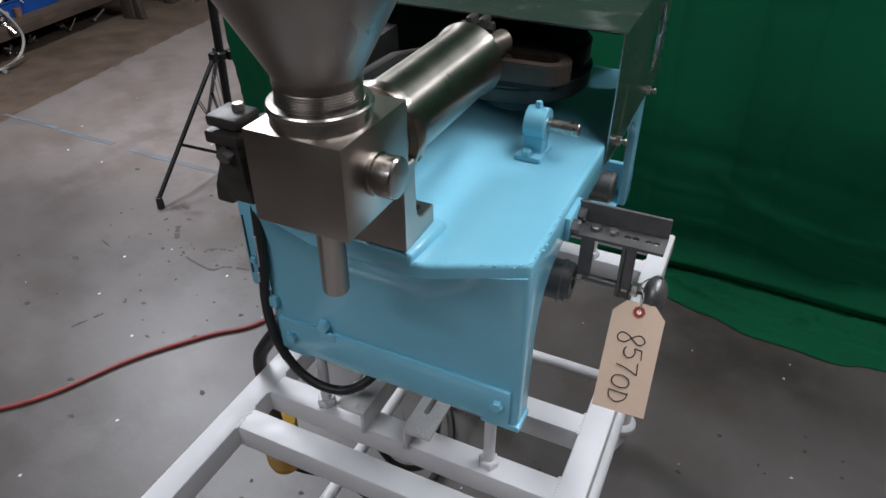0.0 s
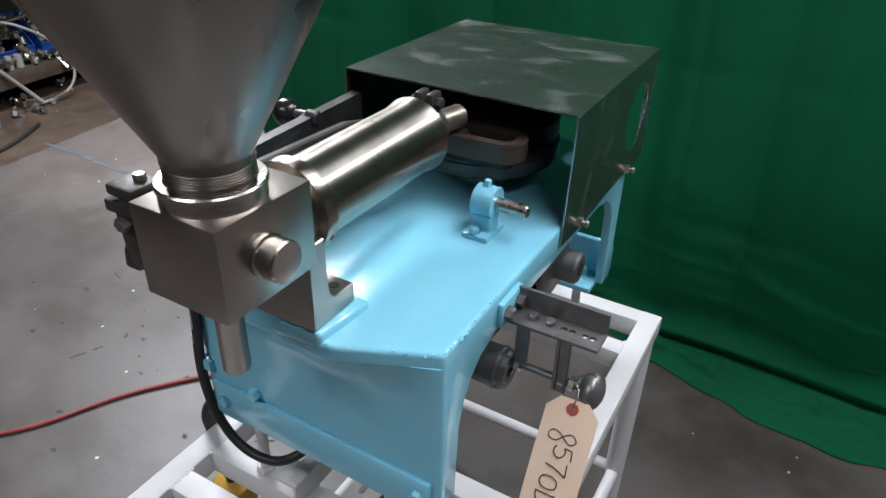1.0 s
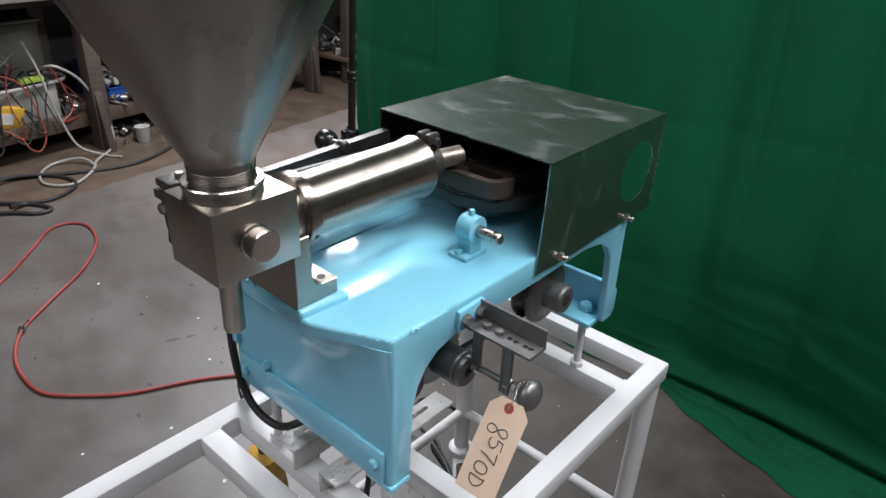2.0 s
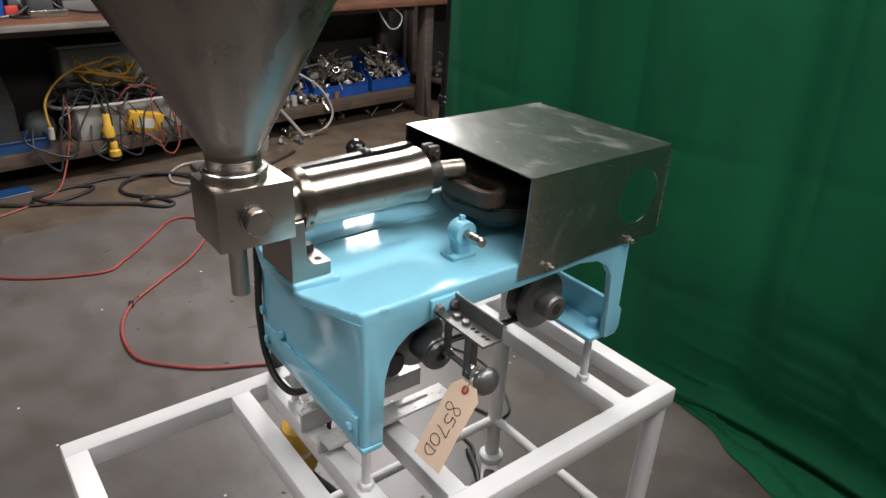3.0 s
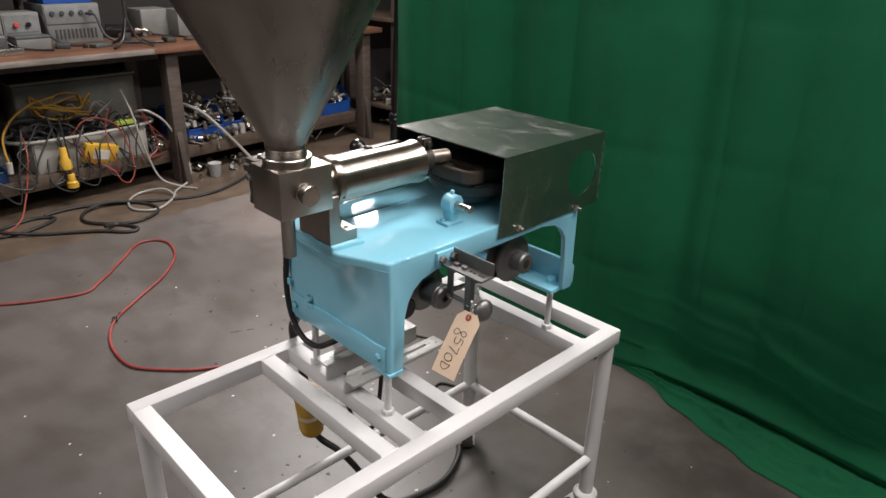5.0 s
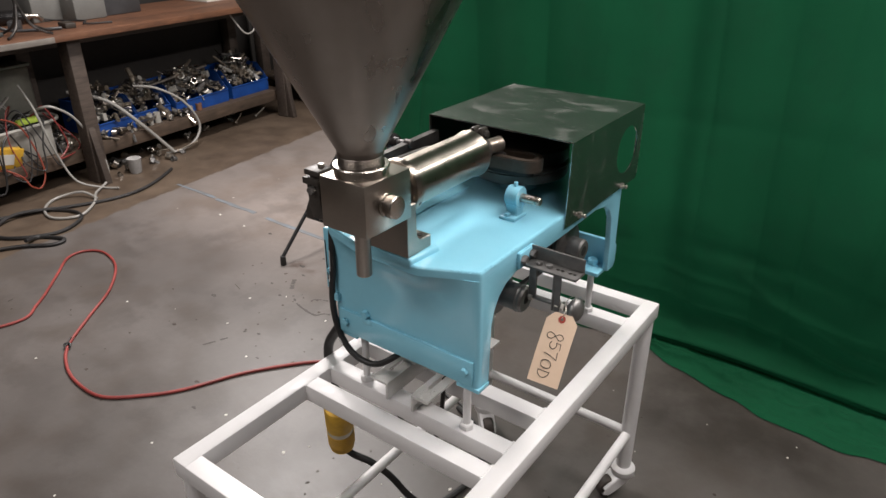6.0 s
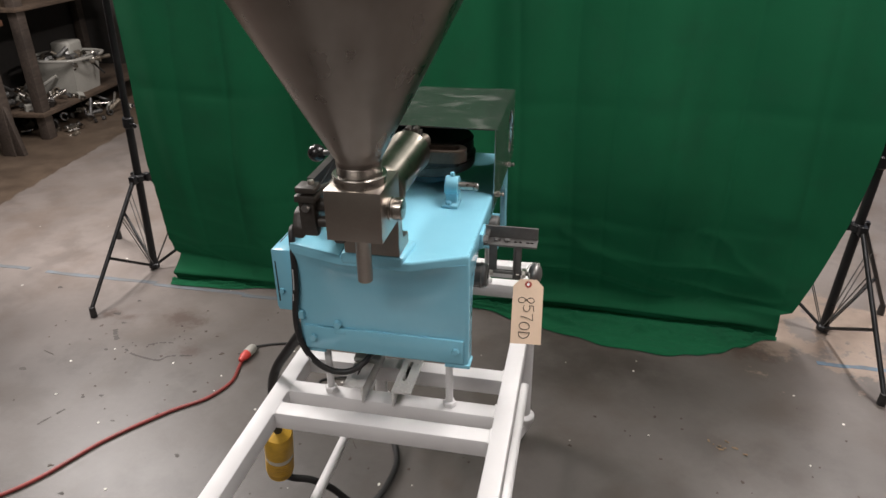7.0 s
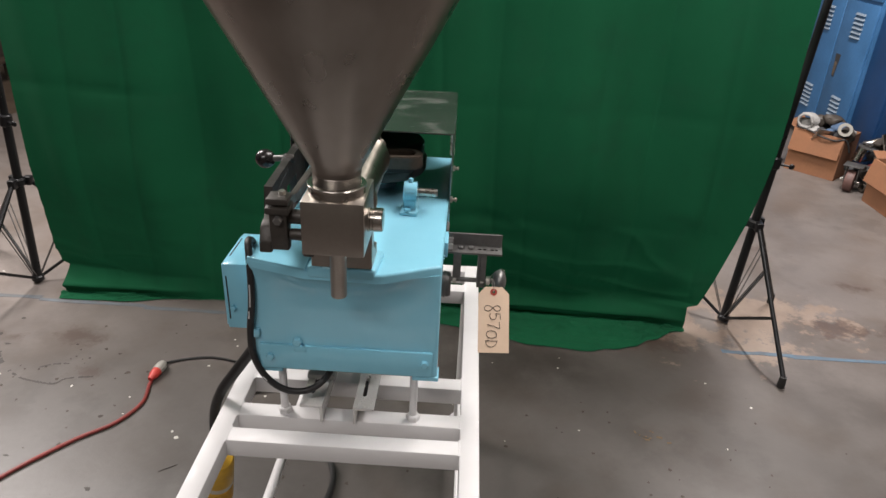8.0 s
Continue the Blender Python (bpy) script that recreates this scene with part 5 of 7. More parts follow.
def build_curtain():
    bm = bm_new()
    nu, nz, nf = 360, 130, 34
    ztop = 2.45

    def edge_l(z):
        return -1.448 + 0.06 * max(0.0, 1 - z / 0.16) ** 2

    def edge_r(z):
        if z > 0.9:
            return 1.330
        t = 1 - z / 0.9
        return 1.330 - 0.02 * t - 0.19 * t ** 2.6

    hem = [(-1.6, 1.335), (-1.39, 1.331), (-1.185, 1.333), (-0.97, 1.375), (-0.76, 1.395), (-0.4, 1.385), (-0.12, 1.398), (0.0, 1.385), (0.16, 1.316), (0.37, 1.252), (0.5, 1.214), (0.6, 1.203), (0.73, 1.188), (0.81, 1.208), (0.9, 1.24), (0.985, 1.295), (1.10, 1.37), (1.4, 1.39)]

    def hem_at(x):
        """How far forward the edge of the cloth lies on the floor."""
        for (xa, a), (xb, b) in zip(hem, hem[1:]):
            if xa <= x <= xb:
                k = (x - xa) / (xb - xa)
                return a + (b - a) * k * k * (3 - 2 * k)
        return hem[-1][1]

    def slack(x):
        """Where the cloth is too long and lies in a roll on the floor."""
        k = min(1.0, max(0.0, (x + 0.35) / 0.5)) * min(1.0, max(0.0, (1.2 - x) / 0.25))
        left = 0.7 * min(1.0, max(0.0, (-0.8 - x) / 0.25))
        return max(k * k * (3 - 2 * k), left)

    def creases(x, z):
        c = 0.012 * noise.noise(Vector((x * 2.6 + 1.2 * z, z * 1.3 - 0.6 * x, 15.0)))
        k = 0.5 + 0.5 * noise.noise(Vector((x * 3, z * 3, 21.0)))
        for cx, deep in ((-1.22, 0.010), (-1.02, 0.016), (-0.80, 0.008), (-0.46, 0.018), (-0.25, 0.009), (0.10, 0.016), (0.33, 0.012), (0.47, 0.018), (0.66, 0.012), (0.86, 0.018), (1.12, 0.014)):
            c += (0.4 + 0.6 * k) * deep * math.exp(-abs(x - cx - 0.02 * math.sin(2 * z + 7 * cx)) / 0.016)
        for cz in (0.42, 0.86, 1.30):
            c += k * 0.011 * math.exp(-abs(z - cz - 0.012 * math.sin(3 * x)) / 0.016)
        return c

    def fold(x, z):
        k = 0.35 + 0.65 * min(1.0, max(0.0, (2.0 - z) / 1.5))
        f = 0.030 * math.sin(6.3 * x + 0.7 * math.sin(1.7 * x) + 0.5 * z) + 0.021 * math.sin(14.5 * x + 1.3 + 0.9 * math.sin(2.3 * x + z)) + 0.010 * math.sin(22 * x + 0.8 * z + 2 * math.sin(3 * x))
        f += 0.005 * math.sin(37 * x + 2 * z + 1.5 * math.sin(4 * x)) * (0.5 + noise.noise(Vector((x * 2, z, 31.0))))
        f += creases(x, z)
        f += 0.03 * noise.noise(Vector((x * 1.4, z * 0.5, 3.1))) + 0.010 * noise.noise(Vector((x * 6, z * 2.0, 7.7)))
        return 1.15 * f * k + 0.06 * math.exp(-((x + 1.46) / 0.16) ** 2)

    def ridge(p):
        return 1 - 2 * abs(noise.noise(p))

    rows = []
    zlow, nroll = 0.11, 12
    for j in range(nz + nroll + nf + 1):
        row = []
        for i in range(nu + 1):
            u = i / nu
            x = edge_l(0.03) + (edge_r(0.03) - edge_l(0.03)) * u
            k = slack(x)
            foot = 1.385 + 0.4 * fold(x, zlow)
            lip_y = foot + ((1.418 if x > -0.6 else 1.365) + 0.014 * math.sin(5 * x) - foot) * k
            if j <= nz:
                z = zlow + (ztop - zlow) * (1 - j / nz) ** 1.35
                x = edge_l(z) + (edge_r(z) - edge_l(z)) * u
                low = max(0.0, 1 - (z - zlow) / 0.5)
                y = 1.385 + fold(x, z) * (1 - 0.6 * low) + 0.085 * k * low ** 1.5
                y += low * 0.014 * k * noise.noise(Vector((x * 4 + z * 5, z * 10, 1.0)))
                y -= low * 0.017 * k * max(0.0, ridge(Vector((x * 2.2 + z * 3, z * 9 + x * 1.4, 16.0)))) ** 6
            elif j <= nz + nroll:
                # the roll: out over the lip, then tucked back under it
                s = (j - nz) / nroll
                top = 1.385 + 0.4 * fold(x, zlow) + 0.085 * k + 0.014 * k * noise.noise(Vector((x * 4 + zlow * 5, zlow * 10, 1.0))) - 0.017 * k * max(0.0, ridge(Vector((x * 2.2 + zlow * 3, zlow * 9 + x * 1.4, 16.0)))) ** 6
                if s < 0.7:
                    q = s / 0.7
                    y = top + (lip_y - top) * q ** 1.3
                    z = zlow + (0.04 - zlow) * q ** (1.0 - 0.25 * k) + 0.012 * k * math.sin(math.pi * q) * noise.noise(Vector((x * 6, q * 2, 4.0)))
                else:
                    q = (s - 0.7) / 0.3
                    y = lip_y + 0.035 * k * math.sin(q * math.pi / 2)
                    z = 0.04 - 0.035 * q
            else:
                s = (j - nz - nroll) / nf
                y0 = lip_y + 0.035 * k
                y = y0 + (min(hem_at(x), y0 - 0.008) - y0) * s
                lift = max(0.0, ridge(Vector((x * 2.6 + 3 * s, y * 15 + x * 3, 5.0)))) ** 5
                fine = max(0.0, ridge(Vector((x * 8, y * 24 - x * 6, 9.0)))) ** 4
                edge = math.sin(math.pi * min(1.0, s * 1.02))
                z = 0.0045 + k * edge * (0.030 * lift + 0.013 * fine)
                x += 0.006 * noise.noise(Vector((x * 4, s * 3, 2.0)))
                y += 0.012 * k * noise.noise(Vector((x * 7, s * 2, 12.0))) * s
            row.append(bm.verts.new((x, y, z)))
        rows.append(row)
    for a, b in zip(rows, rows[1:]):
        for i in range(nu):
            bm.faces.new((a[i], a[i + 1], b[i + 1], b[i]))
    t = thing("backdrop_curtain", "green muslin photo backdrop hanging in loose folds", "curtain", "", (0, 1.4, 0))
    c = part("cloth", bm, M_CURTAIN, t, angle=180)
    part("pole", rod(bm_new(), (-1.62, 1.44, 2.45), (1.50, 1.47, 2.45), 0.014, 16), M_STAND, t, "black crossbar pole")


def build_stand(x, y, feet, hub=0.465, lean=(0.0, 0.0)):
    t = thing("light_stand", "black folding tripod stand holding up the backdrop", "tripod stand", "backdrop stands", (x, y, 0))
    lx, ly = lean

    def col(z):
        return (x + lx * z, y + ly * z, z)
    part("column", rod(bm_new(), col(0.012), col(0.72), 0.0165, 20), M_STAND, t)
    part("column", rod(bm_new(), col(0.70), col(1.35), 0.0140, 20), M_STAND, t)
    part("column", rod(bm_new(), col(1.33), col(2.48), 0.0115, 20), M_STAND, t)
    for z in (0.70, 1.33):
        bm = lathe(bm_new(), [(0.020, 0), (0.023, 0.004), (0.023, 0.04), (0.019, 0.046)], col(z - 0.02), col(z + 1), 20)
        px, py, pz = col(z)
        rod(bm, (px + 0.015, py - 0.012, pz), (px + 0.045, py - 0.03, pz), 0.004, 10)
        ball(bm, (px + 0.05, py - 0.033, pz), 0.011, (1, 0.6, 1), 12, 8)
        part("collar", bm, M_STAND, t)
    h = part("hub", lathe(bm_new(), [(0.022, 0), (0.028, 0.004), (0.028, 0.026), (0.021, 0.032)], col(hub - 0.015), col(hub + 1), 20), M_STAND, t)
    part("slider", lathe(bm_new(), [(0.021, 0), (0.024, 0.004), (0.024, 0.02), (0.019, 0.026)], col(0.010), col(1), 20), M_STAND, t)
    hx, hy, hz = col(hub)
    for fx, fy in feet:
        d = Vector((fx - hx, fy - hy, 0)).normalized()
        top = Vector((hx, hy, hz)) + d * 0.035
        foot = Vector((fx, fy, 0.040))
        bm = rod(bm_new(), top, foot, 0.0085, 14)
        box(bm, -0.014, 0.014, -0.014, 0.014, -0.018, 0.018, 0.004, 2, Matrix.Translation(top))
        leg = part("leg", bm, M_STAND, t)
        bm = lathe(bm_new(), [(0.013, 0), (0.014, 0.006), (0.012, 0.045)], (fx, fy, 0.0), (fx, fy, 1), 14)
        part("rubber_foot", bm, M_BLACK, leg)
        mid = top.lerp(foot, 0.62)
        cx, cy, cz = col(0.030)
        n = Vector((-d.y, d.x, 0)) * 0.008
        bm = bm_new()
        rod(bm, Vector((cx, cy, cz)) + d * 0.02, mid, 0.0065, 10)
        part("spreader", bm, M_STAND, leg)
        bm = bm_new()
        for s in (-1, 1):
            rod(bm, Vector((cx, cy, cz + 0.01)) + d * 0.015 + n * s, top.lerp(foot, 0.3) + n * s, 0.0022, 8)
        part("stay", bm, M_GREYSTEEL, leg)
    return t


build_curtain()
build_stand(-1.560, 1.455, [(-1.57, 1.03), (-1.93, 1.72), (-1.18, 1.70)], 0.455, (0.040, 0.0))
build_stand(1.322, 1.475, [(1.395, 1.045), (1.59, 1.66), (0.97, 1.72)], 0.452, (0.052, 0.0))

# ---- the workbench ----
BO, BD = Vector((-3.06, 0.0, 0.0)), Vector((-0.114, 0.9935, 0.0))
BN = Vector((-0.9935, -0.114, 0.0))
BENCH = Matrix(((BN.x, BD.x, 0, BO.x), (BN.y, BD.y, 0, BO.y), (0, 0, 1, 0), (0, 0, 0, 1)))
# bench coordinates: first number back from the front edge, second along the bench, third up


def onbench(bm):
    bm.transform(BENCH)
    return bm


def bpart(name, bm, material, parent, label=""):
    return part(name, onbench(bm), material, parent, label)


def bthing(name, label, category, group, w, s, z):
    p = BENCH @ Vector((w, s, z))
    return thing(name, label, category, group, p)


def build_bench():
    t = bthing("workbench", "long heavy wooden workbench with a cluttered lower shelf", "workbench", "", 0.4, 1.0, 0)
    for w0, w1 in ((0.0, 0.235), (0.238, 0.47), (0.473, 0.72)):
        bpart("plank", box(bm_new(), w0, w1, -2.6, 2.93, 0.835, 0.872, 0.004), M_WOOD, t)
    bpart("apron", box(bm_new(), 0.33, 0.37, -2.58, 2.90, 0.755, 0.8345, 0.004), M_DARKWOOD, t)
    bpart("edge_board", box(bm_new(), -0.012, -0.0005, -2.6, 1.0, 0.838, 0.868, 0.003), M_GREYWOOD, t)
    for w in (0.06, 0.58):
        for s in (-1.9, -0.55, 1.10, 2.77):
            bpart("leg", box(bm_new(), w, w + 0.09, s, s + 0.085, 0.0, 0.834, 0.006), M_DARKWOOD, t)
    for s in (2.77, 1.10):
        bpart("knee_brace", prism(bm_new(), [(0.058, 0.0), (0.058, 0.34), (0.048, 0.30), (0.0, 0.0)], "y", s + 0.01, s + 0.05, 0.003), M_DARKWOOD, t)
    for w0, w1 in ((0.185, 0.34), (0.345, 0.50), (0.505, 0.66)):
        bpart("shelf_board", box(bm_new(), w0, w1, -2.55, 2.88, 0.165, 0.195, 0.003), M_SHELFWOOD, t)
    bpart("shelf_rail", box(bm_new(), 0.17, 0.1845, -2.55, 2.88, 0.12, 0.197, 0.003), M_SHELFWOOD, t)
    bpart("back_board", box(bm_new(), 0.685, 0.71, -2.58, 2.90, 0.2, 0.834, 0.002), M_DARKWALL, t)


build_bench()

# ---- cords and plugs ----


def build_power_cord():
    t = thing("power_cord", "black power cord with a yellow locking plug, hanging off the cart", "power cord", "", (-0.3, 0.12, 0.3))
    top = Vector((-0.297, 0.110, 0.405))
    low = Vector((-0.326, 0.142, 0.235))
    pts = [(-0.150, 0.03, 0.79), (-0.176, 0.05, 0.741), (-0.214, 0.05, 0.685), (-0.248, 0.055, 0.632), (-0.277, 0.078, 0.56), (-0.294, 0.102, 0.47), tuple(top.lerp(low, 0.05))]
    part("cord", cord(bm_new(), pts, 0.0105, 12, 6), M_BLACK, t)
    n = (low - top).length
    prof = [(0.012, 0), (0.018, 0.002), (0.031, 0.006), (0.034, 0.012), (0.034, n * 0.46), (0.031, n * 0.47)]
    plug = part("plug", lathe(bm_new(), prof, top, low, 32), M_YELLOW, t, "yellow round locking plug")
    part("band", lathe(bm_new(), [(0.031, n * 0.465), (0.033, n * 0.47), (0.033, n * 0.55), (0.031, n * 0.555)], top, low, 32), M_CLEAR, plug, "pale plastic band")
    prof = [(0.029, n * 0.56)]
    for i in range(6):
        h0 = n * 0.57 + i * 0.008
        prof += [(0.034, h0), (0.034, h0 + 0.005), (0.0318, h0 + 0.0058), (0.0318, h0 + 0.0072)]
    prof += [(0.031, n * 0.57 + 0.05), (0.031, n * 0.93), (0.026, n * 0.97), (0.014, n)]
    part("socket", lathe(bm_new(), prof, top, low, 32), M_YELLOWDARK, plug, "ribbed yellow socket half")
    pts = [tuple(low.lerp(top, 0.04)), (-0.303, 0.156, 0.212), (-0.264, 0.18, 0.188), (-0.225, 0.21, 0.137), (-0.188, 0.24, 0.064), (-0.16, 0.28, 0.014), (-0.13, 0.34, 0.010), (-0.12, 0.46, 0.010), (-0.17, 0.57, 0.010), (-0.24, 0.63, 0.010), (-0.33, 0.67, 0.010)]
    part("cord", cord(bm_new(), pts, 0.009, 10, 6), M_BLACK, t)


def build_red_cord():
    z = 0.0062
    t = thing("extension_cord", "long red extension cord lying in loops on the floor", "extension cord", "", (-1.5, 0.3, 0))
    pts = [(-3.3, -0.75), (-2.8, -0.55), (-2.26, -0.33), (-2.05, 0.04), (-2.12, 0.18), (-2.30, 0.35), (-2.43, 0.47), (-2.43, 0.56), (-2.34, 0.60), (-2.17, 0.555), (-1.99, 0.42), (-1.85, 0.25), (-1.72, 0.10), (-1.60, 0.03), (-1.47, 0.0), (-1.33, 0.01), (-1.22, 0.10),
           (-1.14, 0.20), (-1.05, 0.38), (-0.93, 0.54), (-0.84, 0.63), (-0.80, 0.73), (-0.815, 0.82), (-0.818, 0.845)]
    part("cord", cord(bm_new(), [(x, y, z) for x, y in pts], 0.006, 10, 8), M_REDCORD, t)
    plug = part("plug", lathe(bm_new(), [(0.007, 0), (0.010, 0.006), (0.012, 0.016), (0.016, 0.024), (0.017, 0.046), (0.017, 0.048)], (-0.818, 0.838, 0.018), (-0.808, 0.93, 0.018), 20), M_REDPL, t, "red moulded cord socket")
    part("white_end", lathe(bm_new(), [(0.017, 0), (0.0185, 0.004), (0.0185, 0.03), (0.015, 0.042), (0.008, 0.05)], (-0.813, 0.884, 0.0185), (-0.803, 0.96, 0.0185), 20), M_WHITEPL, plug, "white plug half")
    bm = cord(bm_new(), [(-1.722, 0.088, 0.016), (-1.712, 0.102, 0.0165), (-1.700, 0.096, 0.010), (-1.708, 0.084, 0.006)], 0.004, 8, 4, True)
    cord(bm, [(-1.71, 0.09, 0.016), (-1.74, 0.12, 0.02), (-1.75, 0.13, 0.012)], 0.0022, 6, 4)
    part("cord_tie", bm, M_BLACK, t, "black twist tie")
    t = thing("thin_cord", "thin black cord running from the plug beneath the cart", "cord", "", (-0.4, 0.95, 0))
    pts = [(-0.806, 0.925, 0.016), (-0.80, 0.955, 0.006), (-0.735, 0.985, 0.005), (-0.66, 1.0, 0.005), (-0.572, 0.984, 0.005), (-0.485, 0.953, 0.005), (-0.40, 0.90, 0.005), (-0.385, 0.84, 0.006), (-0.42, 0.83, 0.008), (-0.49, 0.80, 0.005), (-0.47, 0.74, 0.005), (-0.40, 0.70, 0.006), (-0.33, 0.69, 0.006), (-0.27, 0.64, 0.006)]
    part("cord", cord(bm_new(), pts, 0.0042, 8, 6), M_BLACK, t)
    t = thing("motor_lead", "slack black motor lead drooping under the cart", "cord", "", (-0.04, 0.14, 0.6))
    pts = [(-0.06, 0.10, 0.66), (-0.09, 0.085, 0.56), (-0.06, 0.08, 0.475), (-0.02, 0.085, 0.455), (0.02, 0.09, 0.50), (0.03, 0.10, 0.64)]
    part("cord", cord(bm_new(), pts, 0.005, 8, 6), M_BLACK, t)


build_power_cord()
build_red_cord()

# ---- on the workbench ----


def open_bin(w0, w1, s0, s1, z, hgt, material, name, label, category, group="", front=0.5, lipw=0.006):
    """A shelf bin, open at the top, with a cut-down front."""
    t = bthing(name, label, category, group, (w0 + w1) / 2, (s0 + s1) / 2, z)
    th = 0.004
    bpart("base", box(bm_new(), w0, w1, s0, s1, z, z + th, 0.001, 1), material, t)
    for s in (s0, s1 - th):
        prof = [(w0, z + th), (w1, z + th), (w1, z + hgt), (w0 + (w1 - w0) * 0.28, z + hgt), (w0, z + hgt * front)]
        bpart("side", prism(bm_new(), prof, "y", s, s + th, 0.001, 1), material, t)
    bpart("back", box(bm_new(), w1 - th, w1, s0 + th, s1 - th, z + th, z + hgt, 0.001, 1), material, t)
    bm = box(bm_new(), w0, w0 + th, s0 + th, s1 - th, z + th, z + hgt * front, 0.001, 1)
    box(bm, w0 - lipw, w0 + th, s0, s1, z + hgt * front - 0.008, z + hgt * front, 0.001, 1)
    bpart("front", bm, material, t)
    return t


def scrap_pile(w0, w1, s0, s1, z, hgt, count, seed, size=0.03):
    """A heap of pipe fittings, bolts and rings."""
    rng = random.Random(seed)
    mats = [M_FITTING, M_GREYSTEEL, M_DARKSTEEL, M_BOLT, M_CYL, M_WHITEPL]
    heaps = {i: bm_new() for i in range(len(mats))}
    for _ in range(count):
        u, v = rng.random(), rng.random()
        top = hgt * (1 - 0.75 * (abs(u - 0.5) * 2) ** 2.2) * (1 - 0.6 * (abs(v - 0.5) * 2) ** 2.2)
        c = Vector((w0 + (w1 - w0) * u, s0 + (s1 - s0) * v, z + top * rng.uniform(0.55, 1.0)))
        d = Vector((rng.gauss(0, 1), rng.gauss(0, 1), rng.gauss(0, 0.5))).normalized()
        k = rng.choices(range(len(mats)), (6, 4, 4, 4, 2, 1.6))[0]
        r = size * rng.uniform(0.2, 0.5)
        n = size * rng.uniform(0.6, 2.4)
        form = rng.random()
        bm = heaps[k]
        if form < 0.4:
            lathe(bm, [(r * 0.7, 0), (r, 0.1 * n), (r, 0.35 * n), (r * 0.75, 0.4 * n), (r * 0.75, n)], c, c + d, 10)
        elif form < 0.7:
            pipe(bm, c, c + d * n * 0.5, r * 1.2, r * 0.8, 12)
        elif form < 0.9:
            rod(bm, c, c + d * n * 1.5, r * 0.45, 8)
            hexhead(bm, c, c + d * r, r)
        else:
            box(bm, -r, r, -r * 1.4, r * 1.4, -r * 0.6, r * 0.6, r * 0.1, 1, Matrix.Translation(c) @ Euler((rng.random() * 3, rng.random() * 3, rng.random() * 3)).to_matrix().to_4x4())
    t = bthing("fittings_heap", "heap of loose steel pipe fittings and bolts", "pipe fittings", "", (w0 + w1) / 2, (s0 + s1) / 2, z)
    tagged(t, kind="stuff")
    for k, bm in heaps.items():
        if len(bm.verts):
            bpart("fittings", bm, mats[k], t)
        else:
            bm.free()


BT = 0.8725


def build_instrument():
    t = bthing("test_instrument", "beige metal bench instrument with sockets and a vent", "instrument", "", 0.6, 0.8, BT)
    body = bpart("case", box(bm_new(), 0.44, 0.70, 0.60, 0.925, BT, BT + 0.225, 0.006), M_BEIGE, t)
    bpart("front_panel", box(bm_new(), 0.434, 0.4405, 0.606, 0.92, BT + 0.115, BT + 0.215, 0.002), M_PANEL, body)
    bm = bm_new()
    for k in range(11):
        box(bm, 0.4352, 0.4402, 0.65 + k * 0.023, 0.662 + k * 0.023, BT + 0.03, BT + 0.085, 0.001, 1)
    bpart("vent", bm, M_DARKBOX, body)
    for k in range(5):
        bpart("socket", rod(bm_new(), (0.434, 0.645 + 0.055 * k, BT + 0.175), (0.424, 0.645 + 0.055 * k, BT + 0.175), 0.014, 16, 0.002), M_DARKBOX, body)
    open_bin(0.46, 0.68, 0.62, 0.90, BT + 0.2255, 0.12, M_BLUEBIN, "storage_bin", "blue plastic storage bin on a bench instrument", "bin", "blue bins", 0.8)


def build_enclosure(w0, w1, s0, s1, z, hgt, label, knobs):
    t = bthing("electronic_box", label, "electronics", "bench electronics", (w0 + w1) / 2, (s0 + s1) / 2, z)
    body = bpart("case", box(bm_new(), w0, w1, s0, s1, z, z + hgt, 0.004), M_BEIGE, t)
    bpart("panel", box(bm_new(), w0 - 0.003, w0 + 0.001, s0 + 0.01, s1 - 0.01, z + hgt * 0.45, z + hgt - 0.012, 0.001, 1), M_PANEL, body)
    for k in range(knobs):
        s = s0 + (s1 - s0) * (k + 1) / (knobs + 1)
        bpart("knob", rod(bm_new(), (w0 - 0.002, s, z + hgt * 0.66), (w0 - 0.018, s, z + hgt * 0.66), 0.013, 16, 0.002), M_REDPL if (knobs, k) == (2, 0) else M_BLACKGLOSS, body)
    return t


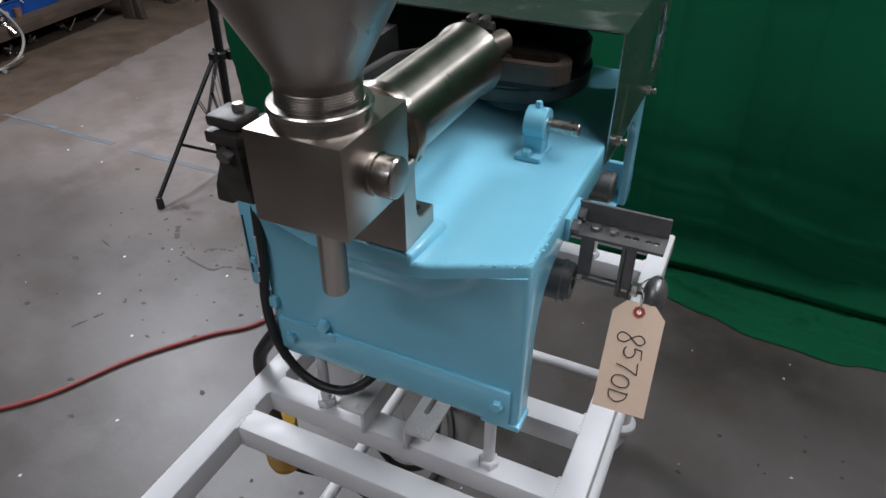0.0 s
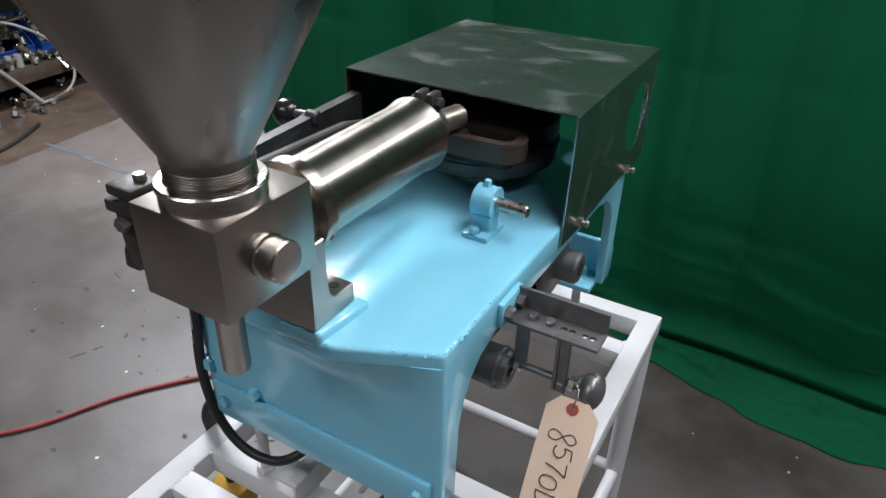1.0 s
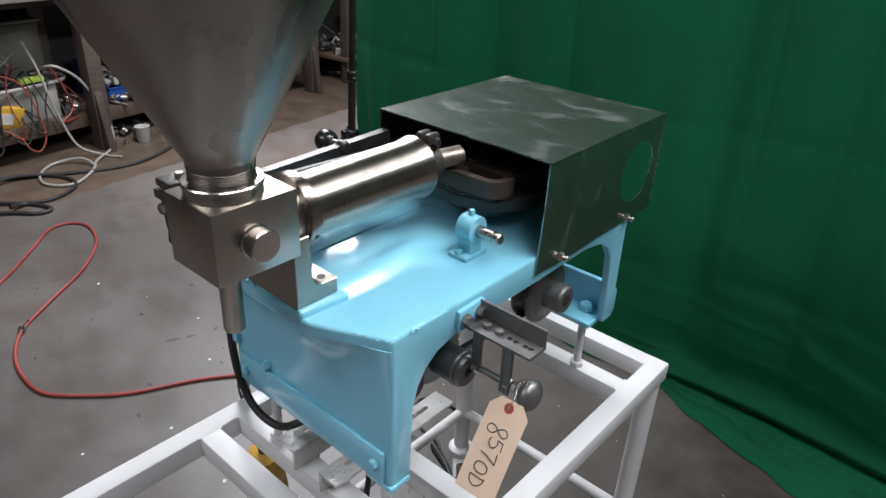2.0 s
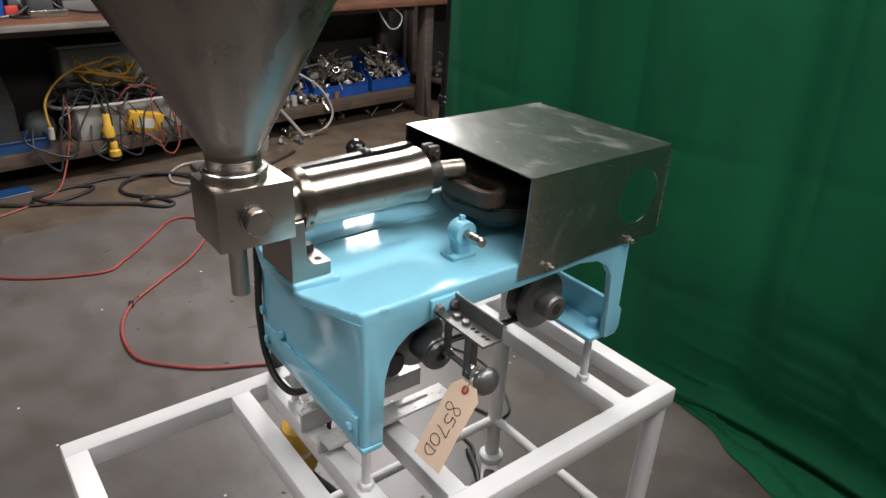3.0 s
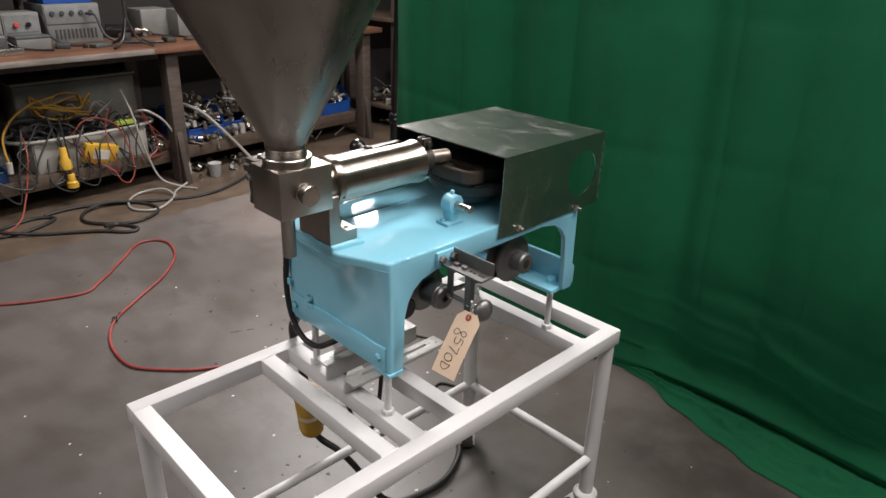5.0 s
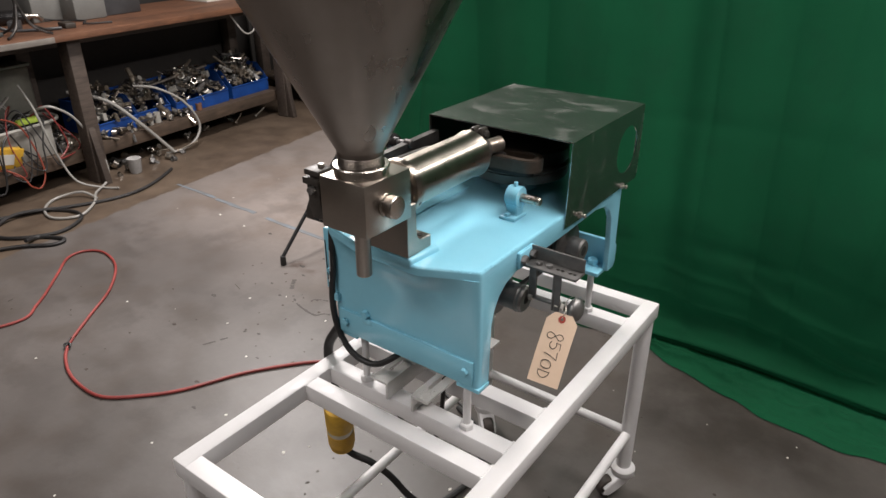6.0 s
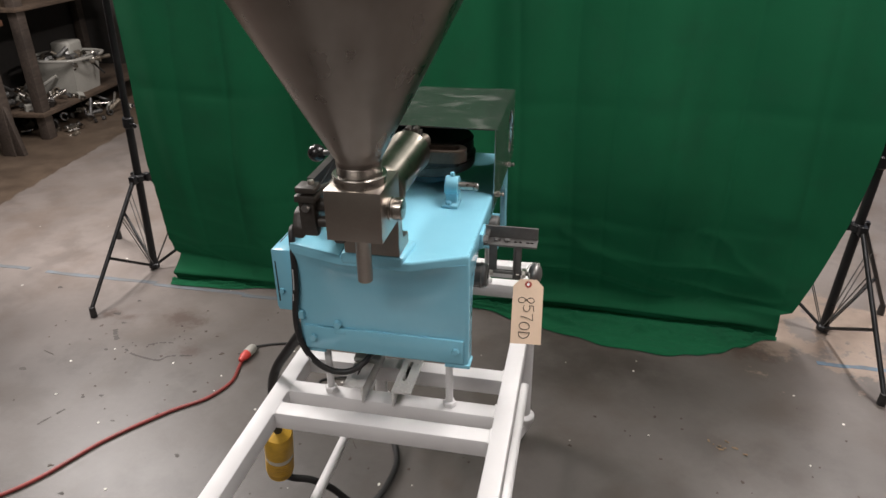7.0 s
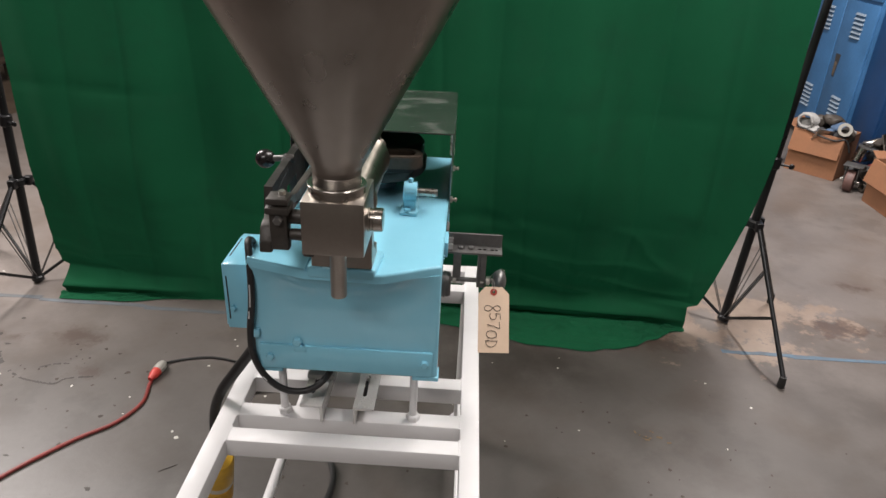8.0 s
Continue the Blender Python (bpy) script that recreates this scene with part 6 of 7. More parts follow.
def build_bench_top():
    build_instrument()
    build_enclosure(0.36, 0.60, 0.14, 0.345, BT, 0.2, "grey electronic box with knobs on the bench", 3)
    build_enclosure(0.42, 0.62, 0.37, 0.565, BT, 0.19, "grey electronic box with a red knob", 2)
    t = bthing("small_box", "pale grey small plastic box on the bench", "box", "", 0.36, 0.47, BT)
    bpart("body", box(bm_new(), 0.30, 0.405, 0.38, 0.56, BT, BT + 0.062, 0.004), M_BEIGE, t)
    bpart("lid", box(bm_new(), 0.297, 0.408, 0.377, 0.563, BT + 0.0622, BT + 0.075, 0.003), M_GREYBOX, t)
    open_bin(0.28, 0.50, -0.16, 0.10, BT, 0.125, M_BLUEBIN, "storage_bin", "blue plastic storage bin on the workbench", "bin", "blue bins", 0.85)
    open_bin(0.30, 0.55, -0.50, -0.22, BT, 0.15, M_BLUEBIN, "storage_bin", "blue plastic storage bin on the workbench", "bin", "blue bins", 0.7)
    t = bthing("black_power_tool", "black adaptor lump lying on the bench", "adaptor", "", 0.32, 0.24, BT)
    bm = box(bm_new(), 0.24, 0.33, 0.19, 0.32, BT, BT + 0.10, 0.02, 3)
    bpart("body", bm, M_DARKBOX, t)
    bpart("flex", cord(bm_new(), [(0.25, 0.2, BT + 0.05), (0.22, 0.14, BT + 0.02), (0.2, 0.10, BT + 0.008), (0.16, 0.16, BT + 0.008), (0.2, 0.22, BT + 0.008)], 0.006, 8, 5), M_BLACK, t)
    t = bthing("small_motor", "black cylindrical motor with a chrome fitting", "motor", "", 0.55, 1.12, BT)
    bm = rod(bm_new(), (0.60, 1.02, BT + 0.042), (0.52, 1.17, BT + 0.042), 0.04, 28, 0.006)
    bpart("body", bm, M_BLACKGLOSS, t)
    bpart("nose", rod(bm_new(), (0.52, 1.17, BT + 0.042), (0.505, 1.20, BT + 0.042), 0.022, 20, 0.004), M_CYL, t)
    bpart("elbow", cord(bm_new(), [(0.505, 1.20, BT + 0.042), (0.49, 1.235, BT + 0.04), (0.49, 1.26, BT + 0.018)], 0.014, 12, 4), M_CYL, t)
    t = bthing("wire_stand", "small grey wire stand on the bench edge", "stand", "", 0.12, 0.9, BT)
    bm = bm_new()
    for dx, dy in ((-0.08, -0.13), (0.12, -0.06), (0.02, 0.17), (-0.10, 0.10)):
        cord(bm, [(0.14, 0.93, BT + 0.17), (0.14 + dx * 0.3, 0.93 + dy * 0.3, BT + 0.06), (0.14 + dx * 0.7, 0.93 + dy * 0.7, BT + 0.02), (0.14 + dx, 0.93 + dy, BT + 0.008)], 0.007, 8, 4)
    rod(bm, (0.14, 0.93, BT + 0.15), (0.14, 0.93, BT + 0.27), 0.010, 10)
    bpart("legs", bm, M_DARKSTEEL, t)
    for w, s, dz in ((0.58, 1.32, 0.0), (0.45, 1.5, 0.0)):
        t = bthing("paper_pack", "grey paper wrapped pack standing on the bench", "paper pack", "paper packs", w, s, BT)
        bpart("pack", box(bm_new(), w - 0.09, w + 0.09, s - 0.11, s + 0.10, BT, BT + 0.17, 0.01), M_BEIGE, t)
    t = bthing("dark_case", "dark green metal case standing on the bench", "case", "", 0.5, 1.75, BT)
    bpart("body", box(bm_new(), 0.4, 0.66, 1.62, 1.88, BT, BT + 0.2, 0.008), M_DARKBOX, t)
    bpart("clasp", box(bm_new(), 0.392, 0.4002, 1.72, 1.76, BT + 0.12, BT + 0.16, 0.002), M_BOLT, t)
    t = bthing("white_carton", "pale carton near the end of the bench", "carton", "", 0.5, 2.6, BT)
    bpart("body", box(bm_new(), 0.38, 0.62, 2.42, 2.80, BT, BT + 0.17, 0.004), M_PAPER, t)
    bpart("tape", box(bm_new(), 0.3785, 0.6215, 2.58, 2.62, BT + 0.1, BT + 0.1715, 0.0005, 1), M_CARD, t)
    # wires trailing over the instruments
    wires = ((M_BLACK, 0.006, [(0.55, 0.30, BT + 0.205), (0.42, 0.32, BT + 0.208), (0.345, 0.33, BT + 0.19), (0.325, 0.31, BT + 0.10), (0.30, 0.36, BT + 0.03), (0.24, 0.45, BT + 0.01), (0.18, 0.52, BT + 0.01)]),
             (M_WHITECORD, 0.004, [(0.352, 0.17, BT + 0.14), (0.31, 0.16, BT + 0.10), (0.30, 0.19, BT + 0.03), (0.27, 0.15, BT + 0.01), (0.22, 0.06, BT + 0.006)]),
             (M_BLACK, 0.007, [(0.60, 0.60, BT + 0.19), (0.43, 0.585, BT + 0.17), (0.40, 0.60, BT + 0.06), (0.34, 0.66, BT + 0.012), (0.28, 0.74, BT + 0.008), (0.22, 0.70, BT + 0.008)]),
             (M_DARKBOX, 0.008, [(0.42, 0.83, BT + 0.17), (0.36, 0.86, BT + 0.16), (0.33, 0.88, BT + 0.06), (0.30, 0.95, BT + 0.012), (0.22, 1.04, BT + 0.009), (0.16, 1.16, BT + 0.009)]),
             (M_BLACK, 0.005, [(0.50, 1.26, BT + 0.02), (0.42, 1.34, BT + 0.008), (0.30, 1.40, BT + 0.008), (0.20, 1.33, BT + 0.008), (0.12, 1.45, BT + 0.008)]))
    for mt, r, pts in wires:
        t = bthing("loose_wire", "loose wire trailing over the cluttered bench", "wire", "bench wires", *pts[0])
        bpart("wire", cord(bm_new(), pts, r, 8, 6), mt, t)
    for w, s, dw, ds, hgt, mt, turned in ((0.30, 0.62, 0.05, 0.035, 0.03, M_DARKBOX, 20), (0.22, 0.80, 0.03, 0.06, 0.022, M_GREYBOX, -15), (0.36, 1.02, 0.04, 0.03, 0.05, M_DARKBOX, 40), (0.20, 1.22, 0.05, 0.03, 0.03, M_BROWNBOX, 10)):
        t = bthing("small_part", "small dark part lying on the cluttered bench", "bench part", "bench parts", w, s, BT)
        bpart("body", box(bm_new(), -dw, dw, -ds, ds, 0.0, hgt, 0.006, 2, Matrix.Translation((w, s, BT)) @ Matrix.Rotation(radians(turned), 4, "Z")), mt, t)
    t = bthing("steel_bar", "short square steel bar lying on the bench", "steel bar", "", 0.2, 0.55, BT)
    bpart("bar", box(bm_new(), 0.16, 0.20, 0.18, 0.36, BT, BT + 0.036, 0.003), M_CYL, t)
    t = bthing("bench_riser", "dusty wooden riser shelf standing on the bench", "shelf", "", 0.6, 0.0, BT)
    bpart("board", box(bm_new(), 0.50, 0.70, -1.2, 0.575, 1.13, 1.15, 0.003), M_GREYWOOD, t)
    for s in (-1.15, -0.3, 0.545):
        bpart("support", box(bm_new(), 0.62, 0.69, s, s + 0.025, BT, 1.1298, 0.003), M_DARKWOOD, t)
    t = bthing("red_tool_case", "red plastic tool case on the riser shelf", "case", "", 0.6, 0.05, 1.15)
    bpart("body", box(bm_new(), 0.52, 0.66, -0.12, 0.16, 1.1505, 1.24, 0.01), M_REDPL, t)
    # heap of red leads behind the bin, and a pale cover strip leaning over it
    q = random.Random(44)
    pts = [(0.57 + 0.05 * math.cos(0.9 * i) + q.uniform(-0.012, 0.012), -0.03 + 0.11 * math.sin(0.9 * i) + q.uniform(-0.03, 0.03), BT + 0.008 + 0.2 * q.random() * (i % 8) / 8) for i in range(60)]
    t = bthing("red_leads", "tangled heap of red leads on the bench", "cable", "", 0.57, -0.03, BT)
    bpart("lead", cord(bm_new(), pts, 0.005, 7, 4), M_REDCORD, t)
    t = bthing("cover_strip", "pale plastic cover strip leaning on a blue bin", "strip", "", 0.33, 0.0, BT + 0.12)
    bpart("strip", prism(bm_new(), [(-0.17, BT + 0.126), (-0.165, BT + 0.146), (0.165, BT + 0.318), (0.17, BT + 0.298), (0.10, BT + 0.252)], "x", 0.325, 0.350, 0.002, 1), M_BEIGE, t)
    t = bthing("red_clamp", "small red clamp lying on the bench", "clamp", "", 0.3, 0.14, BT)
    bpart("jaw", box(bm_new(), 0.27, 0.29, 0.10, 0.16, BT + 0.0, BT + 0.05, 0.006), M_REDPL, t)
    # wire draped over the front
    t = bthing("white_wire", "white wire drooping over the bench edge", "wire", "", 0.0, 0.05, 0.8)
    bpart("wire", cord(bm_new(), [(0.31, -0.44, BT + 0.155), (0.18, -0.38, BT + 0.150), (0.04, -0.29, BT + 0.115), (-0.020, -0.19, 0.945), (-0.024, -0.095, 0.865), (-0.024, -0.07, 0.795), (-0.024, -0.10, 0.715), (-0.022, -0.22, 0.70), (-0.02, -0.42, 0.72)], 0.0045, 8, 6), M_WHITECORD, t)
    t = bthing("white_wire", "white wire hanging in a loop under the bench", "wire", "", 0.0, 2.3, 0.7)
    bpart("wire", cord(bm_new(), [(0.055, 2.44, 0.833), (0.03, 2.51, 0.77), (0.025, 2.48, 0.70), (0.03, 2.41, 0.69), (0.05, 2.36, 0.75), (0.1, 2.34, 0.833)], 0.0055, 8, 6), M_WHITECORD, t)


def build_bench_shelf():
    z = 0.1955
    # large frosted tote behind the tub
    t = bthing("plastic_tote", "large frosted plastic tote on the lower shelf", "tote", "", 0.5, 0.78, z)
    bpart("body", box(bm_new(), 0.46, 0.665, 0.36, 1.09, z, 0.66, 0.02, 3), M_TOTE, t)
    bpart("lid", box(bm_new(), 0.445, 0.675, 0.345, 1.095, 0.6602, 0.676, 0.006, 2), M_GREENPL, t, "greenish frosted rim")
    # white tub with cables
    t = bthing("cable_tub", "white plastic tub heaped with tangled cables", "tub", "", 0.33, 0.66, z)
    bpart("base", box(bm_new(), 0.23, 0.45, 0.33, 0.99, z, z + 0.008, 0.003), M_WHITEPL, t)
    for nm, a in (("front", (0.222, 0.23, 0.325, 0.995)), ("back", (0.45, 0.458, 0.325, 0.995))):
        bpart(nm, box(bm_new(), *a, z, 0.385, 0.003), M_WHITEPL, t)
    for s in (0.322, 0.992):
        bpart("end", box(bm_new(), 0.2305, 0.4495, s - 0.004, s + 0.004, z, 0.385, 0.003), M_WHITEPL, t)
    bm = cord(bm_new(), [(0.218, 0.31, 0.386), (0.462, 0.31, 0.386), (0.462, 1.005, 0.386), (0.218, 1.005, 0.386)], 0.010, 8, 6, True)
    bpart("rim", bm, M_WHITEPL, t)
    # tangles of cable: many loops of several colours
    rng = random.Random(21)

    def tangle(name, label, material, w, s, z0, rx, ry, rz, r, loops, seed):
        q = random.Random(seed)
        pts = []
        for i in range(loops * 7):
            a = 2 * math.pi * i / 7
            k = 1 + 0.25 * q.uniform(-1, 1)
            pts.append((w + rx * k * math.cos(a) + q.uniform(-0.02, 0.02), s + ry * k * math.sin(a) + q.uniform(-0.03, 0.03), z0 + rz * q.uniform(0, 1)))
        tt = bthing(name, label, "cable", "tangled cables", w, s, z0)
        bpart("cable", cord(bm_new(), pts, r, 7, 5), material, tt)
    tangle("cable_coil", "tangled black cable heaped in a tub", M_BLACK, 0.34, 0.55, 0.30, 0.075, 0.17, 0.17, 0.008, 6, 1)
    tangle("cable_coil", "tangled black cable heaped in a tub", M_BLACK, 0.34, 0.80, 0.30, 0.075, 0.15, 0.14, 0.007, 5, 2)
    tangle("cable_coil", "dark grey cable coil on the shelf clutter", M_DARKBOX, 0.34, 0.42, 0.38, 0.08, 0.13, 0.10, 0.006, 4, 5)
    tangle("cable_coil", "yellow cable coil lying on the cable tub", M_YCORD, 0.33, 0.56, 0.47, 0.07, 0.15, 0.13, 0.0062, 4, 3)
    tangle("cable_coil", "white cable coil lying on the cable tub", M_WHITECORD, 0.33, 0.70, 0.44, 0.06, 0.11, 0.12, 0.006, 2, 4)
    rngc = random.Random(91)
    for k in range(12):
        s0 = rngc.uniform(0.30, 1.02)
        s1 = s0 + rngc.uniform(-0.22, 0.22)
        pts = [(0.30, s0, 0.40), (0.24, s0 + 0.02, rngc.uniform(0.42, 0.52)), (0.20, (s0 + s1) / 2, rngc.uniform(0.36, 0.5)), (0.17, s1, rngc.uniform(0.2, 0.34)), (0.15, s1 + rngc.uniform(-0.1, 0.1), rngc.uniform(0.10, 0.2)), (0.20, s1 + rngc.uniform(-0.15, 0.15), 0.22), (0.3, s0 + rngc.uniform(-0.1, 0.2), 0.42)]
        t = bthing("loose_lead", "thin loose lead trailing from the cable tub", "cable", "tangled cables", 0.2, s0, 0.3)
        bpart("lead", cord(bm_new(), pts, rngc.uniform(0.003, 0.005), 7, 6), rngc.choice((M_BLACK, M_BLACK, M_BLACK, M_BLACK, M_DARKBOX, M_REDCORD)), t)
    for k in range(0, 9, 2):
        s0 = 0.26 + 0.085 * k
        drop = rngc.uniform(0.06, 0.16)
        far = s0 + rngc.uniform(0.15, 0.42) * (1 if k % 2 else -1)
        pts = [(0.30, s0, 0.42), (0.21, s0 + 0.01, rngc.uniform(0.40, 0.46)), (0.16, s0 * 0.7 + far * 0.3, rngc.uniform(0.24, 0.34)), (0.13, (s0 + far) / 2, drop), (0.15, far, drop + rngc.uniform(0.05, 0.14)), (0.24, far + 0.03, 0.30)]
        t = bthing("black_lead", "black lead drooping over the edge of the tub", "cable", "tangled cables", 0.2, s0, 0.3)
        bpart("lead", cord(bm_new(), pts, rngc.uniform(0.0045, 0.0075), 8, 6), M_BLACK, t)
    t = bthing("yellow_cable", "yellow cable trailing down from the tub", "cable", "tangled cables", 0.2, 0.25, 0.4)
    bpart("cable", cord(bm_new(), [(0.33, 0.52, 0.60), (0.30, 0.38, 0.58), (0.25, 0.26, 0.53), (0.21, 0.18, 0.45), (0.19, 0.165, 0.37), (0.18, 0.17, 0.31)], 0.0065, 8, 6), M_YCORD, t)
    bpart("plug", rod(bm_new(), (0.18, 0.17, 0.312), (0.175, 0.165, 0.245), 0.016, 14, 0.004), M_WHITEPL, t, "white plug end")
    t = bthing("orange_cord", "orange cord hanging in a loop from the tub", "cord", "tangled cables", 0.18, 0.7, 0.3)
    bpart("cord", cord(bm_new(), [(0.28, 0.46, 0.36), (0.21, 0.54, 0.40), (0.19, 0.60, 0.465), (0.19, 0.69, 0.475), (0.185, 0.80, 0.41), (0.16, 0.845, 0.25), (0.14, 0.845, 0.13), (0.13, 0.80, 0.065), (0.12, 0.745, 0.09), (0.14, 0.72, 0.15), (0.16, 0.66, 0.20), (0.17, 0.60, 0.23), (0.2, 0.55, 0.36), (0.24, 0.62, 0.40)], 0.0046, 8, 6), M_ORANGE, t)
    t = bthing("red_cable", "red cord running down from the shelf to the floor", "cord", "tangled cables", 0.1, 0.2, 0.2)
    bpart("cord", cord(bm_new(), [(0.3, 0.30, 0.45), (0.18, 0.27, 0.34), (0.16, 0.24, 0.22), (0.12, 0.19, 0.10), (0.03, 0.10, 0.01), (-0.1, -0.1, 0.007), (-0.15, -0.35, 0.007), (0.0, -0.7, 0.007)], 0.0046, 8, 6), M_ORANGE, t)
    for w, s, z0, z1 in ((0.17, 0.455, 0.345, 0.21), (0.145, 0.465, 0.19, 0.105)):
        t = bthing("yellow_connector", "yellow locking connector hanging by its cord", "connector", "yellow connectors", w, s, z1)
        bpart("body", lathe(bm_new(), [(0.016, 0), (0.020, 0.006), (0.022, (z0 - z1) * 0.5), (0.031, (z0 - z1) * 0.6), (0.033, (z0 - z1) * 0.95), (0.028, z0 - z1)], (w, s, z0), (w + 0.002, s + 0.012, z0 - 1), 22), M_YELLOW, t)
        bpart("lead", cord(bm_new(), [(w, s, z0 - 0.005), (w + 0.01, s - 0.005, z0 + 0.05), (w + 0.08, s + 0.03, z0 + 0.09)], 0.007, 8, 5), M_BLACK, t)
    t = bthing("yellow_carton", "small yellow printed carton tipped on the shelf edge", "carton", "", 0.18, 0.67, 0.25)
    turn = Matrix.Translation((0.195, 0.675, 0.262)) @ Euler((radians(-14), radians(-12), 0)).to_matrix().to_4x4()
    bpart("body", box(bm_new(), -0.02, 0.02, -0.10, 0.10, -0.058, 0.058, 0.003, 2, turn), M_YELLOW, t)
    bpart("label", box(bm_new(), -0.0212, -0.0201, -0.05, 0.05, -0.032, 0.028, 0.0003, 1, turn), M_PAPER, t, "white paper label")
    t = bthing("lime_block", "lime green plastic strip on the tub rim", "plastic strip", "", 0.25, 0.88, 0.4)
    bpart("strip", box(bm_new(), 0.225, 0.27, 0.82, 0.945, 0.397, 0.425, 0.004), M_LIME, t)
    # hoses
    t = bthing("white_hose", "white plastic hose looping down to the floor", "hose", "hoses", 0.0, 0.9, 0.2)
    pts = [(0.28, 0.93, 0.44), (0.16, 0.93, 0.485), (0.11, 0.97, 0.485), (0.10, 1.07, 0.40), (0.08, 1.15, 0.23), (0.06, 1.175, 0.10), (0.02, 1.13, 0.02), (-0.08, 0.98, 0.012), (-0.20, 0.88, 0.010), (-0.29, 0.73, 0.010), (-0.20, 0.64, 0.010), (-0.06, 0.68, 0.010), (0.04, 0.80, 0.010), (-0.03, 0.92, 0.028), (-0.16, 0.93, 0.012)]
    bpart("hose", cord(bm_new(), pts, 0.0072, 9, 6), M_WHITECORD, t)
    t = bthing("white_hose", "white plastic hose hanging from the shelf", "hose", "hoses", 0.05, 0.9, 0.2)
    bpart("hose", cord(bm_new(), [(0.2, 0.86, 0.62), (0.15, 0.88, 0.5), (0.13, 0.90, 0.36), (0.11, 0.93, 0.2), (0.06, 0.97, 0.06), (-0.04, 1.06, 0.010), (-0.12, 1.10, 0.010)], 0.0065, 8, 6), M_WHITECORD, t)
    # left end clutter
    t = bthing("brown_case", "brown metal instrument case on the lower shelf", "case", "", 0.4, -0.1, z)
    bpart("body", prism(bm_new(), [(0.30, z), (0.62, z), (0.62, 0.56), (0.44, 0.56), (0.30, 0.42)], "y", -0.42, 0.05, 0.006), M_BROWNBOX, t)
    bpart("panel", box(bm_new(), 0.2965, 0.2995, -0.40, 0.03, z + 0.03, 0.40, 0.001, 1), M_DARKBOX, t)
    open_bin(0.20, 0.34, -0.42, 0.16, z, 0.075, M_DIMBLUE, "storage_tray", "long low blue plastic tray on the shelf edge", "tray", "blue bins", 0.85)
    t = bthing("round_lamp", "dusty grey round lamp head on the shelf", "lamp", "", 0.36, 0.15, z)
    bpart("dome", lathe(bm_new(), [(0.03, 0), (0.07, 0.02), (0.085, 0.06), (0.08, 0.11), (0.05, 0.15), (0.02, 0.165)], (0.38, 0.165, z), (0.37, 0.16, 1), 24), M_GREYBOX, t)
    # blue bins of fittings
    for s0, s1, w0, n, seed in ((1.30, 1.58, 0.24, 90, 11), (1.60, 1.86, 0.26, 90, 12), (1.90, 2.38, 0.25, 170, 13), (2.42, 2.80, 0.25, 150, 14)):
        open_bin(w0, 0.60, s0, s1, z, 0.2, M_BLUEBIN, "storage_bin", "blue plastic shelf bin full of steel fittings", "bin", "blue bins", 0.45)
        scrap_pile(w0 + 0.03, 0.57, s0 + 0.03, s1 - 0.03, z + 0.06, 0.22, int(n * 1.4), seed, 0.045)
    scrap_pile(0.19, 0.30, 1.24, 2.0, z, 0.05, 80, 15, 0.045)
    scrap_pile(0.20, 0.45, 1.02, 1.09, z, 0.16, 30, 16, 0.04)
    t = bthing("white_pipe", "bent white plastic pipe leaning from the shelf", "pipe", "hoses", 0.1, 1.7, 0.2)
    bpart("pipe", cord(bm_new(), [(0.30, 1.28, 0.47), (0.22, 1.40, 0.40), (0.15, 1.55, 0.22), (0.10, 1.70, 0.02)], 0.011, 10, 5), M_WHITECORD, t)
    t = bthing("white_hose", "white plastic hose hanging in a wide loop", "hose", "hoses", 0.1, 1.85, 0.2)
    bpart("hose", cord(bm_new(), [(0.26, 1.60, 0.46), (0.2, 1.72, 0.43), (0.14, 1.87, 0.32), (0.11, 1.95, 0.16), (0.10, 1.90, 0.06), (0.10, 1.78, 0.02), (0.13, 1.66, 0.015)], 0.008, 9, 6), M_WHITECORD, t)
    for k, (w, s, r, hh, mt) in enumerate(((0.235, 1.72, 0.022, 0.07, M_WHITEPL), (0.225, 1.80, 0.020, 0.06, M_CYL), (0.23, 1.66, 0.018, 0.075, M_WHITEPL), (0.24, 2.08, 0.022, 0.05, M_RUST))):
        t = bthing("pipe_cup", "pale short pipe end standing on the shelf", "pipe end", "pipe ends", w, s, z)
        bpart("cup", pipe(bm_new(), (w, s, z), (w, s, z + hh), r, r * 0.8, 18), mt, t)
    t = bthing("long_conduit", "long pale conduit lying across the shelf clutter", "conduit", "", 0.4, 2.1, 0.45)
    bpart("conduit", rod(bm_new(), (0.36, 1.75, 0.405), (0.38, 2.32, 0.45), 0.010, 12), M_BOLT, t)
    t = bthing("floor_pot", "pale small pot on the floor under the bench", "pot", "", 0.05, 1.32, 0)
    bpart("pot", lathe(bm_new(), [(0.03, 0), (0.035, 0.01), (0.042, 0.09), (0.044, 0.095), (0.038, 0.095)], (0.03, 1.34, 0), (0.03, 1.34, 1), 20), M_CLOTH, t)
    scrap_pile(0.0, 0.35, 1.25, 1.75, 0.0, 0.04, 26, 17, 0.05)
    scrap_pile(0.25, 0.6, 1.9, 2.7, 0.0, 0.05, 40, 18, 0.03)
    # sheet of blue plastic on the floor
    t = bthing("blue_sheet", "blue plastic sheet lying under the bench", "plastic sheet", "", 0.05, 0.0, 0)
    bpart("sheet", prism(bm_new(), [(0.06, -0.6), (0.22, -0.6), (0.24, 0.0), (0.12, 0.02)], "z", 0.0, 0.006, 0.002, 1), M_DIMBLUE, t)


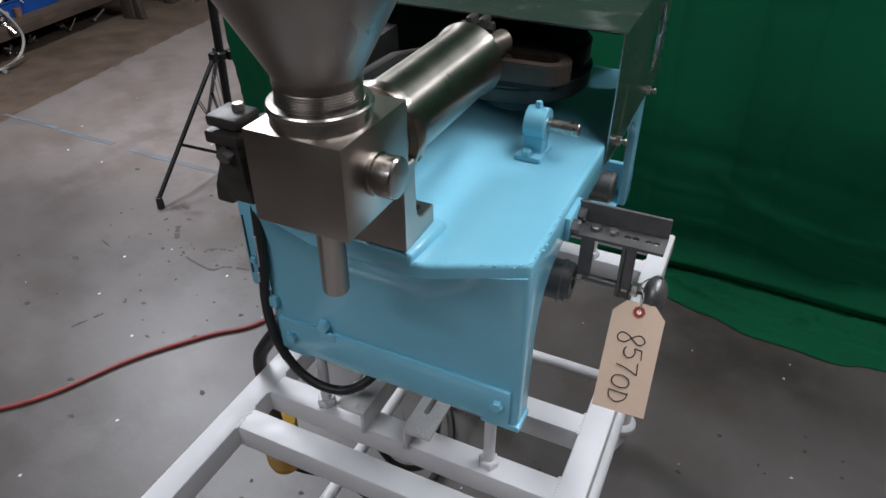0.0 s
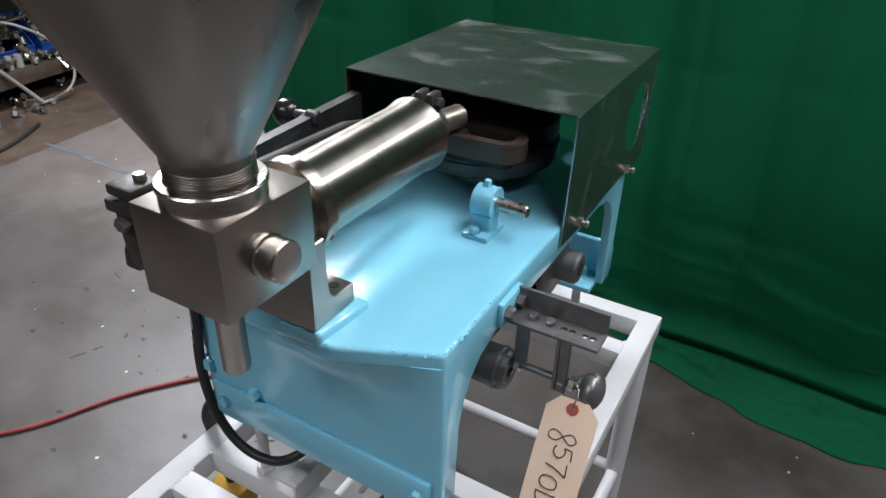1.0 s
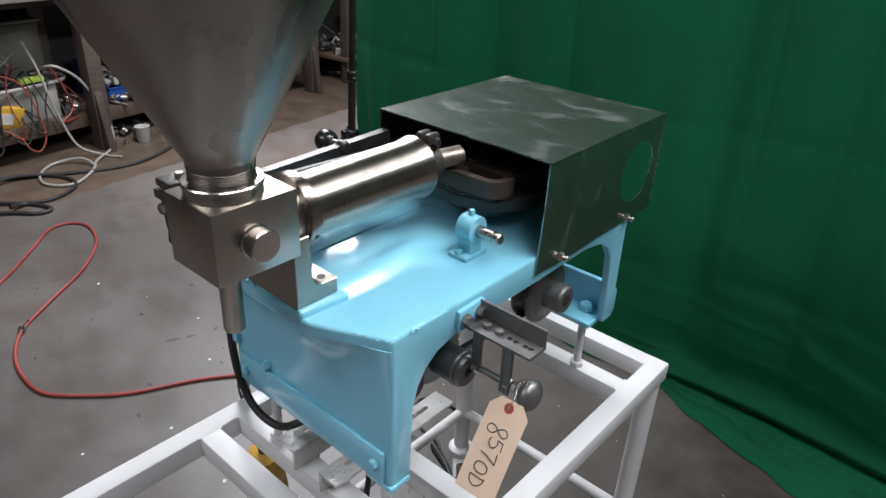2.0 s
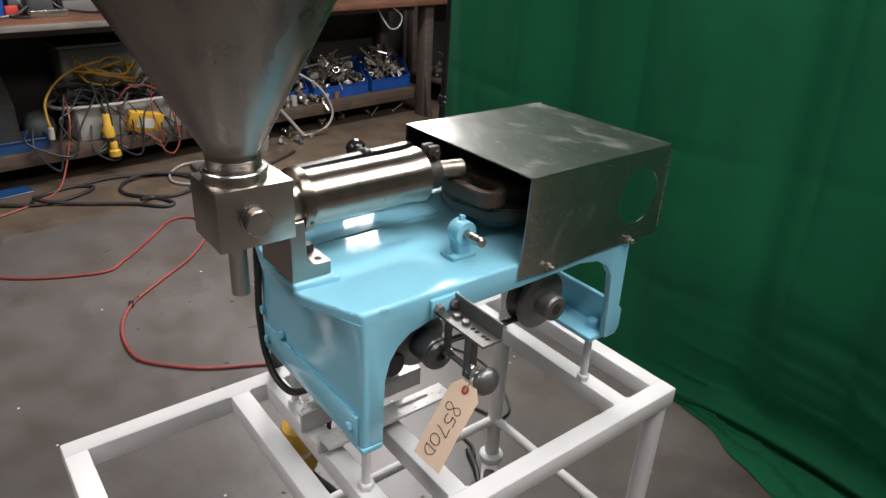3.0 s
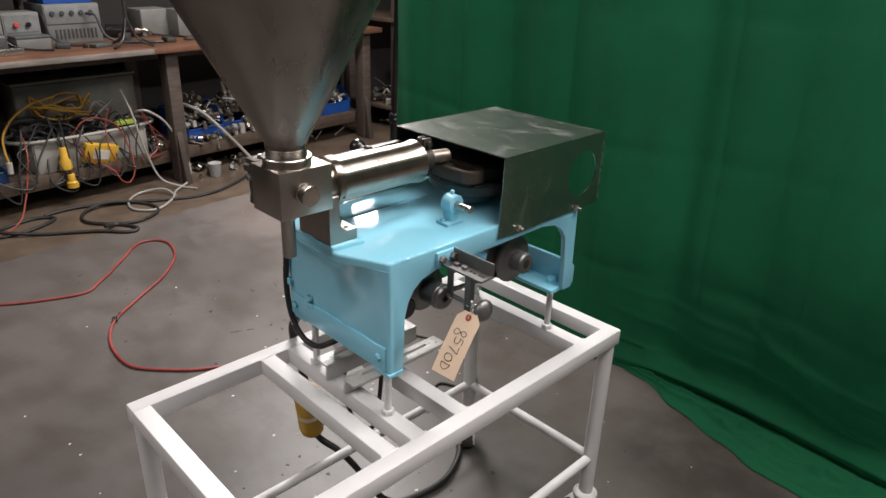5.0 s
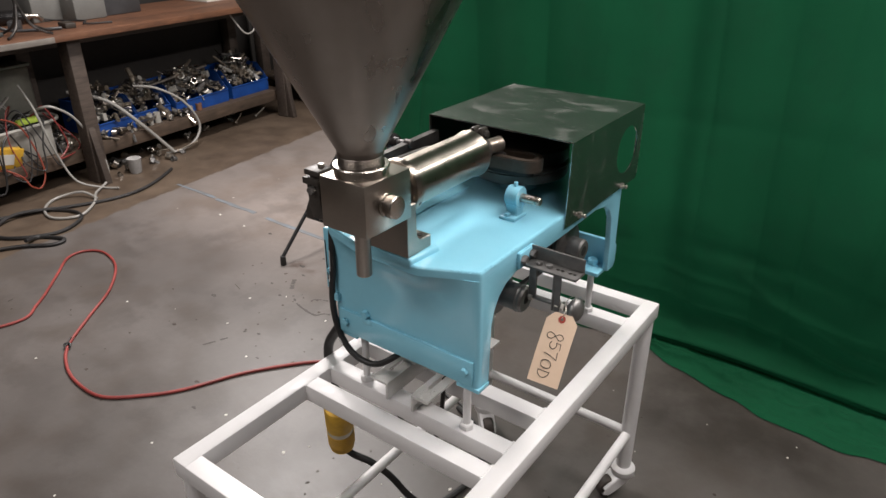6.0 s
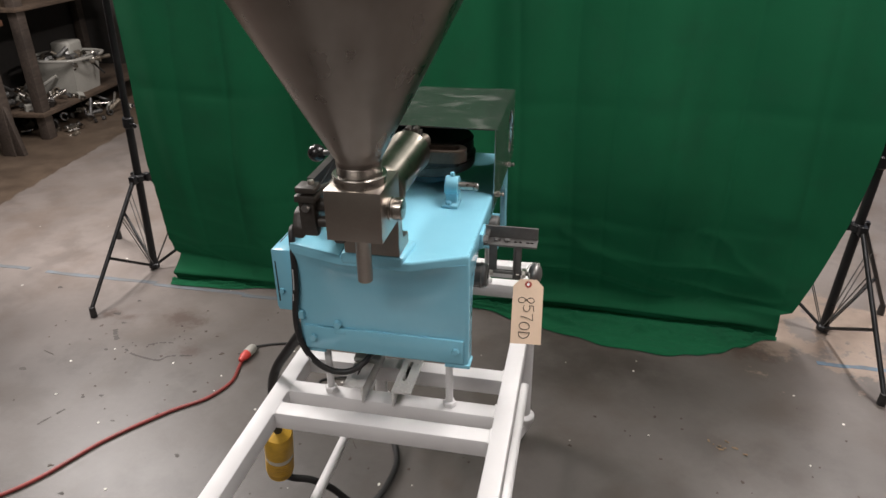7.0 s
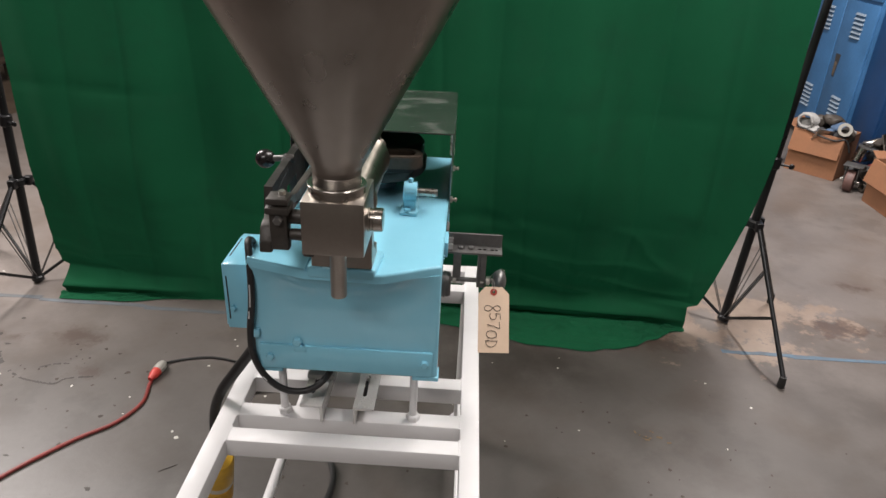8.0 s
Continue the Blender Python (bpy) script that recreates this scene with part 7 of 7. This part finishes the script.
def floor_cable(name, label, pts, r, material):
    t = thing(name, label, "cable", "floor cables", (*pts[0][:2], 0))
    part("cable", cord(bm_new(), [(x, y, r * 0.96 + 0.002 * (i % 2) + dz) for i, (x, y, dz) in enumerate(pts)], r, 9, 7), material, t)


def build_floor_cables():
    floor_cable("black_cable", "heavy black cable coiled loosely on the floor", [(-3.3, -0.5, 0), (-3.05, -0.2, 0), (-2.95, 0.0, 0), (-2.98, 0.16, 0), (-3.07, 0.27, 0.0), (-3.13, 0.18, 0), (-3.08, 0.02, 0), (-2.98, -0.02, 0.016), (-2.86, 0.16, 0), (-2.73, 0.38, 0), (-2.62, 0.50, 0), (-2.64, 0.56, 0), (-2.76, 0.50, 0), (-2.72, 0.42, 0.018)], 0.0095, M_BLACK)
    floor_cable("black_cable", "heavy black cable looping near the bench", [(-3.15, 0.24, 0), (-3.17, 0.40, 0), (-3.12, 0.58, 0), (-3.06, 0.70, 0), (-2.93, 0.77, 0), (-2.81, 0.74, 0), (-2.74, 0.60, 0), (-2.80, 0.46, 0), (-2.92, 0.38, 0), (-3.05, 0.42, 0.0), (-3.10, 0.56, 0.017), (-3.02, 0.78, 0), (-2.94, 0.98, 0), (-2.93, 1.15, 0), (-3.0, 1.32, 0), (-3.1, 1.48, 0)], 0.0095, M_BLACK)
    floor_cable("black_cable", "thick black cable bend on the floor", [(-3.1, -1.2, 0), (-2.75, -0.75, 0), (-2.55, -0.47, 0), (-2.50, -0.33, 0), (-2.60, -0.25, 0), (-2.78, -0.35, 0), (-3.0, -0.6, 0)], 0.016, M_BLACK)


build_bench_top()
build_bench_shelf()
build_floor_cables()


# ---- rack past the bench ----
def build_rack():
    t = bthing("storage_rack", "dark wooden storage rack past the end of the bench", "rack", "", 0.35, 3.9, 0)
    for w in (0.05, 0.62):
        for s in (3.15, 4.75):
            bpart("post", box(bm_new(), w, w + 0.07, s, s + 0.09, 0, 1.7, 0.005), M_DARKWOOD, t)
    for z in (0.2, 0.92, 1.5):
        bpart("shelf_board", box(bm_new(), 0.03, 0.70, 3.12, 4.87, z - 0.03, z, 0.004), M_SHELFWOOD if z < 1 else M_DARKWOOD, t)
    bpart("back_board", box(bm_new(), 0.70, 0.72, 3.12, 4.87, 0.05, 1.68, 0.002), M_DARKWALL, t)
    bm = bm_new()
    t = bthing("white_tub", "white plastic tub of odds and ends on a rack", "tub", "", 0.24, 3.85, 0.2)
    bpart("body", lathe_box(0.24, 3.84, 0.2005, 0.17, 0.19, 0.27), M_WHITEPL, t)
    bpart("rim", cord(bm, [(0.045, 3.63, 0.472), (0.435, 3.63, 0.472), (0.435, 4.05, 0.472), (0.045, 4.05, 0.472)], 0.012, 8, 4, True), M_WHITEPL, t)
    scrap_pile(0.08, 0.40, 3.68, 4.0, 0.40, 0.12, 40, 31, 0.06)
    t = bthing("blue_pack", "pale blue plastic pack on top of a tub", "pack", "", 0.2, 3.95, 0.5)
    bpart("pack", box(bm_new(), 0.16, 0.32, 3.80, 3.98, 0.47, 0.58, 0.02, 3), M_WHITEPL, t)
    scrap_pile(0.05, 0.55, 3.2, 3.6, 0.2, 0.12, 50, 32, 0.06)
    scrap_pile(-0.1, 0.4, 3.3, 4.2, 0.0, 0.07, 50, 33, 0.06)


def lathe_box(w, s, z, hw, hs, hgt):
    """A tapered tub, open at the top."""
    t = bmesh.new()
    rings = []
    for k, zz in ((0.84, z), (1.0, z + hgt), (0.96, z + hgt), (0.80, z + 0.008)):
        rings.append([t.verts.new((w + hw * k * sx, s + hs * k * sy, zz)) for sx, sy in ((-1, -1), (1, -1), (1, 1), (-1, 1))])
    t.faces.new(rings[0][::-1])
    for a, b in zip(rings, rings[1:]):
        for i in range(4):
            j = (i + 1) % 4
            t.faces.new((a[i], a[j], b[j], b[i]))
    t.faces.new(rings[-1])
    return t


build_rack()


# ---- lockers and boxes on the far side ----
def build_locker(m, length, depth, tiers, doors):
    """Lockers with their doors on the near long side; m sets them in the room."""
    t = thing("steel_locker", "two-tier blue steel lockers with louvred doors", "locker", "", m @ Vector((-length / 2, depth / 2, 0)))

    def put(name, bm, material, parent, label=""):
        bm.transform(m)
        return part(name, bm, material, parent, label)
    put("body", box(bm_new(), -length, 0, 0, depth, 0.04, tiers[-1], 0.004), M_LOCKER, t)
    put("plinth", box(bm_new(), -length + 0.01, -0.01, 0.03, depth, 0.0, 0.0398, 0.002), M_DARKBOX, t)
    n = length / doors
    for z0, z1 in zip(tiers, tiers[1:]):
        for k in range(doors):
            a, b = -n * (k + 1) + 0.006, -n * k - 0.006
            d = put("door", box(bm_new(), a, b, -0.016, -0.001, z0 + 0.012, z1 - 0.012, 0.003), M_LOCKER, t)
            c = (a + b) / 2 + 0.02
            for zc in (z0 + 0.19, z0 + 0.76):
                for i in range(6):
                    z = zc + i * 0.030
                    put("louvre", prism(bm_new(), [(-0.0155, z), (-0.030, z + 0.002), (-0.0155, z + 0.017)], "x", c - 0.062, c + 0.062, 0.001, 1), M_LOUVRE, d)
            put("handle_recess", prism(bm_new(), [(a + 0.055, z0 + 0.63), (a + 0.125, z0 + 0.63), (a + 0.103, z0 + 0.47), (a + 0.077, z0 + 0.47)], "y", -0.0185, -0.0155, 0.001, 1), M_DARKBOX, d, "dark recessed handle")
            put("latch", prism(bm_new(), [(a + 0.074, z0 + 0.575), (a + 0.104, z0 + 0.575), (a + 0.099, z0 + 0.48), (a + 0.081, z0 + 0.48)], "y", -0.024, -0.018, 0.002, 1), M_CARDPALE, d, "worn steel latch")
    return t


def carton(m, wide, deep, hgt, label):
    """An open cardboard box, its near left corner at the origin of m."""
    t = thing("cardboard_box", label, "box", "cardboard boxes", m @ Vector((wide / 2, deep / 2, 0)))
    th = 0.006

    def put(name, bm):
        bm.transform(m)
        return part(name, bm, M_CARD, t)
    put("base", box(bm_new(), 0, wide, 0, deep, 0.0, th, 0.001, 1))
    for a in ((0, wide, 0, th), (0, wide, deep - th, deep), (0, th, th, deep - th), (wide - th, wide, th, deep - th)):
        put("wall", box(bm_new(), *a, th, hgt, 0.001, 1))
    put("flap", prism(bm_new(), [(-0.002, hgt), (-0.007, hgt), (-0.035, hgt - 0.14), (-0.029, hgt - 0.14)], "x", 0.004, wide - 0.004, 0.001, 1))
    put("flap", prism(bm_new(), [(-0.002, hgt), (-0.006, hgt), (-0.06, hgt + 0.03), (-0.058, hgt + 0.024)], "y", 0.01, deep - 0.01, 0.001, 1))
    return t


def lump(bm, c, r, flat, q):
    tmp = bmesh.new()
    bmesh.ops.create_icosphere(tmp, subdivisions=3, radius=r)
    for v in tmp.verts:
        v.co *= 1 + 0.5 * noise.noise(v.co * 16 + c * 9) + 0.2 * noise.noise(v.co * 45 + c * 5)
        v.co.z *= flat
        v.co += c
    merge(bm, tmp)


def loose_caster(x, y, r, turned, label, material):
    t = thing("dolly_unit", label, "dolly", "loose dollies", (x, y, 0))
    m = Matrix.Translation((x, y, 0)) @ Matrix.Rotation(radians(turned), 4, "Z")

    def put(name, bm, mt):
        bm.transform(m)
        part(name, bm, mt, t)
    put("wheel", lathe(bm_new(), [(0.012, -0.026), (r * 0.6, -0.024), (r * 0.66, -0.027), (r * 0.95, -0.025), (r, -0.018), (r, 0.018), (r * 0.95, 0.025), (r * 0.66, 0.027), (r * 0.6, 0.024), (0.012, 0.026)], (0, 0, r), (1, 0, r), 32), material)
    for s in (-1, 1):
        put("fork_arm", prism(bm_new(), [(-0.018, r - 0.02), (0.018, r - 0.02), (0.035, 2 * r + 0.03), (-0.03, 2 * r + 0.03)], "x", s * 0.035 - 0.003, s * 0.035 + 0.003, 0.001, 1), M_GREYCAST)
    put("axle", rod(bm_new(), (-0.055, 0, r), (0.055, 0, r), 0.010, 12), M_BOLT)
    put("top_plate", box(bm_new(), -0.055, 0.055, -0.05, 0.05, 2 * r + 0.0302, 2 * r + 0.038, 0.002), M_GREYSTEEL)


def build_far_side():
    turn = Matrix.Translation((2.86, 3.785, 0)) @ Matrix.Rotation(radians(-90), 4, "Z")
    build_locker(turn, 1.32, 0.42, (0.05, 1.055, 2.06), 3)
    # added box for the lockers' shaded end, its shade in the darker blue
    t = thing("locker_shaded_end", "dark blue box standing in for the shaded locker end", "cabinet", "", (3.1, 3.62, 0))
    part("body", box(bm_new(), 2.875, 3.34, 3.47, 3.775, 0.06, 1.9, 0.006), M_DIMBLUE, t)
    part("plinth", box(bm_new(), 2.885, 3.33, 3.48, 3.765, 0.0, 0.0598, 0.002), M_DARKBOX, t)
    part("door", box(bm_new(), 2.89, 3.325, 3.456, 3.469, 0.09, 1.87, 0.003), M_DIMBLUE, t)
    turn = Matrix.Translation((2.40, 3.555, 0)) @ Matrix.Rotation(radians(-45), 4, "Z")
    carton(turn, 0.325, 0.28, 0.285, "brown cardboard box heaped with rags and parts")
    carton(Matrix.Translation((2.66, 3.01, 0)) @ Matrix.Rotation(radians(-88), 4, "Z"), 0.40, 0.36, 0.27, "brown cardboard box standing on the floor")
    q = random.Random(77)
    t = thing("rag_heap", "heap of rags and scrap parts in a cardboard box", "rags", "", turn @ Vector((0.16, 0.14, 0.2)), kind="stuff")
    for mt, spots in ((M_CLOTH, ((0.05, 0.10, 0.30, 0.055), (0.10, 0.06, 0.275, 0.05), (0.25, 0.2, 0.28, 0.06))),
                      (M_BROWNBOX, ((0.11, 0.14, 0.33, 0.055), (0.18, 0.12, 0.36, 0.05), (0.30, 0.08, 0.29, 0.055), (0.20, 0.22, 0.30, 0.07))),
                      (M_BLUERAG, ((0.24, 0.09, 0.315, 0.05), (0.20, 0.05, 0.29, 0.035))),
                      (M_DARKBOX, ((0.15, 0.05, 0.27, 0.05), (0.28, 0.05, 0.265, 0.05), (0.08, 0.2, 0.27, 0.07), (0.22, 0.14, 0.24, 0.08)))):
        bm = bm_new()
        for x, y, z, r in spots:
            lump(bm, turn @ Vector((x, y, z)), r, 0.75, q)
        part("rag", bm, mt, t)
    bm = cord(bm_new(), [turn @ Vector((0.05 + 0.045 * math.cos(i * 1.1) * (1 + 0.02 * i), 0.02 + 0.02 * i * 0.12, 0.335 + 0.045 * math.sin(i * 1.1))) for i in range(26)], 0.008, 8, 4)
    single("rope_coil", bm, M_CLOTH, "coil of pale rope on a box of rags", "rope")
    m = turn @ Matrix.Translation((0.185, 0.0, 0.275)) @ Euler((radians(-58), radians(8), radians(45))).to_matrix().to_4x4()
    single("steel_plate", box(bm_new(), -0.05, 0.05, -0.05, 0.05, -0.003, 0.003, 0.001, 1, m), M_BOLT, "bare steel flange plate lying on rags", "plate")
    bm = pipe(bm_new(), turn @ Vector((0.295, 0.03, 0.335)), turn @ Vector((0.310, -0.01, 0.345)), 0.042, 0.024, 24)
    single("white_ring", bm, M_WHITEPL, "pale plastic ring lying on rags", "ring")
    bm = cord(bm_new(), [turn @ Vector(p) for p in ((0.03, -0.012, 0.30), (0.10, -0.014, 0.292), (0.19, -0.03, 0.275), (0.27, -0.02, 0.265), (0.33, 0.0, 0.28), (0.36, 0.03, 0.20))], 0.006, 8, 5)
    single("black_strap", bm, M_BLACK, "black strap trailing over a cardboard box", "strap")
    loose_caster(2.645, 3.165, 0.068, -38, "loose dolly unit with a worn brown tread", M_BROWNWHEEL)
    loose_caster(2.775, 3.13, 0.066, 20, "loose dolly unit with a dark rubber tread", M_BLACK)
    t = thing("scrap_heap", "heap of rusty brackets and red parts on the floor", "scrap", "", (2.84, 3.25, 0), kind="stuff")
    for mt, n in ((M_GREYSTEEL, 12), (M_CYL, 7), (M_REDCORD, 3), (M_BROWNBOX, 8), (M_DARKBOX, 9)):
        bm = bm_new()
        for _ in range(n):
            c = Vector((q.uniform(2.70, 2.98), q.uniform(3.15, 3.40), q.uniform(0.02, 0.30)))
            d = Vector((q.gauss(0, 1), q.gauss(0, 1), q.gauss(0, 0.6))).normalized()
            if q.random() < 0.5:
                box(bm, -0.06, 0.06, -0.03, 0.03, -0.005, 0.005, 0.001, 1, Matrix.Translation(c) @ d.to_track_quat("X", "Z").to_matrix().to_4x4())
            else:
                pipe(bm, c, c + d * q.uniform(0.03, 0.1), 0.03, 0.02, 14)
        part("scrap", bm, mt, t)
    # dark shelving at the far right
    t = thing("metal_shelving", "dark brown metal shelving loaded with boxes", "shelving", "", (3.9, 3.2, 0))
    for x in (3.45, 4.35):
        for y in (3.1, 3.5):
            part("post", box(bm_new(), x, x + 0.04, y, y + 0.04, 0, 1.9, 0.002), M_DARKWOOD, t)
    for z in (0.15, 0.6, 1.05, 1.5):
        part("shelf", box(bm_new(), 3.44, 4.40, 3.09, 3.55, z, z + 0.03, 0.002), M_DARKWOOD, t)


build_far_side()


# ---- litter on the floor ----
def build_litter():
    rng = random.Random(5)
    bm = bm_new()
    spots = [(-0.9, 0.9, 0.8, 0.6, 24), (-1.6, 0.2, 1.2, 1.2, 8), (0.9, 0.6, 0.9, 0.7, 18), (-0.35, 0.2, 0.25, 0.3, 16), (-0.6, -0.1, 0.6, 0.5, 8), (-2.2, 1.6, 1.0, 0.8, 8)]
    for cx, cy, rx, ry, n in spots:
        for _ in range(n):
            x, y = cx + rng.gauss(0, rx * 0.5), cy + rng.gauss(0, ry * 0.5)
            r = rng.uniform(0.002, 0.006) * (2 if rng.random() < 0.08 else 1)
            k = rng.randint(4, 6)
            a0 = rng.random() * 6
            poly = [(x + r * rng.uniform(0.5, 1.3) * math.cos(a0 + 2 * math.pi * i / k), y + r * rng.uniform(0.5, 1.3) * math.sin(a0 + 2 * math.pi * i / k)) for i in range(k)]
            prism(bm, poly, "z", 0.0, rng.uniform(0.0008, 0.002))
    single("floor_litter", bm, M_PAPER, "scattered pale paint flakes and paper scraps", "litter", kind="stuff")
    bm = bm_new()
    for _ in range(6):
        x, y = rng.uniform(-2.4, 0.2), rng.uniform(-0.2, 1.2)
        a, n = rng.random() * 6.28, rng.uniform(0.01, 0.06)
        rod(bm, (x, y, 0.0015), (x + n * math.cos(a), y + n * math.sin(a), 0.0015), 0.0009, 5)
    single("wood_splinters", bm, M_DARKWOOD, "dark splinters and bits of wire on the floor", "litter", kind="stuff")
    bm = bm_new()
    for cx, cy, rx, ry, n in ((0.75, 0.55, 0.5, 0.35, 34), (-1.15, 0.85, 0.35, 0.3, 40), (-0.3, 0.35, 0.3, 0.4, 34), (-1.7, 0.3, 0.6, 0.5, 16)):
        for _ in range(n):
            x, y = cx + rng.gauss(0, rx * 0.6), cy + rng.gauss(0, ry * 0.6)
            r = rng.uniform(0.002, 0.006) * (1.8 if rng.random() < 0.12 else 1)
            a0 = rng.random() * 6
            poly = [(x + r * rng.uniform(0.4, 1.5) * math.cos(a0 + 1.05 * i), y + r * rng.uniform(0.4, 1.5) * math.sin(a0 + 1.05 * i)) for i in range(6)]
            prism(bm, poly, "z", 0.0, rng.uniform(0.0006, 0.0015))
    single("floor_grit", bm, M_DARKWOOD, "scattered dark grit and dirt on the floor", "litter", kind="stuff")
    # a dragged scuff mark near the tripod, with flecks of dirt round it
    bm = bm_new()

    def ribbon(pts, wide):
        line = smooth_line([(x, y, 0) for x, y in pts], 7)
        for a, b in zip(line, line[1:]):
            if rng.random() < 0.16:
                continue
            d = (b - a).normalized()
            n = Vector((-d.y, d.x, 0))
            w0, w1 = wide * rng.uniform(0.3, 1.0), wide * rng.uniform(0.3, 1.0)
            prism(bm, [(p.x, p.y) for p in (a + n * w0, b + n * w1, b - n * w1 * 0.6, a - n * w0 * 0.6)], "z", 0.0, 0.0004)
    ribbon([(-1.322, 0.859), (-1.265, 0.825), (-1.207, 0.81), (-1.134, 0.803), (-1.107, 0.835), (-1.025, 0.854)], 0.008)
    ribbon([(-1.23, 0.886), (-1.194, 0.908), (-1.141, 0.918)], 0.006)
    ribbon([(-1.425, 0.96), (-1.40, 0.925), (-1.371, 0.894)], 0.014)
    ribbon([(-1.322, 0.405), (-1.307, 0.441), (-1.285, 0.491)], 0.007)
    for x, y in ((-1.487, 1.07), (-1.421, 1.011), (-1.479, 0.879), (-1.371, 0.829), (-1.596, 0.661), (-1.463, 1.18), (-1.88, 1.217), (-1.211, 0.579), (-1.27, 0.559), (-0.794, 0.366), (-1.04, 0.162), (-1.089, 0.47)):
        r = rng.uniform(0.007, 0.014)
        poly = [(x + r * rng.uniform(0.5, 1.5) * math.cos(0.9 * i), y + r * rng.uniform(0.3, 0.9) * math.sin(0.9 * i)) for i in range(7)]
        prism(bm, poly, "z", 0.0, 0.0005)
    single("floor_scuffs", bm, M_SCUFF, "dark scuff marks dragged across the concrete floor", "scuffs", kind="stuff")
    t = thing("dry_leaf", "crumbled dry leaf lying on the concrete", "leaf", "", (0.845, 0.73, 0))
    for k in range(9):
        tmp = bmesh.new()
        bmesh.ops.create_grid(tmp, x_segments=5, y_segments=4, size=rng.uniform(0.004, 0.011))
        turn = Matrix.Translation((0.845 + rng.gauss(0, 0.022), 0.73 + rng.gauss(0, 0.016), 0.003)) @ Matrix.Rotation(rng.random() * 6, 4, "Z")
        for v in tmp.verts:
            v.co.y *= 0.5
            v.co.z = 0.004 * abs(noise.noise(v.co * 120 + Vector((k, 0, 0))))
        tmp.transform(turn)
        part("fragment", tmp, M_LEAF, t)


build_litter()
